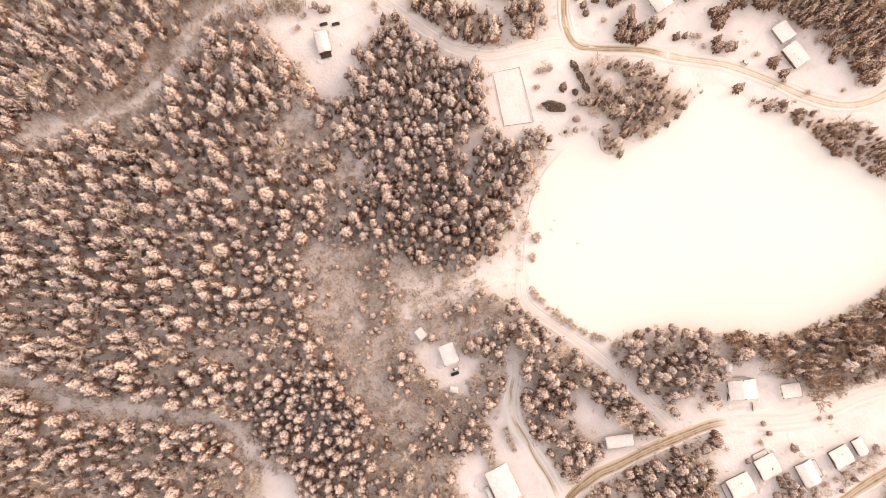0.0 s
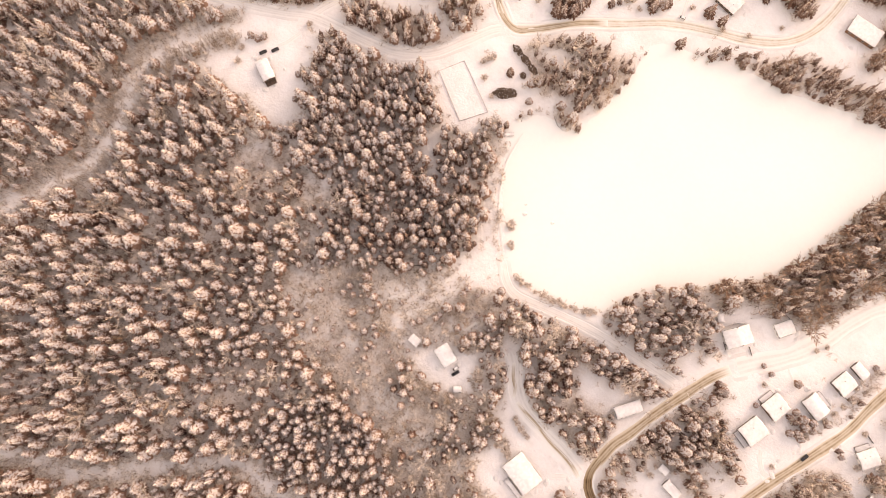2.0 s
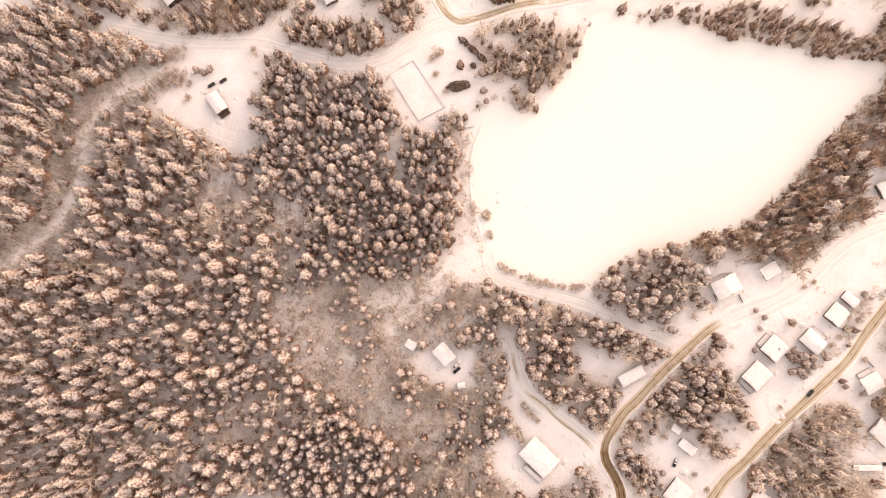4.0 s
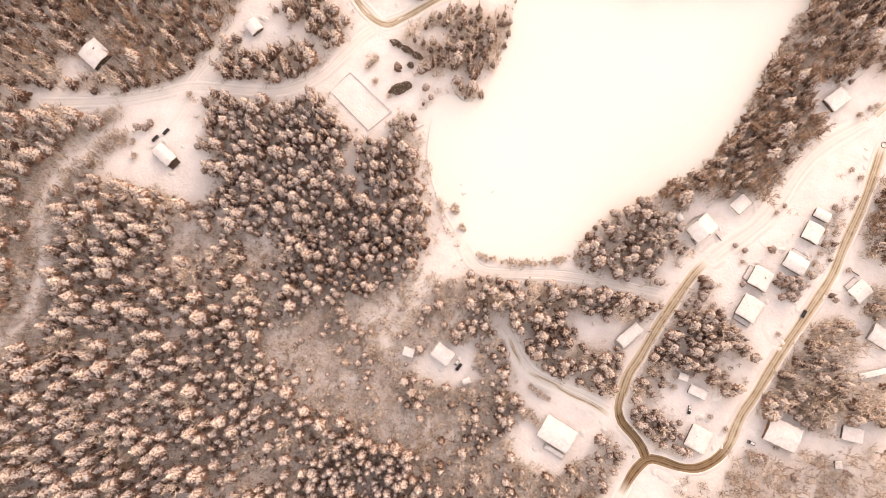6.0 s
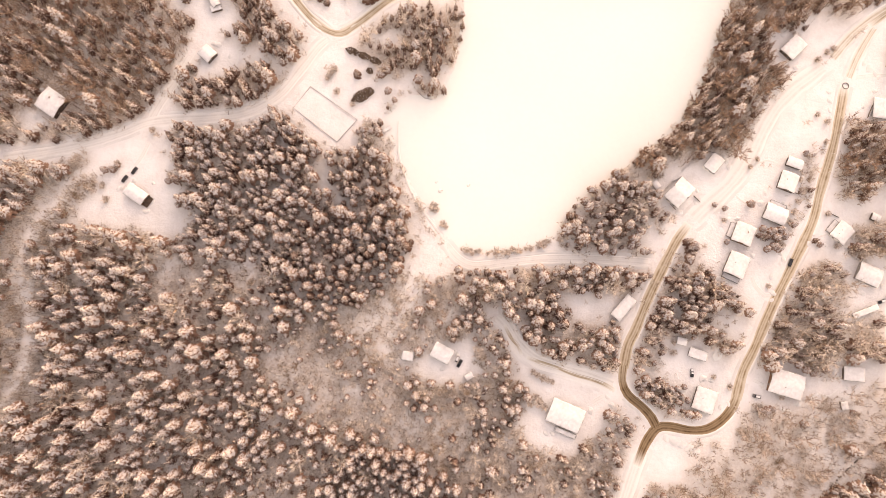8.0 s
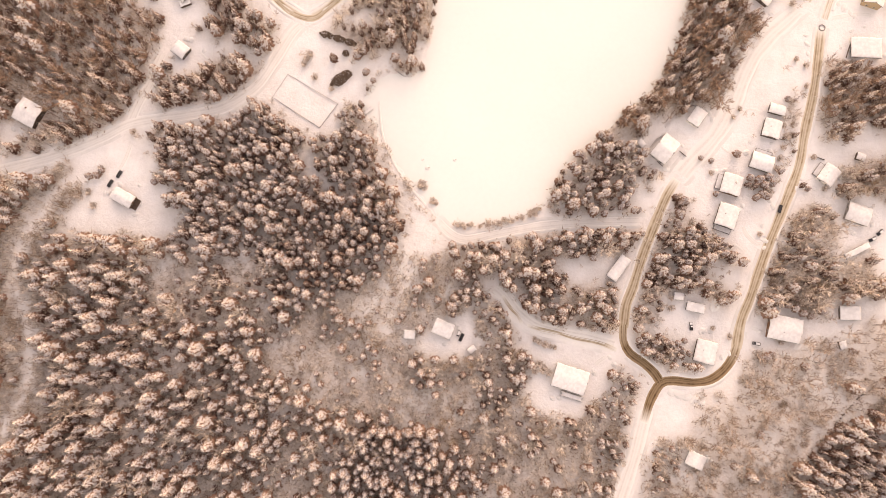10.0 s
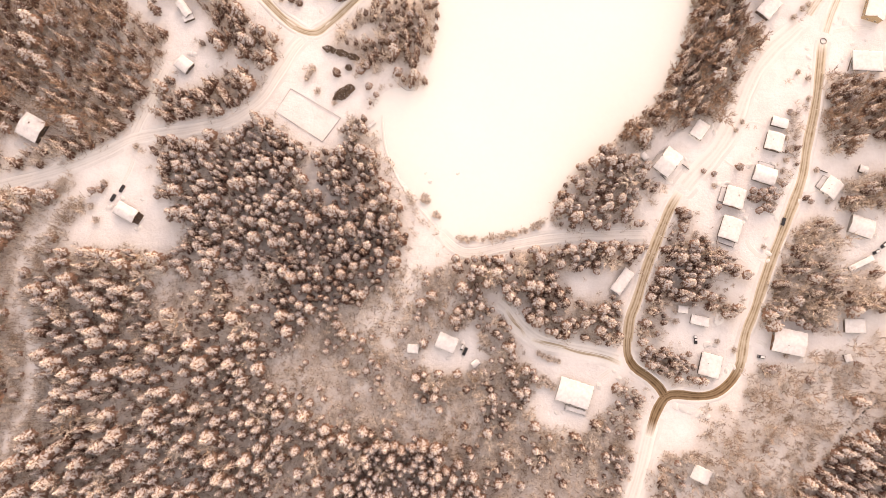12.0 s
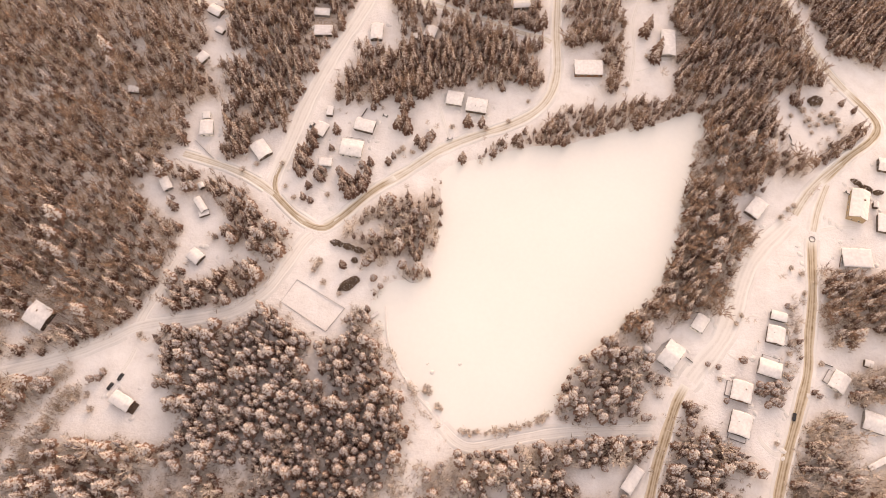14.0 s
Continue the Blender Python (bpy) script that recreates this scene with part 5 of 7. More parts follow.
board_fence([(118.1, 98.1), (123.4, 104.8), (128.6, 108.0)], 1.3, "dark board fence in front of the lake house")
board_fence([(128.7, 111.6), (136.5, 118.7), (143.5, 124.4), (146.5, 123.7)], 1.2, "long dark board wall beside the hip-roofed house")
board_fence([(123.3, 91.9), (126.6, 89.0)], 1.2, "short dark board fence by the lake house")
board_fence([(136.2, 97.8), (139.9, 94.6)], 1.1, "short dark board fence at the driveway")
board_fence([(212.8, 94.4), (217.6, 92.6)], 1.1, "short dark board fence by a pale house")
# added boards that give the white-walled hall its dark west wall
board_fence([(233.0, 152.0), (237.5, 164.5)], 1.6, "tall dark boards standing in for the hall's west wall")
board_fence([(-52.8, 253.8), (-49.5, 260.2)], 1.4, "dark board fence behind a house")
board_fence([(-157.5, 236.2), (-144.0, 222.9)], 0.9, "low board fence beside the lane")
# boards stand in for a snow-topped hedge line
board_fence([(-24.1, 145.0), (-19.6, 141.8), (-15.4, 141.2)], 0.9, "low dark boards in place of a snowy hedge on the lake shore")
board_fence([(219.0, 241.6), (219.7, 237.5), (218.9, 235.1), (220.4, 233.4)], 1.0, "dark board fence along a garden edge")


# ---- trees ----
def stitched(pieces):
    V, F, M, o = [], [], [], 0
    for v, f, m in pieces:
        V.append(v)
        F.append(np.array(f) + o)
        M.append(np.full(len(f), m) if np.isscalar(m) else np.array(m))
        o += len(v)
    return np.vstack(V), np.vstack(F), np.concatenate(M)


def cone_piece(a, b, r, n, m, rtop=0.0):
    """A tapered stick from a to b as triangles."""
    a, b = np.array(a, float), np.array(b, float)
    u = (b - a) / np.linalg.norm(b - a)
    s = np.cross(u, (0.3, 0.5, 0.81))
    s /= np.linalg.norm(s)
    q = np.cross(u, s)
    ring = [(s * math.cos(2 * math.pi * i / n) + q * math.sin(2 * math.pi * i / n)) for i in range(n)]
    V = [a + r * p for p in ring]
    if rtop:
        V += [b + rtop * p for p in ring]
        F = []
        for i in range(n):
            j = (i + 1) % n
            F += [(i, j, n + j), (i, n + j, n + i)]
    else:
        V.append(b)
        F = [(i, (i + 1) % n, n) for i in range(n)]
    return np.array(V), F, m


def moved(piece, off):
    return piece[0] + np.array(off), piece[1], piece[2]


def blade(rng, h, ang, L, width, droop, m=1):
    """A drooping needle bough: a slab that widens to a slanting end. Material 1, or 2 under snow."""
    c, s = math.cos(ang), math.sin(ang)
    wob = rng.uniform(-0.12, 0.12) * L
    side = 1 if rng.uniform() < 0.5 else -1
    loc = [(0.0, 0.0, h), (0.78 * L, side * width + wob, h - droop * 0.75), (L, -side * 0.55 * width + wob, h - droop)]
    V = np.array([(c * x - s * y, s * x + c * y, z) for x, y, z in loc])
    return V, [(0, 2, 1)], [m]


def snow_load(rng, h, ang, L, width, droop, thick, fingers=(0.0, 0.28)):
    """Caked snow on a bough and its side shoot: slabs widening to their drooping ends. Material 2."""
    V, F = [], []
    flip = 1 if rng.uniform() < 0.5 else -1
    for k, turn in enumerate(fingers):
        a = ang + flip * turn + rng.uniform(-0.1, 0.1)
        reach = L * (rng.uniform(0.85, 1.02) if k == 0 else rng.uniform(0.6, 0.92))
        c, s = math.cos(a), math.sin(a)
        w = width * rng.uniform(0.7, 1.3)
        lift = rng.uniform(-0.08, 0.08)
        loc = [(0.12 * L, 0.0, h + thick + lift), (0.8 * reach, w, h - droop * 0.7 + lift), (reach, -0.5 * w, h - droop * 0.85 + lift)]
        V += [(c * x - s * y, s * x + c * y, z) for x, y, z in loc]
        F.append((3 * k, 3 * k + 2, 3 * k + 1))
    return np.array(V), F, [2] * len(F)


def conifer(seed, tall, radius, whorls, per, kind):
    """Whorls of boughs on a tapered trunk: bare of snow low down, snow-loaded above."""
    rng = np.random.default_rng(seed)
    lean = rng.uniform(-0.25, 0.25, 2)
    pieces = [cone_piece((0, 0, -0.5), (lean[0], lean[1], tall * 0.95), 0.016 * tall, 4, 0, 0.03)]
    crown = []
    for k in range(whorls):
        f = (k + 0.5) / whorls
        if kind == "pine":
            h = tall * (0.22 + 0.74 * f)
            r = radius * (1 - (0.05 + 0.95 * f) ** 1.5) ** 0.72 + 0.2
        else:
            h = tall * (0.10 + 0.87 * f)
            r = radius * (1 - f) ** 0.95 + 0.2
        n = max(4, round(per * (0.45 + 0.55 * r / radius)))
        a0 = rng.uniform(0, 6.28)
        off = (lean[0] * h / tall + rng.uniform(-0.12, 0.12) * radius, lean[1] * h / tall + rng.uniform(-0.12, 0.12) * radius, 0)
        for i in range(n):
            ang = a0 + 6.283 * i / n + rng.uniform(-0.3, 0.3)
            L = r * rng.uniform(0.68, 1.18)
            hh = h + rng.uniform(-0.5, 0.5) * tall * 0.75 / whorls
            droop = (0.34 if kind == "pine" else 0.5) * L * rng.uniform(0.6, 1.4)
            crown.append(moved(blade(rng, hh, ang, L, L * (rng.uniform(0.2, 0.3) if kind == "pine" else rng.uniform(0.15, 0.24)) + 0.08, droop, 2 if f > (0.4 if kind == "pine" else 0.55) and i % (2 if kind == "pine" else 3) else 1), off))
            if f > 0.16 and rng.uniform() < (0.94 if kind == "pine" else 0.9):
                crown.append(moved(snow_load(rng, hh + 0.12, ang + rng.uniform(-0.08, 0.08), L * rng.uniform(0.78, 1.0), L * rng.uniform(0.07, 0.11) + (0.135 if kind == "pine" else 0.085), droop * 0.85, rng.uniform(0.15, 0.4)), off))
    crown.append(cone_piece((lean[0], lean[1], tall * 0.90), (lean[0], lean[1], tall * 1.01), 0.34 if kind == "pine" else 0.24, 5, 2))
    return stitched(pieces), stitched(crown)


def shade_sapling(seed, tall, radius, whorls):
    """A dark young evergreen added to deepen the shade between crowns: a few whorls of boughs with hardly any snow."""
    rng = np.random.default_rng(seed)
    crown = [cone_piece((0, 0, -0.2), (0, 0, tall), 0.05, 3, 0)]
    for k in range(whorls):
        f = (k + 0.5) / whorls
        for i in range(6):
            L = radius * (1.1 - f) * rng.uniform(0.7, 1.2)
            a = 6.283 * (i + rng.uniform(-0.3, 0.3)) / 6 + k
            crown.append(blade(rng, tall * (0.15 + 0.8 * f), a, L, 0.2 * L + 0.1, 0.3 * L))
    crown.append(snow_load(rng, tall * 0.9, rng.uniform(0, 6.283), radius * 0.5, 0.2, 0.2, 0.2))
    return stitched(crown)


def spray(rng, base, ang, L, up, width, m):
    """A fine twig as one slender leaf-like triangle."""
    w = np.array([-math.sin(ang), math.cos(ang), 0]) * width
    tip = base + np.array([math.cos(ang) * L, math.sin(ang) * L, L * up])
    return np.array([base - w, base + w, tip]), [(0, 1, 2)], m


def bare_tree(seed, tall, spread, limbs, shoots=6):
    rng = np.random.default_rng(seed)
    lean = rng.uniform(-0.05, 0.05, 2) * tall
    pieces = [cone_piece((0, 0, -0.5), (lean[0], lean[1], tall), 0.014 * tall, 3, 0, 0.03)]
    twigs = []
    for k in range(limbs):
        f = rng.uniform(0.28, 0.97)
        a = rng.uniform(0, 6.283)
        base = np.array([lean[0] * f, lean[1] * f, tall * f])
        L = spread * (1.2 - 0.7 * f) * rng.uniform(0.6, 1.2)
        up = rng.uniform(0.7, 1.6)
        tip = base + np.array([math.cos(a) * L, math.sin(a) * L, L * up])
        twigs.append(cone_piece(base, tip, 0.06 + 0.008 * spread, 3, 1))
        for j in range(shoots):
            g = rng.uniform(0.2, 0.95)
            twigs.append(spray(rng, base + (tip - base) * g, a + rng.uniform(-1.3, 1.3), L * rng.uniform(0.35, 0.75), rng.uniform(0.2, 1.0), 0.08 + 0.012 * spread, 0 if j == 0 else 1))
    return stitched(pieces), stitched(twigs)


def tuft(seed):
    """A loose handful of low twigs and seedlings standing out of the snow."""
    rng = np.random.default_rng(seed)
    tw = []
    for k in range(13):
        base = np.array((rng.uniform(-1.5, 1.5), rng.uniform(-1.5, 1.5), rng.uniform(-0.1, 0.4)))
        tw.append(spray(rng, base, rng.uniform(0, 6.283), rng.uniform(0.7, 1.6), rng.uniform(0.3, 1.4), 0.13, 0 if k % 5 == 0 else 1))
    return stitched(tw)


def shrub(seed, tall, stems, thick=1.0):
    """A dome of thin stems: brown inside, frosted side shoots outside."""
    rng = np.random.default_rng(seed)
    tw = []
    for k in range(stems):
        a, r = rng.uniform(0, 6.283), rng.uniform(0.15, 0.85)
        b = rng.uniform(-0.5, 0.5, 2)
        tip = np.array((b[0] + math.cos(a) * r * tall, b[1] + math.sin(a) * r * tall, tall * rng.uniform(0.75, 1.05) * math.sqrt(1.1 - r * r)))
        tw.append(cone_piece((b[0], b[1], -0.2), tip, 0.07 * thick, 3, 0))
        m = np.array([b[0], b[1], 0]) * 0.45 + tip * 0.55
        for j in range(4):
            tw.append(spray(rng, m + (tip - m) * rng.uniform(0, 0.8), a + rng.uniform(-1.6, 1.6), tall * rng.uniform(0.25, 0.45), rng.uniform(0.3, 1.0), 0.075 * thick, 1))
    return stitched(tw)


PINES = [conifer(10 + i, 11.0, 2.45 - 0.11 * i, 11, 11, "pine") for i in range(7)]
SPRUCES = [conifer(30 + i, 13.0, 2.75 - 0.15 * i, 13, 12, "spruce") for i in range(6)]
FAR_SPRUCES = [conifer(40 + i, 13.0, 2.75 - 0.15 * i, 12, 9, "spruce") for i in range(6)]
BARES = [bare_tree(50 + i, 9.0, 1.1 + 0.35 * i, 8) if i < 3 else bare_tree(50 + i, 9.0, 1.4 + 0.5 * i, 12, 8) for i in range(6)]
SHADE_SAPLINGS = [shade_sapling(80 + i, 3.0, 1.7, 4) for i in range(4)]
TUFTS = [tuft(85 + i) for i in range(5)]
SHRUBS = [shrub(70 + i, 2.3, 10) for i in range(5)]
TREE_MATS = {"pine": [M_BARK, M_NEEDLE, M_BOUGH], "spruce": [M_BARK, M_NEEDLE_SPRUCE, M_BOUGH_SPRUCE], "bare": [M_STEM, M_TWIG, M_TWIG]}
BASE_TALL = {"pine": 11.0, "spruce": 13.0, "bare": 9.0}
KINDS = {"pine": PINES, "spruce": SPRUCES, "bare": BARES}
LABELS = {"pine": "round-crowned pine with thick snow on its boughs", "spruce": "pointed dark spruce with snow-dusted boughs", "bare": "bare broadleaf tree with frosted twigs"}
NAMES = {"pine": "pine_tree", "spruce": "spruce_tree", "bare": "bare_tree"}
TREE_MESH = {}
for _kind, _list in KINDS.items():
    for _i, (_trunk, _crown) in enumerate(_list):
        TREE_MESH[_kind, _i] = (array_mesh("trunk", *_trunk, TREE_MATS[_kind]), array_mesh("crown", *_crown, TREE_MATS[_kind]))


def single_tree(kind, i, x, y, z, turn, tall, fat=1.0, group=""):
    s = tall / BASE_TALL[kind]
    root = new(NAMES[kind])
    root.matrix_world = pose(x, y, z, 0, 0, math.degrees(turn)) @ Matrix.Diagonal((s * fat, s * fat, s, 1))
    tagged(root, LABELS[kind], "tree", group)
    for k, nm in ((0, "trunk"), (1, "crown")):
        ob = new(nm, TREE_MESH[kind, i][k])
        ob.parent = root


def joined(name, label, places, templates, mats):
    """Many plants in one mesh: places are rows of x, y, z, turn, scale, height scale, template."""
    V, F, M, o = [], [], [], 0
    P = np.array(places)
    for t, (tv, tf, tm) in enumerate(templates):
        Q = P[P[:, 6] == t]
        if not len(Q):
            continue
        c, s = np.cos(Q[:, 3])[:, None], np.sin(Q[:, 3])[:, None]
        x = (tv[None, :, 0] * c - tv[None, :, 1] * s) * Q[:, 4:5] + Q[:, 0:1]
        y = (tv[None, :, 0] * s + tv[None, :, 1] * c) * Q[:, 4:5] + Q[:, 1:2]
        z = tv[None, :, 2] * Q[:, 5:6] + Q[:, 2:3]
        V.append(np.stack([x, y, z], 2).reshape(-1, 3))
        F.append((tf[None] + (np.arange(len(Q)) * len(tv))[:, None, None]).reshape(-1, 3) + o)
        M.append(np.tile(tm, len(Q)))
        o += len(Q) * len(tv)
    me = array_mesh(name, np.vstack(V), np.vstack(F), np.concatenate(M), mats)
    tagged(new(name, me), label, "trees", kind="stuff")


def whole(pair):
    return stitched([(*p[:2], p[2]) for p in pair])


def dark_bush(x, y, a, b, tall, turn, label):
    """A clipped evergreen: a mound of many small dark leaf tufts."""
    rng = np.random.default_rng(int(abs(x * 13 + y * 7)) % 9999)
    tufts = []
    for k in range(int(60 + 14 * a * b)):
        u, v = rng.uniform(0, 6.283), math.sqrt(rng.uniform(0, 1))
        px_, py_ = math.cos(u) * v * a, math.sin(u) * v * b
        v *= 0.82 + 0.18 * math.sin(2 * u + a) * math.sin(3 * u + b)
        px_, py_ = math.cos(u) * v * a, math.sin(u) * v * b
        h = tall * math.sqrt(max(0.08, 1 - v ** 2)) * rng.uniform(0.65, 1.1)
        t = rng.uniform(0, 6.283)
        tufts.append(cone_piece((px_, py_, max(-0.2, h - 1.4)), (px_ + 0.45 * math.cos(t), py_ + 0.45 * math.sin(t), h), rng.uniform(0.45, 0.7), 5, 1 if rng.uniform() < 0.88 else 2))
    root = new("evergreen_bush")
    root.matrix_world = pose(x, y, float(ground_height([x], [y])[0]), 0, 0, turn)
    tagged(root, label, "bush")
    leafage = new("foliage", array_mesh("foliage", *stitched(tufts), [M_BARK, M_DARKBUSH, M_BOUGH]))
    leafage.parent = root
    st = new("stem", array_mesh("stem", *stitched([cone_piece((0, 0, -0.3), (0, 0, tall * 0.6), 0.15, 5, 0, 0.08)]), [M_BARK]))
    st.parent = root
    CLEAR.append((x, y, max(a, b)))


CROWN_R = {"pine": 2.15, "spruce": 2.35}


def plant():
    rng = np.random.default_rng(5)
    lots = {"pine": [], "spruce": [], "bare": [], "shrub": [], "shade_sapling": [], "far": [], "brown": [], "open": [], "tuft": []}
    count = {"pine": 0, "spruce": 0, "bare": 0}
    stand = {}
    for wi, (spacing, mix, tall, pts) in enumerate(WOODS):
        P = np.array(pts)
        lo, hi = P.min(0) - 3, P.max(0) + 3
        gx, gy = np.meshgrid(np.arange(lo[0], hi[0], spacing), np.arange(lo[1], hi[1], spacing))
        gx = gx + (np.arange(gx.shape[0])[:, None] % 2) * spacing / 2
        X = gx.ravel() + rng.uniform(-0.75, 0.75, gx.size) * spacing
        Y = gy.ravel() + rng.uniform(-0.75, 0.75, gx.size) * spacing
        thin = np.sin(X / 19.0 + 2 * np.sin(Y / 31.0)) * np.sin(Y / 15.0 + wi) + rng.uniform(-0.6, 0.6, X.size)
        RX, RY = ragged(X, Y)
        ok = inside(pts, RX, RY) & (thin > (-1.3 if mix[2] < 0.6 else -0.8)) & ~inside(LAKE_LINE, X, Y) & (road_gap(X, Y) > 1.6)
        for cx, cy, r in CLEAR:
            ok &= np.hypot(X - cx, Y - cy) > r + 1.8
        for y_ in YARDS:
            ok &= ~inside(y_, RX, RY)
        for other in WOODS[:wi]:
            ok &= ~inside(other[3], RX, RY)
        # outside the camera's footprints one tree in ten is kept
        ok &= inside(SEEN_WOODS, X, Y) | (rng.uniform(0, 1, X.size) < 0.1)
        X, Y = X[ok], Y[ok]
        mixing = rng.permutation(len(X))
        X, Y = X[mixing], Y[mixing]
        Z = ground_height(X, Y) - 0.1
        U = rng.uniform(0, 1, len(X))
        # low twigs between the trees, only on ground the camera sees
        n = int((hi - lo).prod() / (18.0 if mix[2] > 0.9 and tall > 8 else 7.5 if mix[2] > 0.8 else 7.0 if mix[2] > 0.35 or tall == 10.8 else 14.0))
        T = rng.uniform(lo, hi, (n, 2))
        TX, TY = ragged(T[:, 0], T[:, 1])
        keep = inside(pts, TX, TY) & inside(SEEN_WOODS, T[:, 0], T[:, 1]) & ~inside(LAKE_LINE, T[:, 0], T[:, 1]) & (road_gap(T[:, 0], T[:, 1]) > -1.0) & (T[:, 1] < 190)
        for other in WOODS[:wi]:
            keep &= ~inside(other[3], TX, TY)
        for y_ in YARDS:
            keep &= ~inside(y_, TX, TY)
        for cx, cy, r in CLEAR:
            keep &= np.hypot(T[:, 0] - cx, T[:, 1] - cy) > r + 1.0
        T = T[keep]
        for (x, y), z in zip(T, ground_height(T[:, 0], T[:, 1])):
            q = rng.uniform(0.8, 1.5)
            lots["tuft"].append((x, y, z, rng.uniform(0, 6.283), q, q, rng.integers(len(TUFTS))))
        # how far crowns keep apart, as a share of their radii
        apart = 0.78 if tall == 10.8 else 0.9 if tall == 12.0 and mix[2] > 0.35 else 0.58 if tall == 9.5 else 0.57
        loose = apart * (1 + (0.35 if tall == 10.8 else 0.15) * np.sin(X / 11.0 + 2 * np.sin(Y / 17.0)) * np.sin(Y / 9.0 + X / 23.0))
        for x, y, z, u, apart in zip(X, Y, Z, U, loose):
            kind = "pine" if u < mix[0] else "spruce" if u < mix[0] + mix[1] else "bare"
            h = tall * rng.uniform(0.5, 1.35) * (0.95 if kind == "bare" else 1.65 if tall < 8 and mix[2] > 0.6 else 1.42 if kind == "pine" else 1.28)
            fat = rng.uniform(0.85, 1.15)
            if tall == 10.8 and x < -100:
                h, fat = h * 1.2, fat * 0.9
            if kind != "bare":
                reach = CROWN_R[kind] * h / BASE_TALL[kind] * fat
                gx, gy = int(x // 6), int(y // 6)
                near = [q for a in (-1, 0, 1) for b in (-1, 0, 1) for q in stand.get((gx + a, gy + b), ())]
                if any(math.hypot(q[0] - x, q[1] - y) < apart * (reach + q[2]) for q in near):
                    # no room for another crown: a slender bare tree, or nothing
                    # dark saplings added in closed stands to deepen the shade in the gaps
                    if mix[2] < 0.35 and y < 150 and rng.uniform() < (0.6 if mix[0] < 0.9 else 0.9):
                        lots["shade_sapling"].append((x, y, z, u * 40, rng.uniform(0.7, 1.5), rng.uniform(0.6, 1.3), rng.integers(len(SHADE_SAPLINGS))))
                        continue
                    if rng.uniform() < 0.25:
                        continue
                    kind, h = "bare", min(h, 9.0) * 0.85
                else:
                    stand.setdefault((gx, gy), []).append((x, y, reach))
            turn, i = rng.uniform(0, 6.283), int(rng.integers(len(KINDS[kind])))
            if kind == "bare":
                # open woods have broad crowns, closed ones slender stems
                i = i % 3 + (3 if rng.uniform() < (0.4 if mix[2] > 0.9 and spacing > 2.2 else 0.1 if spacing == 2.0 else 0.25) else 0)
            s = h / BASE_TALL[kind]
            # a stretch of the wood below the flight line is planted tree by tree
            if abs(x + 30) < 55 and abs(y - 5) < 75 and count[kind] < (240 if kind == "pine" else 90):
                single_tree(kind, i, x, y, z, turn, h, fat, "trees of the near wood")
                count[kind] += 1
            else:
                lots["far" if kind == "spruce" and y > 150 else "brown" if kind == "bare" and y > 110 and x < -100 or kind == "bare" and (y > 200 or x > 90 and y > 105) else "open" if kind == "bare" and mix[2] > 0.9 and spacing > 3.0 else kind].append((x, y, z, turn, s * fat, s, i))
            if rng.uniform() < (0.12 if mix[2] < 0.6 else 0.12 + 0.5 * (math.sin(x / 23 + 2 * math.sin(y / 17)) * math.sin(y / 13 + x / 41) > 0.1)):
                lots["shrub"].append((x + rng.uniform(-3.5, 3.5), y + rng.uniform(-3.5, 3.5), z, turn, rng.uniform(0.7, 1.5), rng.uniform(0.6, 1.2), rng.integers(len(SHRUBS))))
    # scrub and slender bare trees that fringe the stands, thinner in gardens
    X, Y = rng.uniform(-330, 310, 30000), rng.uniform(-170, 360, 30000)
    ok = (road_gap(X, Y) > 2.2) & ~inside(LAKE_LINE, X, Y)
    for cx, cy, r in CLEAR:
        ok &= np.hypot(X - cx, Y - cy) > r + 1.2
    for other in WOODS:
        ok &= ~inside(other[3], X, Y)
    garden = np.zeros(len(X), bool)
    for y_ in YARDS:
        garden |= inside(y_, X, Y)
    Z = ground_height(X, Y) - 0.1
    for x, y, z, g in zip(X[ok], Y[ok], Z[ok], garden[ok]):
        gx, gy = int(x // 6), int(y // 6)
        near = min((math.hypot(q[0] - x, q[1] - y) for a in (-1, 0, 1) for b in (-1, 0, 1) for q in stand.get((gx + a, gy + b), ())), default=99)
        if near > 9 or rng.uniform() > (0.2 if g else 0.75) * (1 - near / 10):
            continue
        a, s = rng.uniform(0, 6.283), rng.uniform(0.5, 1.1)
        if rng.uniform() < 0.6:
            lots["shrub"].append((x, y, z, a, s * 1.2, s, rng.integers(len(SHRUBS))))
        else:
            lots["bare"].append((x, y, z, a, s * 0.6, s * 0.6, rng.integers(len(BARES))))
    # thickets of brown scrub in the open bare woods
    for wi, (spacing, mix, tall, pts) in enumerate(WOODS):
        if mix[2] > 0.6 and tall > 8:
            P = np.array(pts)
            lo, hi = P.min(0), P.max(0)
            n = int((hi - lo).prod() / 230)
            C = rng.uniform(lo, hi, (n, 2))
            for cx, cy in C[inside(pts, C[:, 0], C[:, 1]) & (road_gap(C[:, 0], C[:, 1]) > 3.0)]:
                if any(math.hypot(cx - a, cy - b) < r + 3 for a, b, r in CLEAR):
                    continue
                far = rng.uniform(1.5, 5.0)
                for k in range(int(4 + far * 2.6)):
                    a, q = rng.uniform(0, 6.283), far * math.sqrt(rng.uniform(0, 1))
                    s = rng.uniform(0.6, 1.25)
                    lots["shrub"].append((cx + q * math.cos(a) * 1.4, cy + q * math.sin(a), 0.0, a, s, s, rng.integers(len(SHRUBS))))
    print("planted", {k: len(v) for k, v in lots.items()}, count)
    joined("pine_wood", "dense snow-laden pine wood on snowy ground", lots["pine"], [whole(p) for p in PINES], TREE_MATS["pine"])
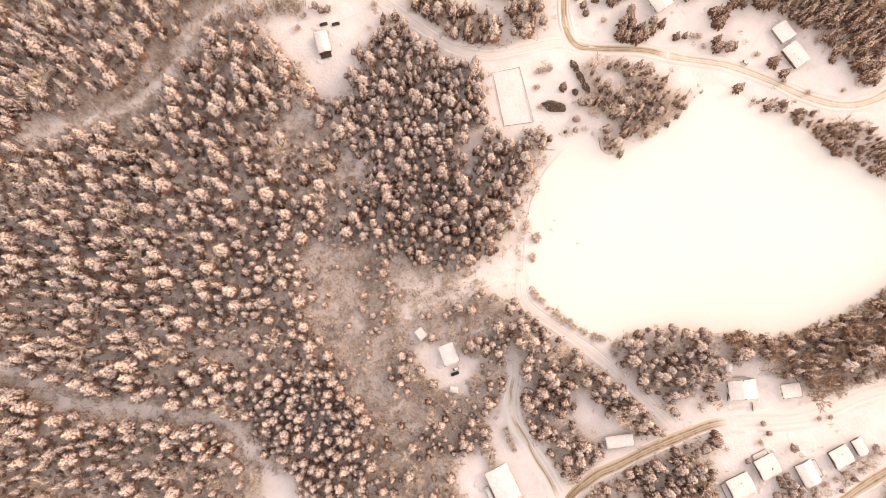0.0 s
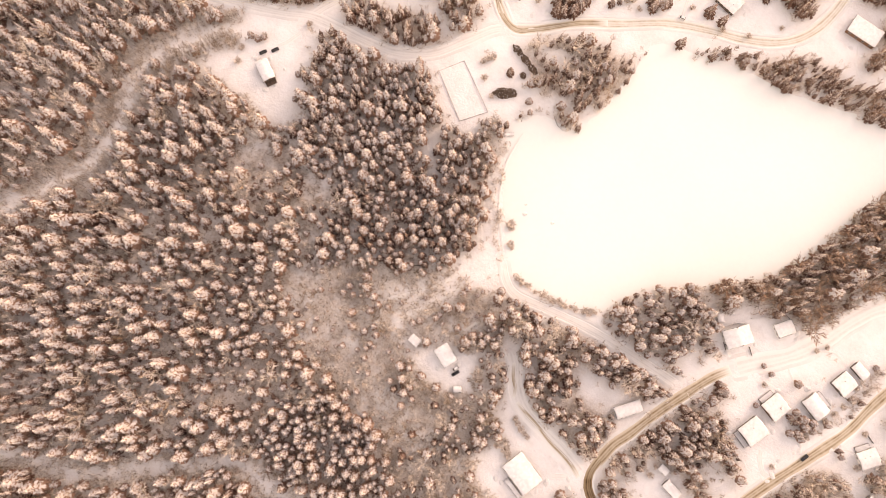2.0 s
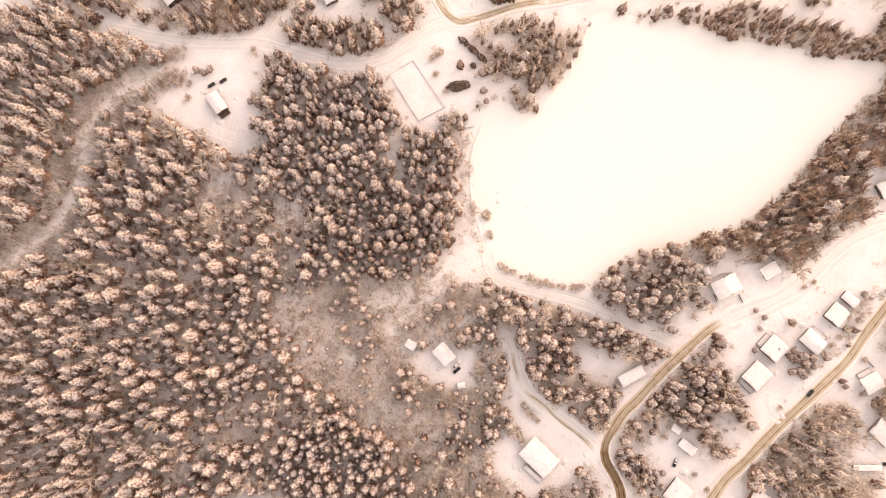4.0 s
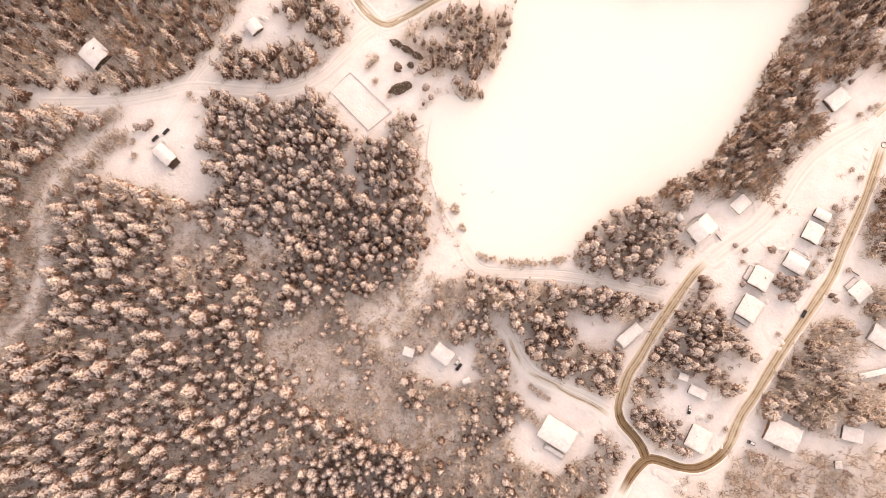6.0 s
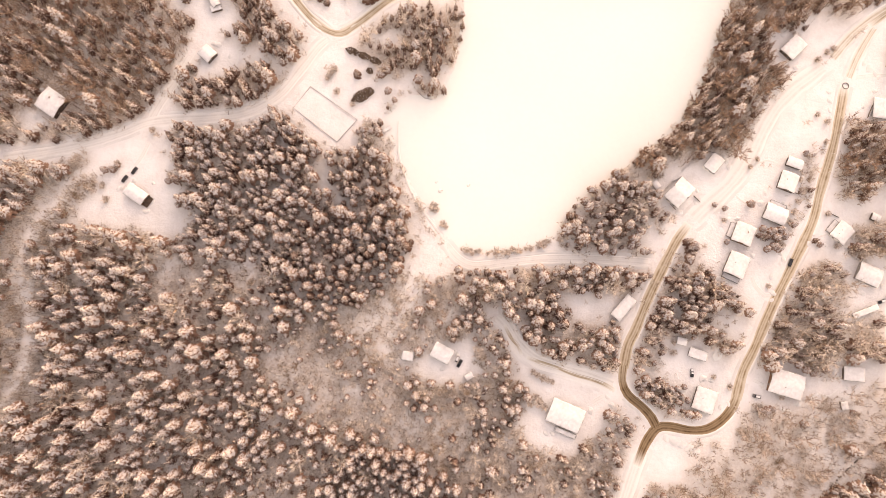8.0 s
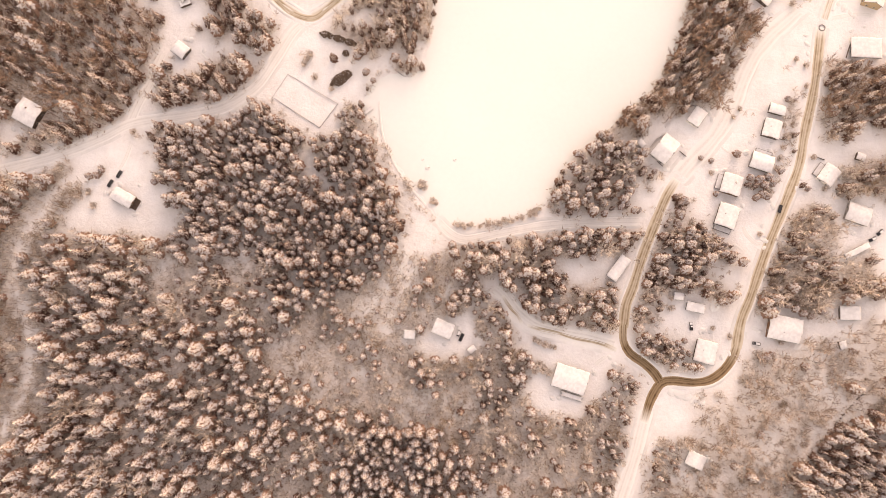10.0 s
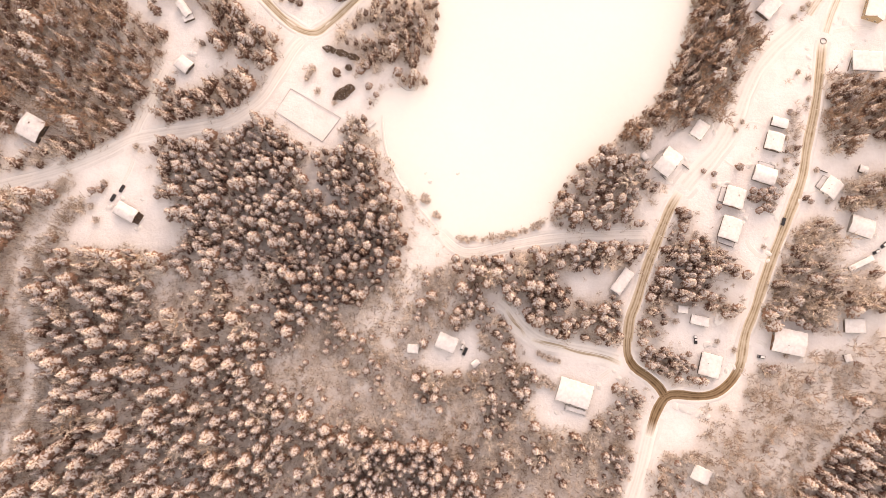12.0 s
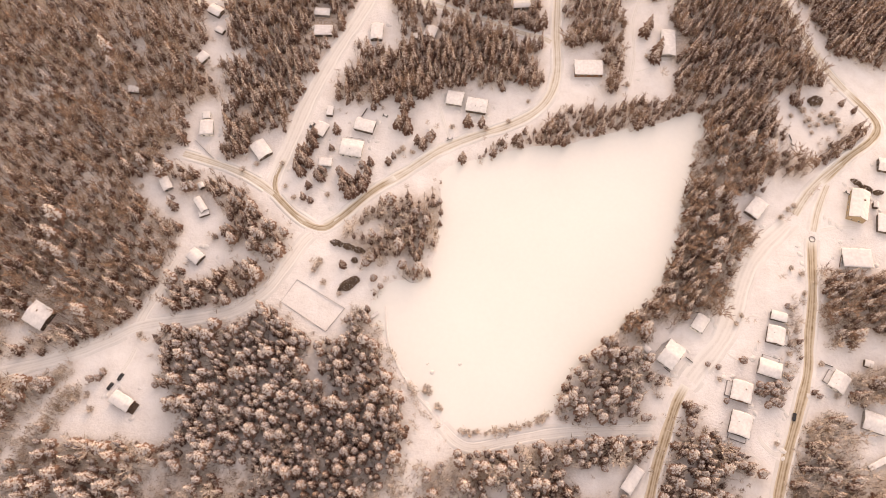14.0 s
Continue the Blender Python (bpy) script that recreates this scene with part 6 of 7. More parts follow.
    joined("spruce_wood", "dark spruce wood dusted with snow", lots["spruce"], [whole(p) for p in SPRUCES], TREE_MATS["spruce"])
    joined("spruce_hillside", "dark spruces dusted with snow beyond the lake", lots["far"], [whole(p) for p in FAR_SPRUCES], TREE_MATS["spruce"])
    joined("bare_wood", "bare frosted broadleaf wood", lots["bare"], [whole(p) for p in BARES], TREE_MATS["bare"])
    joined("evergreen_undergrowth", "low dark evergreen saplings added as shade under the closed crowns", lots["shade_sapling"], SHADE_SAPLINGS, TREE_MATS["pine"])
    joined("brown_bare_wood", "leafless brown broadleaf trees with little frost among spruces", lots["brown"], [whole(p) for p in BARES], [M_STEM, M_BROWN_TWIG, M_BROWN_TWIG])
    joined("open_bare_wood", "open wood of leafless trees with lightly frosted twigs", lots["open"], [whole(p) for p in BARES], [M_STEM, M_OPEN_TWIG, M_OPEN_TWIG])
    joined("low_twigs", "low frosted twigs and seedlings standing out of the snow", lots["tuft"], TUFTS, [M_SCRUB, M_FROST, M_FROST])
    joined("undergrowth", "leafless frosted undergrowth between the trees", lots["shrub"], SHRUBS, [M_SCRUB, M_TWIG, M_TWIG])


def frosted_bush(x, y, size, i):
    root = new("frosted_bush")
    root.matrix_world = pose(x, y, float(ground_height([x], [y])[0]), 0, 0, (x * 37 + y * 11) % 360) @ Matrix.Scale(size, 4)
    tagged(root, "rounded leafless bush with frosted brown stems", "bush", "garden bushes")
    ob = new("foliage", BUSH_MESH[i % len(BUSH_MESH)])
    ob.parent = root


BUSH_MESH = [array_mesh("foliage", *shrub(90 + i, 2.0, 40, 2.0), [M_SCRUB, M_TWIG, M_TWIG]) for i in range(4)]


def snow_heap(x, y, size):
    """A small heap of snow on the ice with a dark stake in it."""
    root = new("snow_heap")
    root.matrix_world = pose(x, y, -0.35)
    tagged(root, "small snow heap with a dark stake on the ice", "snow heap")
    bm = bmesh.new()
    rng = random.Random(int(x * 10))
    rings = []
    for k in range(4):
        r, z = size * (1 - k / 4.2), size * 0.45 * math.sin(k / 3 * 1.45)
        rings.append([bm.verts.new((r * (1 + rng.uniform(-0.2, 0.2)) * math.cos(j * 0.628), r * math.sin(j * 0.628), z - 0.04)) for j in range(10)])
    for r0, r1 in zip(rings[:-1], rings[1:]):
        for j in range(10):
            bm.faces.new((r0[j], r0[(j + 1) % 10], r1[(j + 1) % 10], r1[j]))
    bm.faces.new(rings[-1])
    part("snow_lump", bm, M_SNOW, root)
    part("stake", tube(bmesh.new(), (0, 0, -0.1), (size * 0.9, 0.2, size * 0.7), 0.12, 0.1, 6), M_BOARD, root, "dark wooden stake")


def snow_mound(x, y, a, b, tall, turn):
    """A lumpy heap of cleared snow."""
    rng = np.random.default_rng(int(abs(x * 7 + y * 3)))
    bm = bmesh.new()
    bmesh.ops.create_icosphere(bm, subdivisions=2, radius=1.0)
    f = rng.uniform(1.2, 2.6, 6)
    for v in bm.verts:
        k = 1 + 0.16 * math.sin(f[0] * v.co.x * 3 + f[1]) * math.sin(f[2] * v.co.y * 3 + f[3]) + 0.10 * math.sin(f[4] * v.co.x * 7 + v.co.y * 6 + f[5])
        v.co = Vector((v.co.x * a * k, v.co.y * b * k, v.co.z * tall * k))
    me = bpy.data.meshes.new("snow_mound")
    bm.to_mesh(me)
    bm.free()
    me.materials.append(M_SNOW)
    ob = new("snow_mound", me)
    ob.matrix_world = pose(x, y, float(ground_height([x], [y])[0]), 0, 0, turn)
    tagged(ob, "lumpy heap of cleared white snow on the ground", "snow heap", "cleared snow heaps")


def stone_ring(x, y, r):
    root = new("stone_ring")
    root.matrix_world = pose(x, y, 0.16)
    tagged(root, "dark low stone ring where the sanded road ends", "ring")
    for k in range(16):
        bm = bmesh.new()
        a0, a1 = k * math.pi / 8 + 0.03, (k + 1) * math.pi / 8 - 0.03
        v = [bm.verts.new((q * math.cos(a), q * math.sin(a), z)) for z in (-0.2, 0.3) for q, a in ((r, a0), (r, a1), (r - 0.32, a1), (r - 0.32, a0))]
        for f in ((3, 2, 1, 0), (4, 5, 6, 7), (0, 1, 5, 4), (1, 2, 6, 5), (2, 3, 7, 6), (3, 0, 4, 7)):
            bm.faces.new([v[m] for m in f])
        part("stone", bm, M_STONE, root)


def stone_wall(pts, label):
    """A tumbled row of field stones with snow on some of them."""
    rng = np.random.default_rng(17)
    P = [Vector((*c, 0)) for c in pts]
    root = new("stone_wall")
    root.matrix_world = Matrix.Translation(P[0])
    tagged(root, label, "wall")
    for a, b in zip(P[:-1], P[1:]):
        n = max(2, int((b - a).length / 0.95))
        for k in range(n):
            if rng.uniform() < 0.12:
                continue
            c = a + (b - a) * (k / n)
            r = rng.uniform(0.4, 0.75)
            bm = bmesh.new()
            bmesh.ops.create_icosphere(bm, subdivisions=1, radius=r)
            for v in bm.verts:
                v.co *= rng.uniform(0.8, 1.15)
                v.co.z *= 0.75
            ob = part("stone", bm, M_STONE if rng.uniform() < 0.8 else M_SNOW, root)
            ob.matrix_basis = pose(c.x - P[0].x + rng.uniform(-0.25, 0.25), c.y - P[0].y + rng.uniform(-0.25, 0.25), float(ground_height([c.x], [c.y])[0]) + 0.2 * r, 0, 0, rng.uniform(0, 360))


def fallen_tree(pts, r):
    """A dark fallen trunk lying on the snow with broken side branches."""
    P = [Vector((*c, 0)) for c in pts]
    root = new("fallen_tree")
    z0 = float(ground_height([P[0].x], [P[0].y])[0])
    root.matrix_world = Matrix.Translation((P[0].x, P[0].y, z0))
    tagged(root, "dark fallen trunk lying across the snow", "tree trunk")
    for k, (a, b) in enumerate(zip(P[:-1], P[1:])):
        a, b = a - P[0] + Vector((0, 0, r)), b - P[0] + Vector((0, 0, r))
        part("trunk", tube(bmesh.new(), a, b, r * (1 - 0.15 * k), r * (0.85 - 0.15 * k), 8), M_STEM, root)
        m = (a + b) / 2
        d = (b - a).normalized()
        part("branch", tube(bmesh.new(), m, m + Vector((-d.y, d.x, 0.5)) * 1.6, 0.09, 0.03, 5), M_STEM, root)


def jetty(x, y, turn, length):
    """A landing stage: planks on two beams, posts into the ice, snow on top."""
    root = new("jetty")
    root.matrix_world = pose(x, y, -0.35, 0, 0, turn)
    tagged(root, "small wooden landing stage under snow at the shore", "jetty")
    for sx in (-0.8, 0.8):
        part("beam", box(bmesh.new(), sx - 0.07, sx + 0.07, 0, length, 0.35, 0.5), M_BOARD, root)
        for k in (0.1, 0.5, 0.95):
            part("post", tube(bmesh.new(), (sx, k * length, -0.6), (sx, k * length, 1.0), 0.08, 0.08, 6), M_BOARD, root)
    n = int(length / 0.3)
    for k in range(n):
        part("plank", box(bmesh.new(), -1.0, 1.0, k * 0.3 + 0.01, k * 0.3 + 0.28, 0.5, 0.55), M_BOARD, root)
    part("snow_cover", soften(box(bmesh.new(), -0.92, 0.92, 0.05, length - 0.05, 0.552, 0.72), 0.06), M_ROOFSNOW, root, "snow lying on the planks")


single_tree("pine", 0, 153.5, 92.0, float(ground_height([153.5], [92.0])[0]) - 0.1, 1.1, 5.2, 1.35, "garden trees")
single_tree("pine", 1, 167.6, 95.4, float(ground_height([167.6], [95.4])[0]) - 0.1, 4.1, 7.8, 1.35, "garden trees")
single_tree("pine", 2, 197.9, 127.0, float(ground_height([197.9], [127.0])[0]) - 0.1, 2.2, 3.9, 1.35, "garden trees")
single_tree("bare", 4, 202.9, 117.8, float(ground_height([202.9], [117.8])[0]) - 0.1, 5.7, 4.8, 1.25, "garden trees")
single_tree("pine", 4, 174.3, 82.3, float(ground_height([174.3], [82.3])[0]) - 0.1, 5.4, 7.8, 1.35, "garden trees")
single_tree("pine", 0, 179.3, 80.9, float(ground_height([179.3], [80.9])[0]) - 0.1, 2.8, 9.1, 1.35, "garden trees")
single_tree("pine", 1, 184.6, 82.2, float(ground_height([184.6], [82.2])[0]) - 0.1, 4.0, 7.8, 1.35, "garden trees")
single_tree("pine", 2, 180.8, 72.8, float(ground_height([180.8], [72.8])[0]) - 0.1, 1.0, 9.1, 1.35, "garden trees")
single_tree("pine", 3, 135.1, 68.0, float(ground_height([135.1], [68.0])[0]) - 0.1, 5.6, 7.8, 1.35, "garden trees")
single_tree("pine", 4, 133.5, 63.0, float(ground_height([133.5], [63.0])[0]) - 0.1, 5.5, 7.8, 1.35, "garden trees")
single_tree("pine", 0, 132.8, 55.6, float(ground_height([132.8], [55.6])[0]) - 0.1, 2.9, 7.8, 1.35, "garden trees")
single_tree("spruce", 3, 143.2, 51.3, float(ground_height([143.2], [51.3])[0]) - 0.1, 3.4, 10.4, 1.35, "garden trees")
single_tree("spruce", 0, 147.2, 52.6, float(ground_height([147.2], [52.6])[0]) - 0.1, 1.8, 9.1, 1.35, "garden trees")
single_tree("pine", 3, 130.9, -9.5, float(ground_height([130.9], [-9.5])[0]) - 0.1, 2.1, 6.5, 1.35, "garden trees")
single_tree("pine", 4, 134.6, -8.3, float(ground_height([134.6], [-8.3])[0]) - 0.1, 0.4, 6.5, 1.35, "garden trees")
single_tree("pine", 0, 179.0, -17.0, float(ground_height([179.0], [-17.0])[0]) - 0.1, 5.5, 7.8, 1.35, "garden trees")
single_tree("pine", 1, 182.3, -16.1, float(ground_height([182.3], [-16.1])[0]) - 0.1, 3.4, 6.5, 1.35, "garden trees")
single_tree("pine", 2, -194.7, 83.7, float(ground_height([-194.7], [83.7])[0]) - 0.1, 1.4, 7.8, 1.35, "garden trees")
single_tree("pine", 3, -190.3, 84.2, float(ground_height([-190.3], [84.2])[0]) - 0.1, 3.2, 7.8, 1.35, "garden trees")
single_tree("pine", 4, -188.1, 86.8, float(ground_height([-188.1], [86.8])[0]) - 0.1, 1.0, 6.5, 1.35, "garden trees")
single_tree("bare", 3, -200.1, 72.6, float(ground_height([-200.1], [72.6])[0]) - 0.1, 0.0, 7.2, 1.25, "garden trees")
single_tree("pine", 1, -158.6, 80.4, float(ground_height([-158.6], [80.4])[0]) - 0.1, 1.4, 6.5, 1.35, "garden trees")
single_tree("bare", 3, -198.6, 70.8, float(ground_height([-198.6], [70.8])[0]) - 0.1, 4.1, 6.0, 1.25, "garden trees")
single_tree("bare", 4, 173.0, 118.5, float(ground_height([173.0], [118.5])[0]) - 0.1, 4.0, 3.6, 1.25, "garden trees")
single_tree("bare", 3, 177.5, 106.0, float(ground_height([177.5], [106.0])[0]) - 0.1, 4.5, 3.6, 1.25, "garden trees")
single_tree("pine", 0, 155.2, 73.3, float(ground_height([155.2], [73.3])[0]) - 0.1, 2.6, 5.2, 1.35, "garden trees")
single_tree("pine", 1, 147.6, 93.6, float(ground_height([147.6], [93.6])[0]) - 0.1, 1.2, 5.2, 1.35, "garden trees")
single_tree("spruce", 0, -28.5, 247.0, float(ground_height([-28.5], [247.0])[0]) - 0.1, 0.1, 14.4, 1.35, "garden trees")
single_tree("spruce", 1, -16.5, 235.2, float(ground_height([-16.5], [235.2])[0]) - 0.1, 4.6, 11.2, 1.35, "garden trees")
single_tree("pine", 2, -9.5, 236.1, float(ground_height([-9.5], [236.1])[0]) - 0.1, 4.5, 11.2, 1.35, "garden trees")
single_tree("spruce", 3, -31.5, 224.3, float(ground_height([-31.5], [224.3])[0]) - 0.1, 2.7, 8.0, 1.35, "garden trees")
single_tree("bare", 3, -25.7, 230.0, float(ground_height([-25.7], [230.0])[0]) - 0.1, 2.9, 4.8, 1.25, "garden trees")
single_tree("bare", 4, -24.9, 223.4, float(ground_height([-24.9], [223.4])[0]) - 0.1, 2.5, 3.6, 1.25, "garden trees")
single_tree("spruce", 2, -34.5, 219.9, float(ground_height([-34.5], [219.9])[0]) - 0.1, 6.2, 9.6, 1.35, "garden trees")
single_tree("spruce", 3, -45.6, 219.5, float(ground_height([-45.6], [219.5])[0]) - 0.1, 2.0, 11.2, 1.35, "garden trees")
single_tree("spruce", 0, -45.6, 260.1, float(ground_height([-45.6], [260.1])[0]) - 0.1, 2.8, 8.0, 1.35, "garden trees")
single_tree("spruce", 1, -22.0, 263.4, float(ground_height([-22.0], [263.4])[0]) - 0.1, 6.2, 14.4, 1.35, "garden trees")
single_tree("spruce", 2, -16.2, 277.2, float(ground_height([-16.2], [277.2])[0]) - 0.1, 6.3, 12.8, 1.35, "garden trees")
single_tree("spruce", 3, -29.0, 266.3, float(ground_height([-29.0], [266.3])[0]) - 0.1, 4.4, 14.4, 1.35, "garden trees")
single_tree("bare", 3, -10.7, 247.7, float(ground_height([-10.7], [247.7])[0]) - 0.1, 3.4, 4.8, 1.25, "garden trees")
single_tree("bare", 4, -4.6, 244.8, float(ground_height([-4.6], [244.8])[0]) - 0.1, 3.8, 4.8, 1.25, "garden trees")
single_tree("spruce", 2, 15.0, 248.5, float(ground_height([15.0], [248.5])[0]) - 0.1, 3.3, 14.4, 1.35, "garden trees")
single_tree("spruce", 3, 24.0, 247.7, float(ground_height([24.0], [247.7])[0]) - 0.1, 5.5, 12.8, 1.35, "garden trees")
single_tree("spruce", 0, 38.0, 274.6, float(ground_height([38.0], [274.6])[0]) - 0.1, 3.5, 8.0, 1.35, "garden trees")
single_tree("spruce", 1, 11.7, 222.5, float(ground_height([11.7], [222.5])[0]) - 0.1, 5.3, 12.8, 1.35, "garden trees")
single_tree("spruce", 2, 31.1, 226.2, float(ground_height([31.1], [226.2])[0]) - 0.1, 0.2, 9.6, 1.35, "garden trees")
single_tree("bare", 4, 22.7, 220.1, float(ground_height([22.7], [220.1])[0]) - 0.1, 2.0, 3.6, 1.25, "garden trees")
single_tree("spruce", 0, 36.6, 234.3, float(ground_height([36.6], [234.3])[0]) - 0.1, 4.6, 8.0, 1.35, "garden trees")
single_tree("spruce", 1, 45.0, 235.5, float(ground_height([45.0], [235.5])[0]) - 0.1, 4.3, 11.2, 1.35, "garden trees")
single_tree("spruce", 2, -76.4, 214.2, float(ground_height([-76.4], [214.2])[0]) - 0.1, 2.2, 9.6, 1.35, "garden trees")
single_tree("spruce", 3, -87.3, 221.2, float(ground_height([-87.3], [221.2])[0]) - 0.1, 1.8, 16.0, 1.35, "garden trees")
single_tree("spruce", 0, -83.8, 218.5, float(ground_height([-83.8], [218.5])[0]) - 0.1, 5.4, 12.8, 1.35, "garden trees")
single_tree("spruce", 1, -81.7, 232.5, float(ground_height([-81.7], [232.5])[0]) - 0.1, 2.0, 12.8, 1.35, "garden trees")
single_tree("spruce", 2, -89.8, 227.6, float(ground_height([-89.8], [227.6])[0]) - 0.1, 3.0, 12.8, 1.35, "garden trees")
single_tree("spruce", 3, -67.8, 242.3, float(ground_height([-67.8], [242.3])[0]) - 0.1, 1.3, 12.8, 1.35, "garden trees")
single_tree("spruce", 0, -62.6, 210.3, float(ground_height([-62.6], [210.3])[0]) - 0.1, 2.6, 9.6, 1.35, "garden trees")
single_tree("spruce", 1, 49.5, 329.0, float(ground_height([49.5], [329.0])[0]) - 0.1, 4.7, 14.4, 1.35, "garden trees")
single_tree("spruce", 2, 57.0, 325.4, float(ground_height([57.0], [325.4])[0]) - 0.1, 3.0, 12.8, 1.35, "garden trees")
single_tree("spruce", 3, 66.6, 325.5, float(ground_height([66.6], [325.5])[0]) - 0.1, 5.2, 17.6, 1.35, "garden trees")
single_tree("spruce", 0, 61.1, 323.5, float(ground_height([61.1], [323.5])[0]) - 0.1, 2.4, 12.8, 1.35, "garden trees")
single_tree("spruce", 1, 134.7, 319.3, float(ground_height([134.7], [319.3])[0]) - 0.1, 5.8, 17.6, 1.35, "garden trees")
single_tree("spruce", 2, 138.3, 325.2, float(ground_height([138.3], [325.2])[0]) - 0.1, 0.8, 14.4, 1.35, "garden trees")
single_tree("spruce", 3, 141.1, 303.3, float(ground_height([141.1], [303.3])[0]) - 0.1, 5.4, 19.2, 1.35, "garden trees")
single_tree("spruce", 0, 139.1, 298.1, float(ground_height([139.1], [298.1])[0]) - 0.1, 3.2, 16.0, 1.35, "garden trees")
single_tree("bare", 4, 143.3, 285.9, float(ground_height([143.3], [285.9])[0]) - 0.1, 1.9, 7.2, 1.25, "garden trees")
single_tree("spruce", 2, 225.7, 265.5, float(ground_height([225.7], [265.5])[0]) - 0.1, 2.6, 11.2, 1.35, "garden trees")
single_tree("bare", 4, 251.7, 272.3, float(ground_height([251.7], [272.3])[0]) - 0.1, 6.0, 6.0, 1.25, "garden trees")
single_tree("bare", 3, 230.6, 254.2, float(ground_height([230.6], [254.2])[0]) - 0.1, 1.4, 3.6, 1.25, "garden trees")
single_tree("bare", 4, 243.7, 254.3, float(ground_height([243.7], [254.3])[0]) - 0.1, 2.2, 3.6, 1.25, "garden trees")
single_tree("bare", 3, 249.0, 255.6, float(ground_height([249.0], [255.6])[0]) - 0.1, 3.0, 3.6, 1.25, "garden trees")
single_tree("bare", 4, 206.9, 181.3, float(ground_height([206.9], [181.3])[0]) - 0.1, 6.1, 3.6, 1.25, "garden trees")
single_tree("bare", 3, 210.7, 185.4, float(ground_height([210.7], [185.4])[0]) - 0.1, 1.6, 3.6, 1.25, "garden trees")
single_tree("bare", 4, 227.5, 201.9, float(ground_height([227.5], [201.9])[0]) - 0.1, 5.9, 4.8, 1.25, "garden trees")
single_tree("bare", 3, 223.4, 198.5, float(ground_height([223.4], [198.5])[0]) - 0.1, 1.4, 4.8, 1.25, "garden trees")
single_tree("bare", 4, 197.0, 144.6, float(ground_height([197.0], [144.6])[0]) - 0.1, 5.7, 4.8, 1.25, "garden trees")
single_tree("pine", 3, 198.1, 128.1, float(ground_height([198.1], [128.1])[0]) - 0.1, 5.8, 4.8, 1.35, "garden trees")
single_tree("bare", 4, 202.5, 118.3, float(ground_height([202.5], [118.3])[0]) - 0.1, 4.5, 4.8, 1.25, "garden trees")
single_tree("bare", 3, 177.4, 118.4, float(ground_height([177.4], [118.4])[0]) - 0.1, 4.2, 3.6, 1.25, "garden trees")
single_tree("spruce", 3, -59.2, 151.4, float(ground_height([-59.2], [151.4])[0]) - 0.1, 3.6, 11.2, 1.35, "garden trees")
single_tree("bare", 3, -77.3, 153.5, float(ground_height([-77.3], [153.5])[0]) - 0.1, 0.1, 4.8, 1.25, "garden trees")
single_tree("bare", 4, -74.0, 153.9, float(ground_height([-74.0], [153.9])[0]) - 0.1, 6.3, 4.8, 1.25, "garden trees")
single_tree("spruce", 2, -83.0, 203.6, float(ground_height([-83.0], [203.6])[0]) - 0.1, 1.5, 9.6, 1.35, "garden trees")
single_tree("spruce", 3, -85.8, 195.9, float(ground_height([-85.8], [195.9])[0]) - 0.1, 1.7, 9.6, 1.35, "garden trees")
single_tree("spruce", 0, -81.3, 193.6, float(ground_height([-81.3], [193.6])[0]) - 0.1, 5.5, 8.0, 1.35, "garden trees")
single_tree("pine", 2, -64.6, 213.4, float(ground_height([-64.6], [213.4])[0]) - 0.1, 3.5, 9.6, 1.35, "garden trees")
single_tree("spruce", 2, -57.0, 205.7, float(ground_height([-57.0], [205.7])[0]) - 0.1, 4.5, 12.8, 1.35, "garden trees")
single_tree("spruce", 3, -52.3, 208.8, float(ground_height([-52.3], [208.8])[0]) - 0.1, 0.3, 12.8, 1.35, "garden trees")
single_tree("spruce", 0, -59.6, 201.4, float(ground_height([-59.6], [201.4])[0]) - 0.1, 4.5, 11.2, 1.35, "garden trees")
single_tree("spruce", 1, -70.5, 229.7, float(ground_height([-70.5], [229.7])[0]) - 0.1, 3.7, 8.0, 1.35, "garden trees")
single_tree("pine", 2, -50.8, 217.4, float(ground_height([-50.8], [217.4])[0]) - 0.1, 3.5, 9.6, 1.35, "garden trees")
single_tree("spruce", 3, -91.3, 216.5, float(ground_height([-91.3], [216.5])[0]) - 0.1, 0.9, 12.8, 1.35, "garden trees")
single_tree("spruce", 0, -88.6, 212.6, float(ground_height([-88.6], [212.6])[0]) - 0.1, 3.4, 12.8, 1.35, "garden trees")
single_tree("spruce", 1, -89.9, 222.0, float(ground_height([-89.9], [222.0])[0]) - 0.1, 2.0, 14.4, 1.35, "garden trees")
single_tree("spruce", 2, -86.1, 227.2, float(ground_height([-86.1], [227.2])[0]) - 0.1, 4.0, 14.4, 1.35, "garden trees")
single_tree("spruce", 3, -84.0, 236.1, float(ground_height([-84.0], [236.1])[0]) - 0.1, 0.3, 14.4, 1.35, "garden trees")
single_tree("spruce", 0, -81.5, 239.8, float(ground_height([-81.5], [239.8])[0]) - 0.1, 4.3, 12.8, 1.35, "garden trees")
single_tree("spruce", 1, -61.6, 203.8, float(ground_height([-61.6], [203.8])[0]) - 0.1, 4.7, 14.4, 1.35, "garden trees")
single_tree("spruce", 2, -57.8, 196.9, float(ground_height([-57.8], [196.9])[0]) - 0.1, 4.8, 14.4, 1.35, "garden trees")
single_tree("spruce", 3, -54.5, 198.8, float(ground_height([-54.5], [198.8])[0]) - 0.1, 0.7, 14.4, 1.35, "garden trees")
single_tree("spruce", 0, -49.9, 202.7, float(ground_height([-49.9], [202.7])[0]) - 0.1, 0.8, 14.4, 1.35, "garden trees")
single_tree("spruce", 1, -48.1, 206.9, float(ground_height([-48.1], [206.9])[0]) - 0.1, 1.4, 12.8, 1.35, "garden trees")
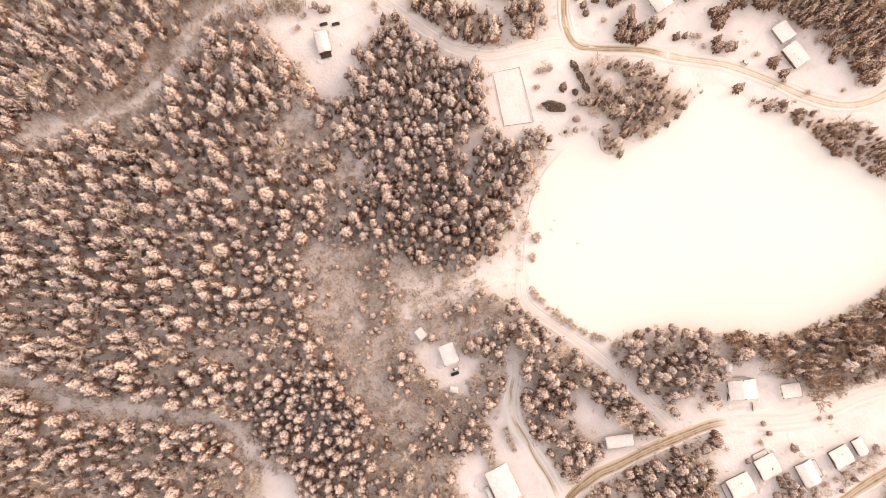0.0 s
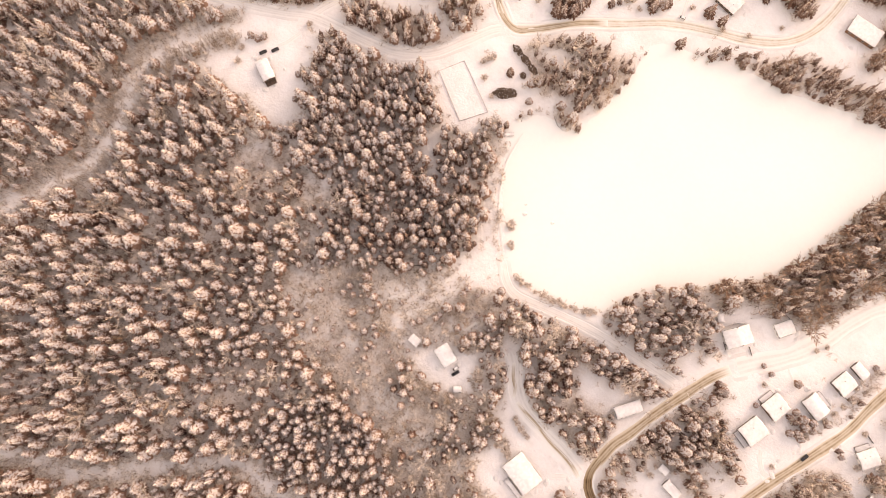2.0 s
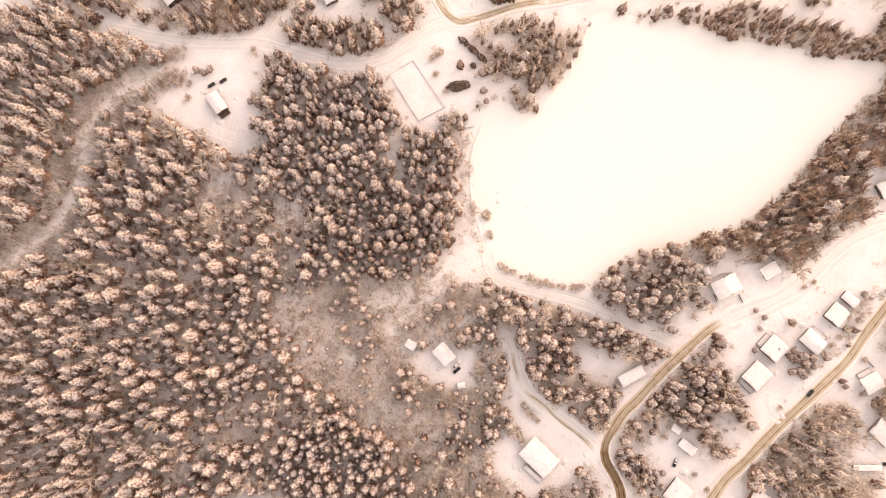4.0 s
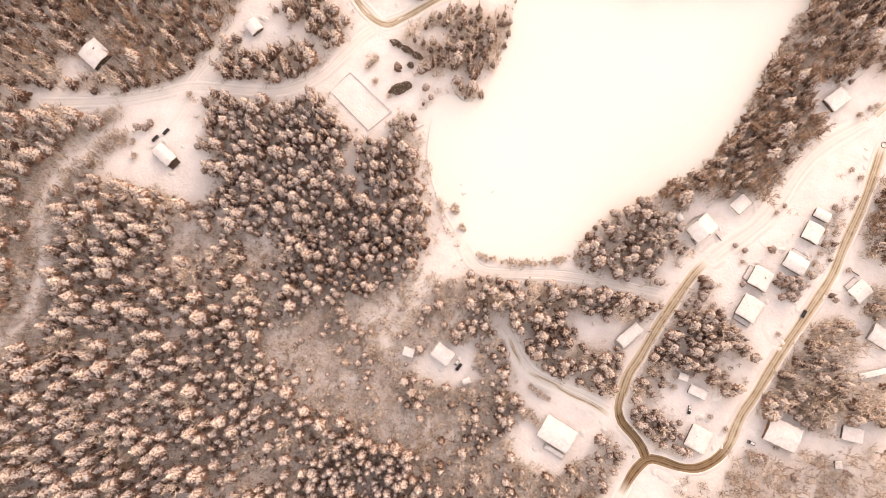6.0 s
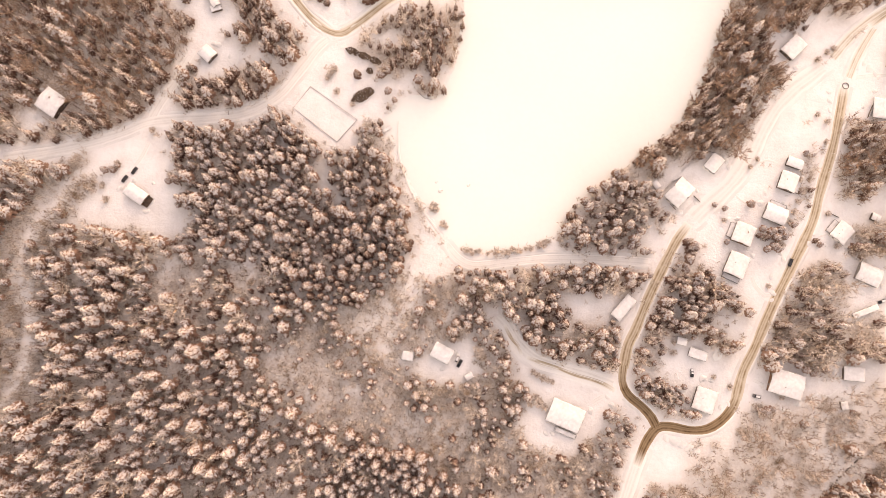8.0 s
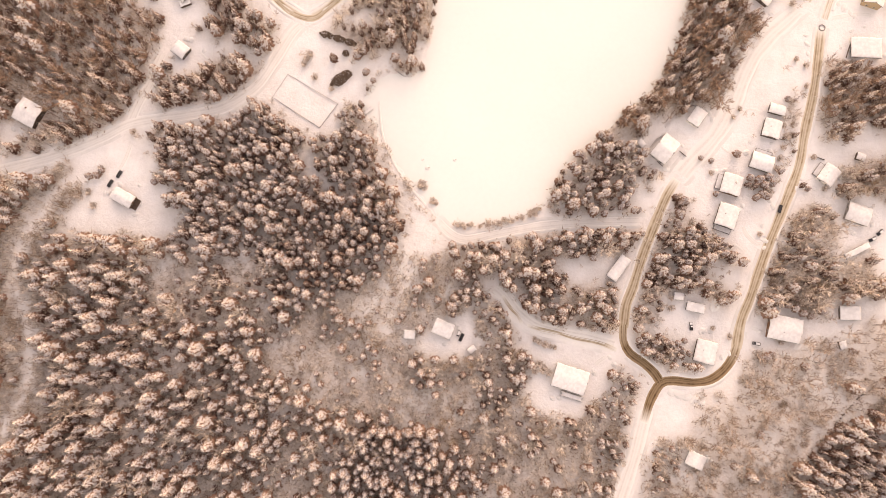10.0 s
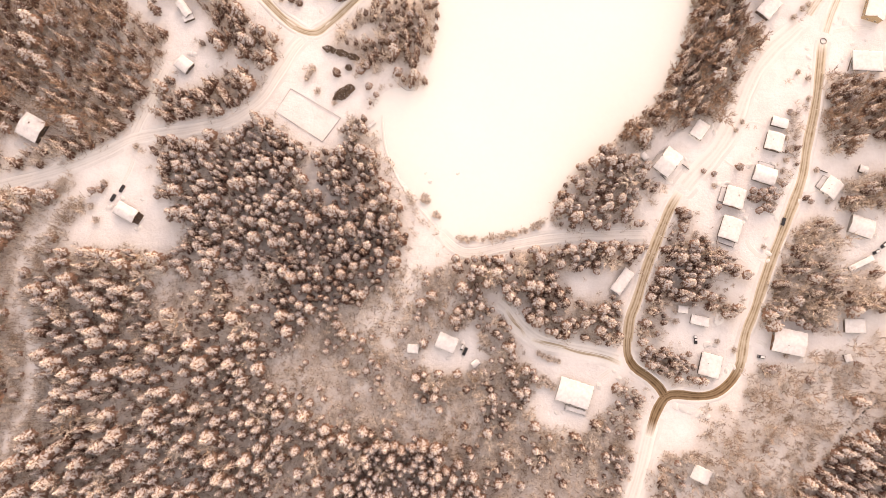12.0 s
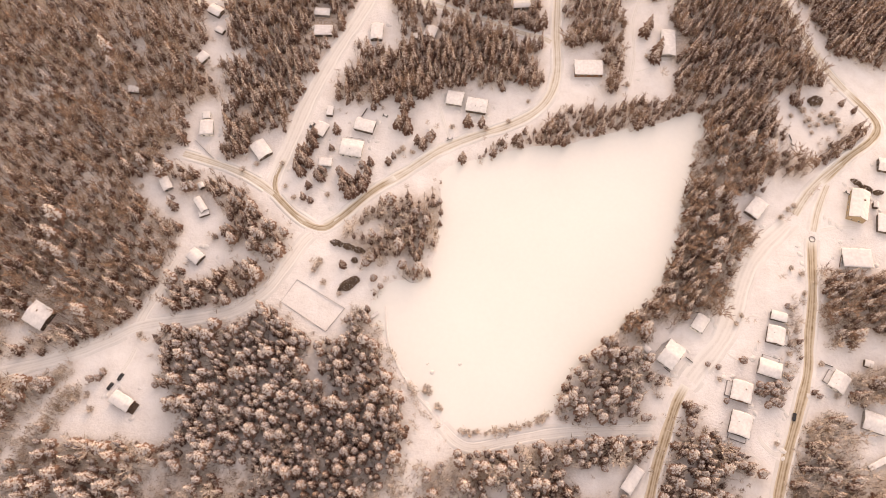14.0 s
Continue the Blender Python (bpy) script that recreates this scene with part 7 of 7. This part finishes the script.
single_tree("spruce", 2, -60.5, 208.4, float(ground_height([-60.5], [208.4])[0]) - 0.1, 1.9, 14.4, 1.35, "garden trees")
single_tree("spruce", 3, -47.0, 212.8, float(ground_height([-47.0], [212.8])[0]) - 0.1, 1.8, 12.8, 1.35, "garden trees")
single_tree("spruce", 0, -78.2, 211.0, float(ground_height([-78.2], [211.0])[0]) - 0.1, 4.8, 11.2, 1.35, "garden trees")
single_tree("spruce", 1, -75.9, 208.3, float(ground_height([-75.9], [208.3])[0]) - 0.1, 3.6, 11.2, 1.35, "garden trees")
single_tree("spruce", 2, -74.3, 213.4, float(ground_height([-74.3], [213.4])[0]) - 0.1, 2.2, 9.6, 1.35, "garden trees")
single_tree("spruce", 3, -24.9, 250.3, float(ground_height([-24.9], [250.3])[0]) - 0.1, 4.6, 16.0, 1.35, "garden trees")
single_tree("spruce", 0, -22.7, 243.7, float(ground_height([-22.7], [243.7])[0]) - 0.1, 0.8, 14.4, 1.35, "garden trees")
single_tree("spruce", 1, -13.3, 232.0, float(ground_height([-13.3], [232.0])[0]) - 0.1, 5.6, 12.8, 1.35, "garden trees")
single_tree("spruce", 2, -7.4, 238.9, float(ground_height([-7.4], [238.9])[0]) - 0.1, 1.8, 11.2, 1.35, "garden trees")
single_tree("spruce", 3, -25.5, 258.7, float(ground_height([-25.5], [258.7])[0]) - 0.1, 2.7, 16.0, 1.35, "garden trees")
single_tree("spruce", 0, -14.9, 269.8, float(ground_height([-14.9], [269.8])[0]) - 0.1, 5.6, 14.4, 1.35, "garden trees")
single_tree("spruce", 1, 226.2, 268.0, float(ground_height([226.2], [268.0])[0]) - 0.1, 2.6, 12.8, 1.35, "garden trees")
single_tree("spruce", 2, 229.0, 263.9, float(ground_height([229.0], [263.9])[0]) - 0.1, 1.5, 9.6, 1.35, "garden trees")
single_tree("bare", 4, 235.2, 256.8, float(ground_height([235.2], [256.8])[0]) - 0.1, 3.0, 4.8, 1.25, "garden trees")
single_tree("bare", 3, 239.4, 250.9, float(ground_height([239.4], [250.9])[0]) - 0.1, 3.0, 3.6, 1.25, "garden trees")
single_tree("bare", 4, 235.3, 247.9, float(ground_height([235.3], [247.9])[0]) - 0.1, 2.8, 3.6, 1.25, "garden trees")
dark_bush(-55.3, 140.3, 8.5, 3.4, 3.4, 34, "dark clipped evergreen hedge without snow")
for _x, _y in ((-63.5, 165.7), (-56.6, 163.4), (-49.8, 161.1)):
    dark_bush(_x, _y, 4.4, 2.1, 3.4, -19, "dark clipped evergreen hedge beside the track")
dark_bush(-52.6, 154.8, 2.1, 2.0, 2.8, 40, "round dark evergreen bush on a snowy lawn")
dark_bush(239.9, 265.8, 5.5, 4.5, 4.5, 19, "big round dark evergreen bush")
dark_bush(254.6, 207.8, 4.0, 1.6, 2.6, -38, "dark evergreen hedge beside a house")
dark_bush(260.0, 203.9, 5.0, 1.6, 2.6, -26, "dark evergreen hedge beside a house")
dark_bush(266.6, 200.9, 4.0, 1.6, 2.6, 0, "dark evergreen hedge beside a house")
frosted_bush(-8.7, 78.8, 1.70, 0)
frosted_bush(-7.2, 77.3, 1.10, 1)
frosted_bush(-9.7, 77.7, 1.00, 2)
frosted_bush(-2.6, 69.5, 1.30, 3)
frosted_bush(-1.0, 68.3, 0.80, 4)
frosted_bush(53.0, -7.4, 1.00, 5)
frosted_bush(55.4, -8.6, 1.10, 6)
frosted_bush(58.5, -10.2, 1.20, 7)
frosted_bush(61.4, -10.9, 1.00, 8)
frosted_bush(63.9, -11.8, 0.90, 9)
frosted_bush(55.0, -20.8, 1.50, 10)
frosted_bush(57.4, -23.3, 1.60, 11)
frosted_bush(60.3, -25.5, 1.30, 12)
frosted_bush(52.8, -23.9, 1.40, 13)
frosted_bush(87.4, -45.9, 1.60, 14)
frosted_bush(83.6, -48.4, 1.70, 15)
frosted_bush(81.2, -50.5, 1.50, 16)
frosted_bush(48.5, -48.7, 1.50, 17)
frosted_bush(45.5, -40.9, 1.40, 18)
frosted_bush(153.0, 85.1, 1.00, 19)
frosted_bush(175.3, 77.1, 1.20, 20)
frosted_bush(170.8, 121.8, 1.00, 21)
frosted_bush(167.0, 117.2, 1.00, 22)
frosted_bush(179.7, 88.9, 1.30, 23)
frosted_bush(184.0, 76.4, 1.30, 24)
frosted_bush(185.9, 74.2, 1.20, 25)
frosted_bush(194.9, 112.2, 1.20, 26)
frosted_bush(196.4, 105.9, 1.30, 27)
frosted_bush(194.2, 99.7, 1.20, 28)
frosted_bush(192.2, 93.5, 1.30, 29)
frosted_bush(190.0, 87.3, 1.20, 30)
frosted_bush(142.9, 47.1, 1.20, 31)
frosted_bush(178.9, 50.6, 1.00, 32)
frosted_bush(216.4, 76.2, 1.20, 33)
frosted_bush(211.0, 94.0, 1.20, 34)
frosted_bush(224.8, 73.0, 1.30, 35)
frosted_bush(128.6, 15.4, 1.10, 36)
frosted_bush(128.5, 9.8, 1.20, 37)
frosted_bush(150.9, -1.3, 1.00, 38)
frosted_bush(159.6, -6.0, 1.10, 39)
frosted_bush(175.0, -15.5, 1.30, 40)
frosted_bush(187.7, -9.4, 1.00, 41)
frosted_bush(244.6, 86.8, 1.30, 42)
frosted_bush(241.4, 76.0, 1.20, 43)
frosted_bush(-192.1, 66.9, 1.40, 44)
frosted_bush(-195.2, 74.7, 1.30, 45)
frosted_bush(-188.2, 87.8, 1.40, 46)
frosted_bush(-171.6, 108.9, 1.20, 47)
frosted_bush(-153.0, 88.4, 1.30, 48)
frosted_bush(-157.7, 83.8, 1.30, 49)
frosted_bush(51.4, 61.3, 0.90, 50)
frosted_bush(53.5, 62.5, 1.30, 51)
frosted_bush(62.9, 66.4, 1.30, 52)
frosted_bush(64.6, 68.7, 0.80, 53)
frosted_bush(34.8, 56.8, 0.70, 54)
frosted_bush(130.9, -63.4, 1.50, 55)
frosted_bush(134.6, -61.8, 1.60, 56)
frosted_bush(142.1, -65.0, 1.50, 57)
frosted_bush(138.6, -77.5, 1.30, 58)
frosted_bush(129.3, -71.2, 1.40, 59)
frosted_bush(-74.6, 151.3, 1.30, 0)
frosted_bush(-72.5, 153.8, 1.30, 1)
frosted_bush(-76.1, 148.5, 1.20, 2)
frosted_bush(-69.9, 140.9, 1.20, 3)
frosted_bush(-60.3, 134.0, 1.10, 4)
frosted_bush(-28.6, 227.3, 1.20, 5)
frosted_bush(-25.8, 229.7, 1.30, 6)
frosted_bush(-14.4, 230.6, 1.20, 7)
frosted_bush(-12.0, 232.3, 1.10, 8)
frosted_bush(-19.7, 227.4, 1.10, 9)
frosted_bush(5.1, 245.9, 1.20, 10)
frosted_bush(26.7, 244.8, 1.10, 11)
frosted_bush(41.2, 250.3, 1.10, 12)
frosted_bush(54.4, 265.2, 1.00, 13)
frosted_bush(31.2, 291.3, 1.20, 14)
frosted_bush(23.5, 278.0, 1.10, 15)
frosted_bush(44.0, 282.4, 1.20, 16)
frosted_bush(119.5, 278.4, 1.20, 17)
frosted_bush(134.6, 300.7, 1.20, 18)
frosted_bush(230.4, 259.5, 1.20, 19)
frosted_bush(233.3, 252.3, 1.30, 20)
frosted_bush(241.1, 255.3, 1.30, 21)
frosted_bush(237.7, 248.2, 1.20, 22)
frosted_bush(246.8, 251.1, 1.30, 23)
frosted_bush(222.4, 255.3, 1.10, 24)
frosted_bush(203.7, 183.6, 1.30, 25)
frosted_bush(209.0, 188.6, 1.20, 26)
frosted_bush(212.9, 191.3, 1.10, 27)
frosted_bush(209.5, 147.4, 1.20, 28)
frosted_bush(209.3, 135.3, 1.10, 29)
frosted_bush(204.2, 151.0, 1.10, 30)
frosted_bush(-124.7, 214.8, 1.20, 31)
frosted_bush(-116.3, 218.8, 1.20, 32)
frosted_bush(-100.5, 219.0, 1.10, 33)
frosted_bush(-73.6, 211.1, 1.20, 34)
frosted_bush(-71.0, 197.6, 1.10, 35)
frosted_bush(-97.4, 203.3, 1.00, 36)
frosted_bush(-91.6, 195.6, 1.10, 37)
frosted_bush(-136.6, 169.1, 1.20, 38)
frosted_bush(-132.2, 174.6, 1.20, 39)
frosted_bush(-166.9, 191.4, 1.20, 40)
frosted_bush(-186.0, 202.8, 1.20, 41)
# frosted bushes between the dam road and the ice
_rng = random.Random(21)
for _i, (_x, _y) in enumerate(smooth_line([(11.0, 55.5), (22.0, 55.2), (36.0, 57.8), (48.0, 61.0), (57.0, 65.5)], 2.4)):
    if _rng.random() < 0.85:
        frosted_bush(_x + _rng.uniform(-0.9, 0.9), _y + _rng.uniform(-1.2, 1.2), _rng.uniform(0.55, 1.15), _i)
snow_heap(-8.6, 93.3, 0.8)
snow_heap(-5.9, 88.5, 1.4)
snow_heap(9.5, 93.1, 1.1)
stone_ring(220.4, 169.8, 1.9)
jetty(-41.5, 119.8, -52, 5.5)
stone_wall([(180.0, -93.0), (187.2, -84.9), (191.9, -80.0), (196.0, -76.6)], "tumbled dark stone wall at the edge of the wood")
stone_wall([(213.7, -55.2), (221.9, -46.5), (228.2, -40.3), (233.0, -35.7)], "tumbled dark stone wall between woods")
fallen_tree([(-44.7, 24.3), (-41.2, 26.9), (-39.0, 29.6), (-35.8, 31.2), (-33.3, 34.0)], 0.4)
frosted_bush(22.6, -0.7, 1.70, 0)
frosted_bush(24.6, -1.7, 1.60, 1)
frosted_bush(23.4, 0.6, 1.50, 2)
frosted_bush(7.1, -20.6, 1.50, 3)
frosted_bush(10.5, -23.3, 1.60, 4)
frosted_bush(19.6, -22.3, 1.70, 5)
frosted_bush(22.3, -19.0, 1.50, 6)
frosted_bush(17.4, -24.9, 1.50, 7)
frosted_bush(42.0, -16.9, 1.60, 8)
frosted_bush(39.3, -20.2, 1.50, 9)
frosted_bush(7.3, 6.9, 1.60, 10)
frosted_bush(10.8, 8.5, 1.70, 11)
frosted_bush(4.1, 7.8, 1.40, 12)
snow_mound(185.8, 69.3, 1.8, 1.1, 0.4, 159)
snow_mound(187.4, 66.2, 2.0, 1.3, 0.5, 114)
snow_mound(185.5, 64.0, 1.4, 0.9, 0.3, 85)
snow_mound(181.0, 56.3, 2.0, 1.3, 0.5, 78)
snow_mound(180.3, 51.6, 1.7, 1.0, 0.4, 157)
snow_mound(182.2, 46.9, 2.1, 1.3, 0.5, 160)
snow_mound(181.5, 43.1, 1.5, 1.0, 0.4, 38)
snow_mound(152.6, 11.2, 4.2, 2.6, 1.1, 60)
snow_mound(126.8, -36.1, 2.6, 1.7, 0.6, 114)
snow_mound(131.4, -37.3, 3.5, 2.2, 0.8, 157)
snow_mound(135.8, -38.9, 2.9, 1.8, 0.7, 14)
snow_mound(140.2, -39.9, 3.3, 2.1, 0.8, 37)
snow_mound(143.9, -42.1, 2.2, 1.4, 0.5, 62)
snow_mound(174.3, 72.6, 1.7, 1.0, 0.4, 148)
snow_mound(151.6, 52.7, 1.5, 1.0, 0.4, 20)
snow_mound(144.2, -3.4, 1.8, 1.1, 0.4, 94)
snow_mound(159.7, -15.4, 1.7, 1.0, 0.4, 110)
snow_mound(177.0, -3.1, 1.5, 1.0, 0.4, 5)
snow_mound(206.6, -6.4, 1.8, 1.1, 0.4, 50)
snow_mound(201.2, 76.4, 1.8, 1.1, 0.4, 95)
snow_mound(96.6, -21.2, 2.0, 1.3, 0.5, 144)
snow_mound(94.2, -17.4, 1.7, 1.0, 0.4, 136)
snow_mound(109.7, 47.4, 1.4, 0.9, 0.3, 24)
snow_mound(137.3, 94.1, 1.8, 1.1, 0.4, 105)
snow_mound(176.4, 103.2, 1.5, 1.0, 0.4, 80)
snow_mound(-178.4, 79.4, 1.8, 1.1, 0.4, 140)
snow_mound(-186.8, 74.2, 1.7, 1.0, 0.4, 88)
snow_mound(230.8, 184.5, 2.0, 1.3, 0.5, 68)
snow_mound(233.6, 181.5, 2.4, 1.5, 0.6, 74)
snow_mound(237.2, 178.6, 2.2, 1.4, 0.5, 106)
snow_mound(239.5, 176.7, 1.8, 1.1, 0.4, 65)
snow_mound(211.0, 165.2, 1.7, 1.0, 0.4, 168)
snow_mound(211.4, 160.2, 2.0, 1.3, 0.5, 138)
snow_mound(211.7, 154.4, 1.8, 1.1, 0.4, 122)
snow_mound(211.9, 150.2, 1.5, 1.0, 0.4, 65)
snow_mound(247.3, 206.8, 1.9, 1.2, 0.4, 117)
snow_mound(251.2, 204.1, 2.2, 1.4, 0.5, 155)
snow_mound(255.7, 202.1, 1.8, 1.1, 0.4, 12)
snow_mound(-52.4, 243.1, 1.5, 1.0, 0.4, 44)
snow_mound(-34.5, 245.7, 1.7, 1.0, 0.4, 112)
snow_mound(-42.1, 235.7, 1.9, 1.2, 0.4, 174)
snow_mound(-70.4, 243.0, 1.5, 1.0, 0.4, 114)
snow_mound(-96.8, 215.3, 1.5, 1.0, 0.4, 90)
snow_mound(-62.6, 195.2, 2.0, 1.3, 0.5, 56)
snow_mound(-57.9, 197.6, 1.8, 1.1, 0.4, 16)
snow_mound(-68.8, 189.1, 2.1, 1.3, 0.5, 101)
snow_mound(21.8, 254.8, 1.5, 1.0, 0.4, 13)
snow_mound(32.4, 261.2, 1.7, 1.0, 0.4, 105)
snow_mound(-9.3, 244.1, 1.7, 1.0, 0.4, 150)
snow_mound(93.8, 278.8, 1.8, 1.1, 0.4, 170)
snow_mound(127.5, 283.3, 1.8, 1.1, 0.4, 10)
snow_mound(176.0, 183.9, 1.7, 1.0, 0.4, 155)
snow_mound(-137.9, 221.1, 1.7, 1.0, 0.4, 110)
snow_mound(-133.7, 156.7, 1.7, 1.0, 0.4, 90)
for _i, (_x, _y, _h) in enumerate(((-23.9, 151.4, 9.5), (-45.7, 152.5, 8.5), (-42.1, 155.5, 9.0), (-40.7, 143.2, 8.5))):
    single_tree("pine", _i, _x, _y, float(ground_height([_x], [_y])[0]) - 0.1, _i * 1.7, _h, 1.35, "garden trees")
for _i, (_x, _y, _h) in enumerate(((177.0, 77.6, 8.5), (181.9, 77.8, 9.0), (186.6, 78.8, 7.5), (173.0, 78.2, 7.5), (177.0, 71.0, 8.0), (183.8, 71.6, 7.5), (204.1, 78.1, 7.0), (206.5, 76.0, 6.0))):
    single_tree("pine" if _i % 3 else "spruce", _i % 5, _x, _y, float(ground_height([_x], [_y])[0]) - 0.1, _i * 1.3, _h, 1.3, "garden trees")
single_tree("pine", 0, 178.3, 15.0, float(ground_height([178.3], [15.0])[0]) - 0.1, 0.1, 6.5, 1.35, "garden trees")
single_tree("pine", 1, 181.1, 16.5, float(ground_height([181.1], [16.5])[0]) - 0.1, 2.3, 7.8, 1.35, "garden trees")
single_tree("pine", 2, 184.2, 15.8, float(ground_height([184.2], [15.8])[0]) - 0.1, 5.2, 7.8, 1.35, "garden trees")
single_tree("pine", 3, 188.5, 13.3, float(ground_height([188.5], [13.3])[0]) - 0.1, 3.8, 6.5, 1.35, "garden trees")
single_tree("pine", 4, 191.9, 11.4, float(ground_height([191.9], [11.4])[0]) - 0.1, 5.8, 7.8, 1.35, "garden trees")
single_tree("pine", 0, 196.0, 9.2, float(ground_height([196.0], [9.2])[0]) - 0.1, 3.4, 7.8, 1.35, "garden trees")
single_tree("pine", 1, 200.0, 6.7, float(ground_height([200.0], [6.7])[0]) - 0.1, 1.9, 7.8, 1.35, "garden trees")
single_tree("pine", 2, 204.3, 4.8, float(ground_height([204.3], [4.8])[0]) - 0.1, 4.7, 6.5, 1.35, "garden trees")
single_tree("pine", 3, 175.8, -17.0, float(ground_height([175.8], [-17.0])[0]) - 0.1, 3.9, 6.5, 1.35, "garden trees")
single_tree("pine", 4, 178.6, -18.2, float(ground_height([178.6], [-18.2])[0]) - 0.1, 1.8, 6.5, 1.35, "garden trees")
single_tree("pine", 0, 127.8, -10.4, float(ground_height([127.8], [-10.4])[0]) - 0.1, 4.2, 6.5, 1.35, "garden trees")
single_tree("pine", 1, 125.3, -8.8, float(ground_height([125.3], [-8.8])[0]) - 0.1, 6.0, 6.5, 1.35, "garden trees")
single_tree("pine", 2, 130.3, -12.6, float(ground_height([130.3], [-12.6])[0]) - 0.1, 4.4, 6.5, 1.35, "garden trees")
single_tree("pine", 3, 137.1, -15.1, float(ground_height([137.1], [-15.1])[0]) - 0.1, 3.1, 6.5, 1.35, "garden trees")
single_tree("pine", 4, 133.3, -13.5, float(ground_height([133.3], [-13.5])[0]) - 0.1, 2.0, 6.5, 1.35, "garden trees")
for _i, (_x, _y, _h) in enumerate(((226.4, 268.8, 7.0), (263.1, 258.9, 8.0), (256.1, 264.2, 9.0), (195.9, 202.1, 7.0))):
    single_tree("spruce", _i, _x, _y, float(ground_height([_x], [_y])[0]) - 0.1, _i * 1.9, _h, 1.3, "garden trees")
# low bushes and shovelled heaps scattered over the corner garden
_rng = random.Random(77)
for _i in range(14):
    _x, _y = _rng.uniform(228.0, 256.0), _rng.uniform(241.0, 262.0)
    frosted_bush(_x, _y, _rng.uniform(0.8, 1.5), _i)
    if _i % 3 == 0:
        snow_mound(_x + 3.0, _y + 2.2, 1.7, 1.1, 0.4, _i * 37)
# snow shovelled and slid off the roofs lies in low heaps round the houses
for _x, _y, _w, _l, _t, _label, _more in HOMES:
    if min(_w, _l) > 6.0:
        for _i in range(4):
            _a, _r = _rng.uniform(0, 6.283), math.hypot(_w, _l) / 2 + _rng.uniform(1.0, 4.0)
            _hx, _hy = _x + _r * math.cos(_a), _y + _r * math.sin(_a)
            _clear = all(math.hypot(_hx - _o[0], _hy - _o[1]) > math.hypot(_o[2], _o[3]) / 2 + 0.8 for _o in HOMES)
            if _clear and road_gap(np.array([_hx]), np.array([_hy]))[0] > 1.0:
                _s = _rng.uniform(0.8, 1.7)
                snow_mound(_hx, _hy, _s * 1.4, _s, 0.45 * _s, math.degrees(_a) + 90)
plant()
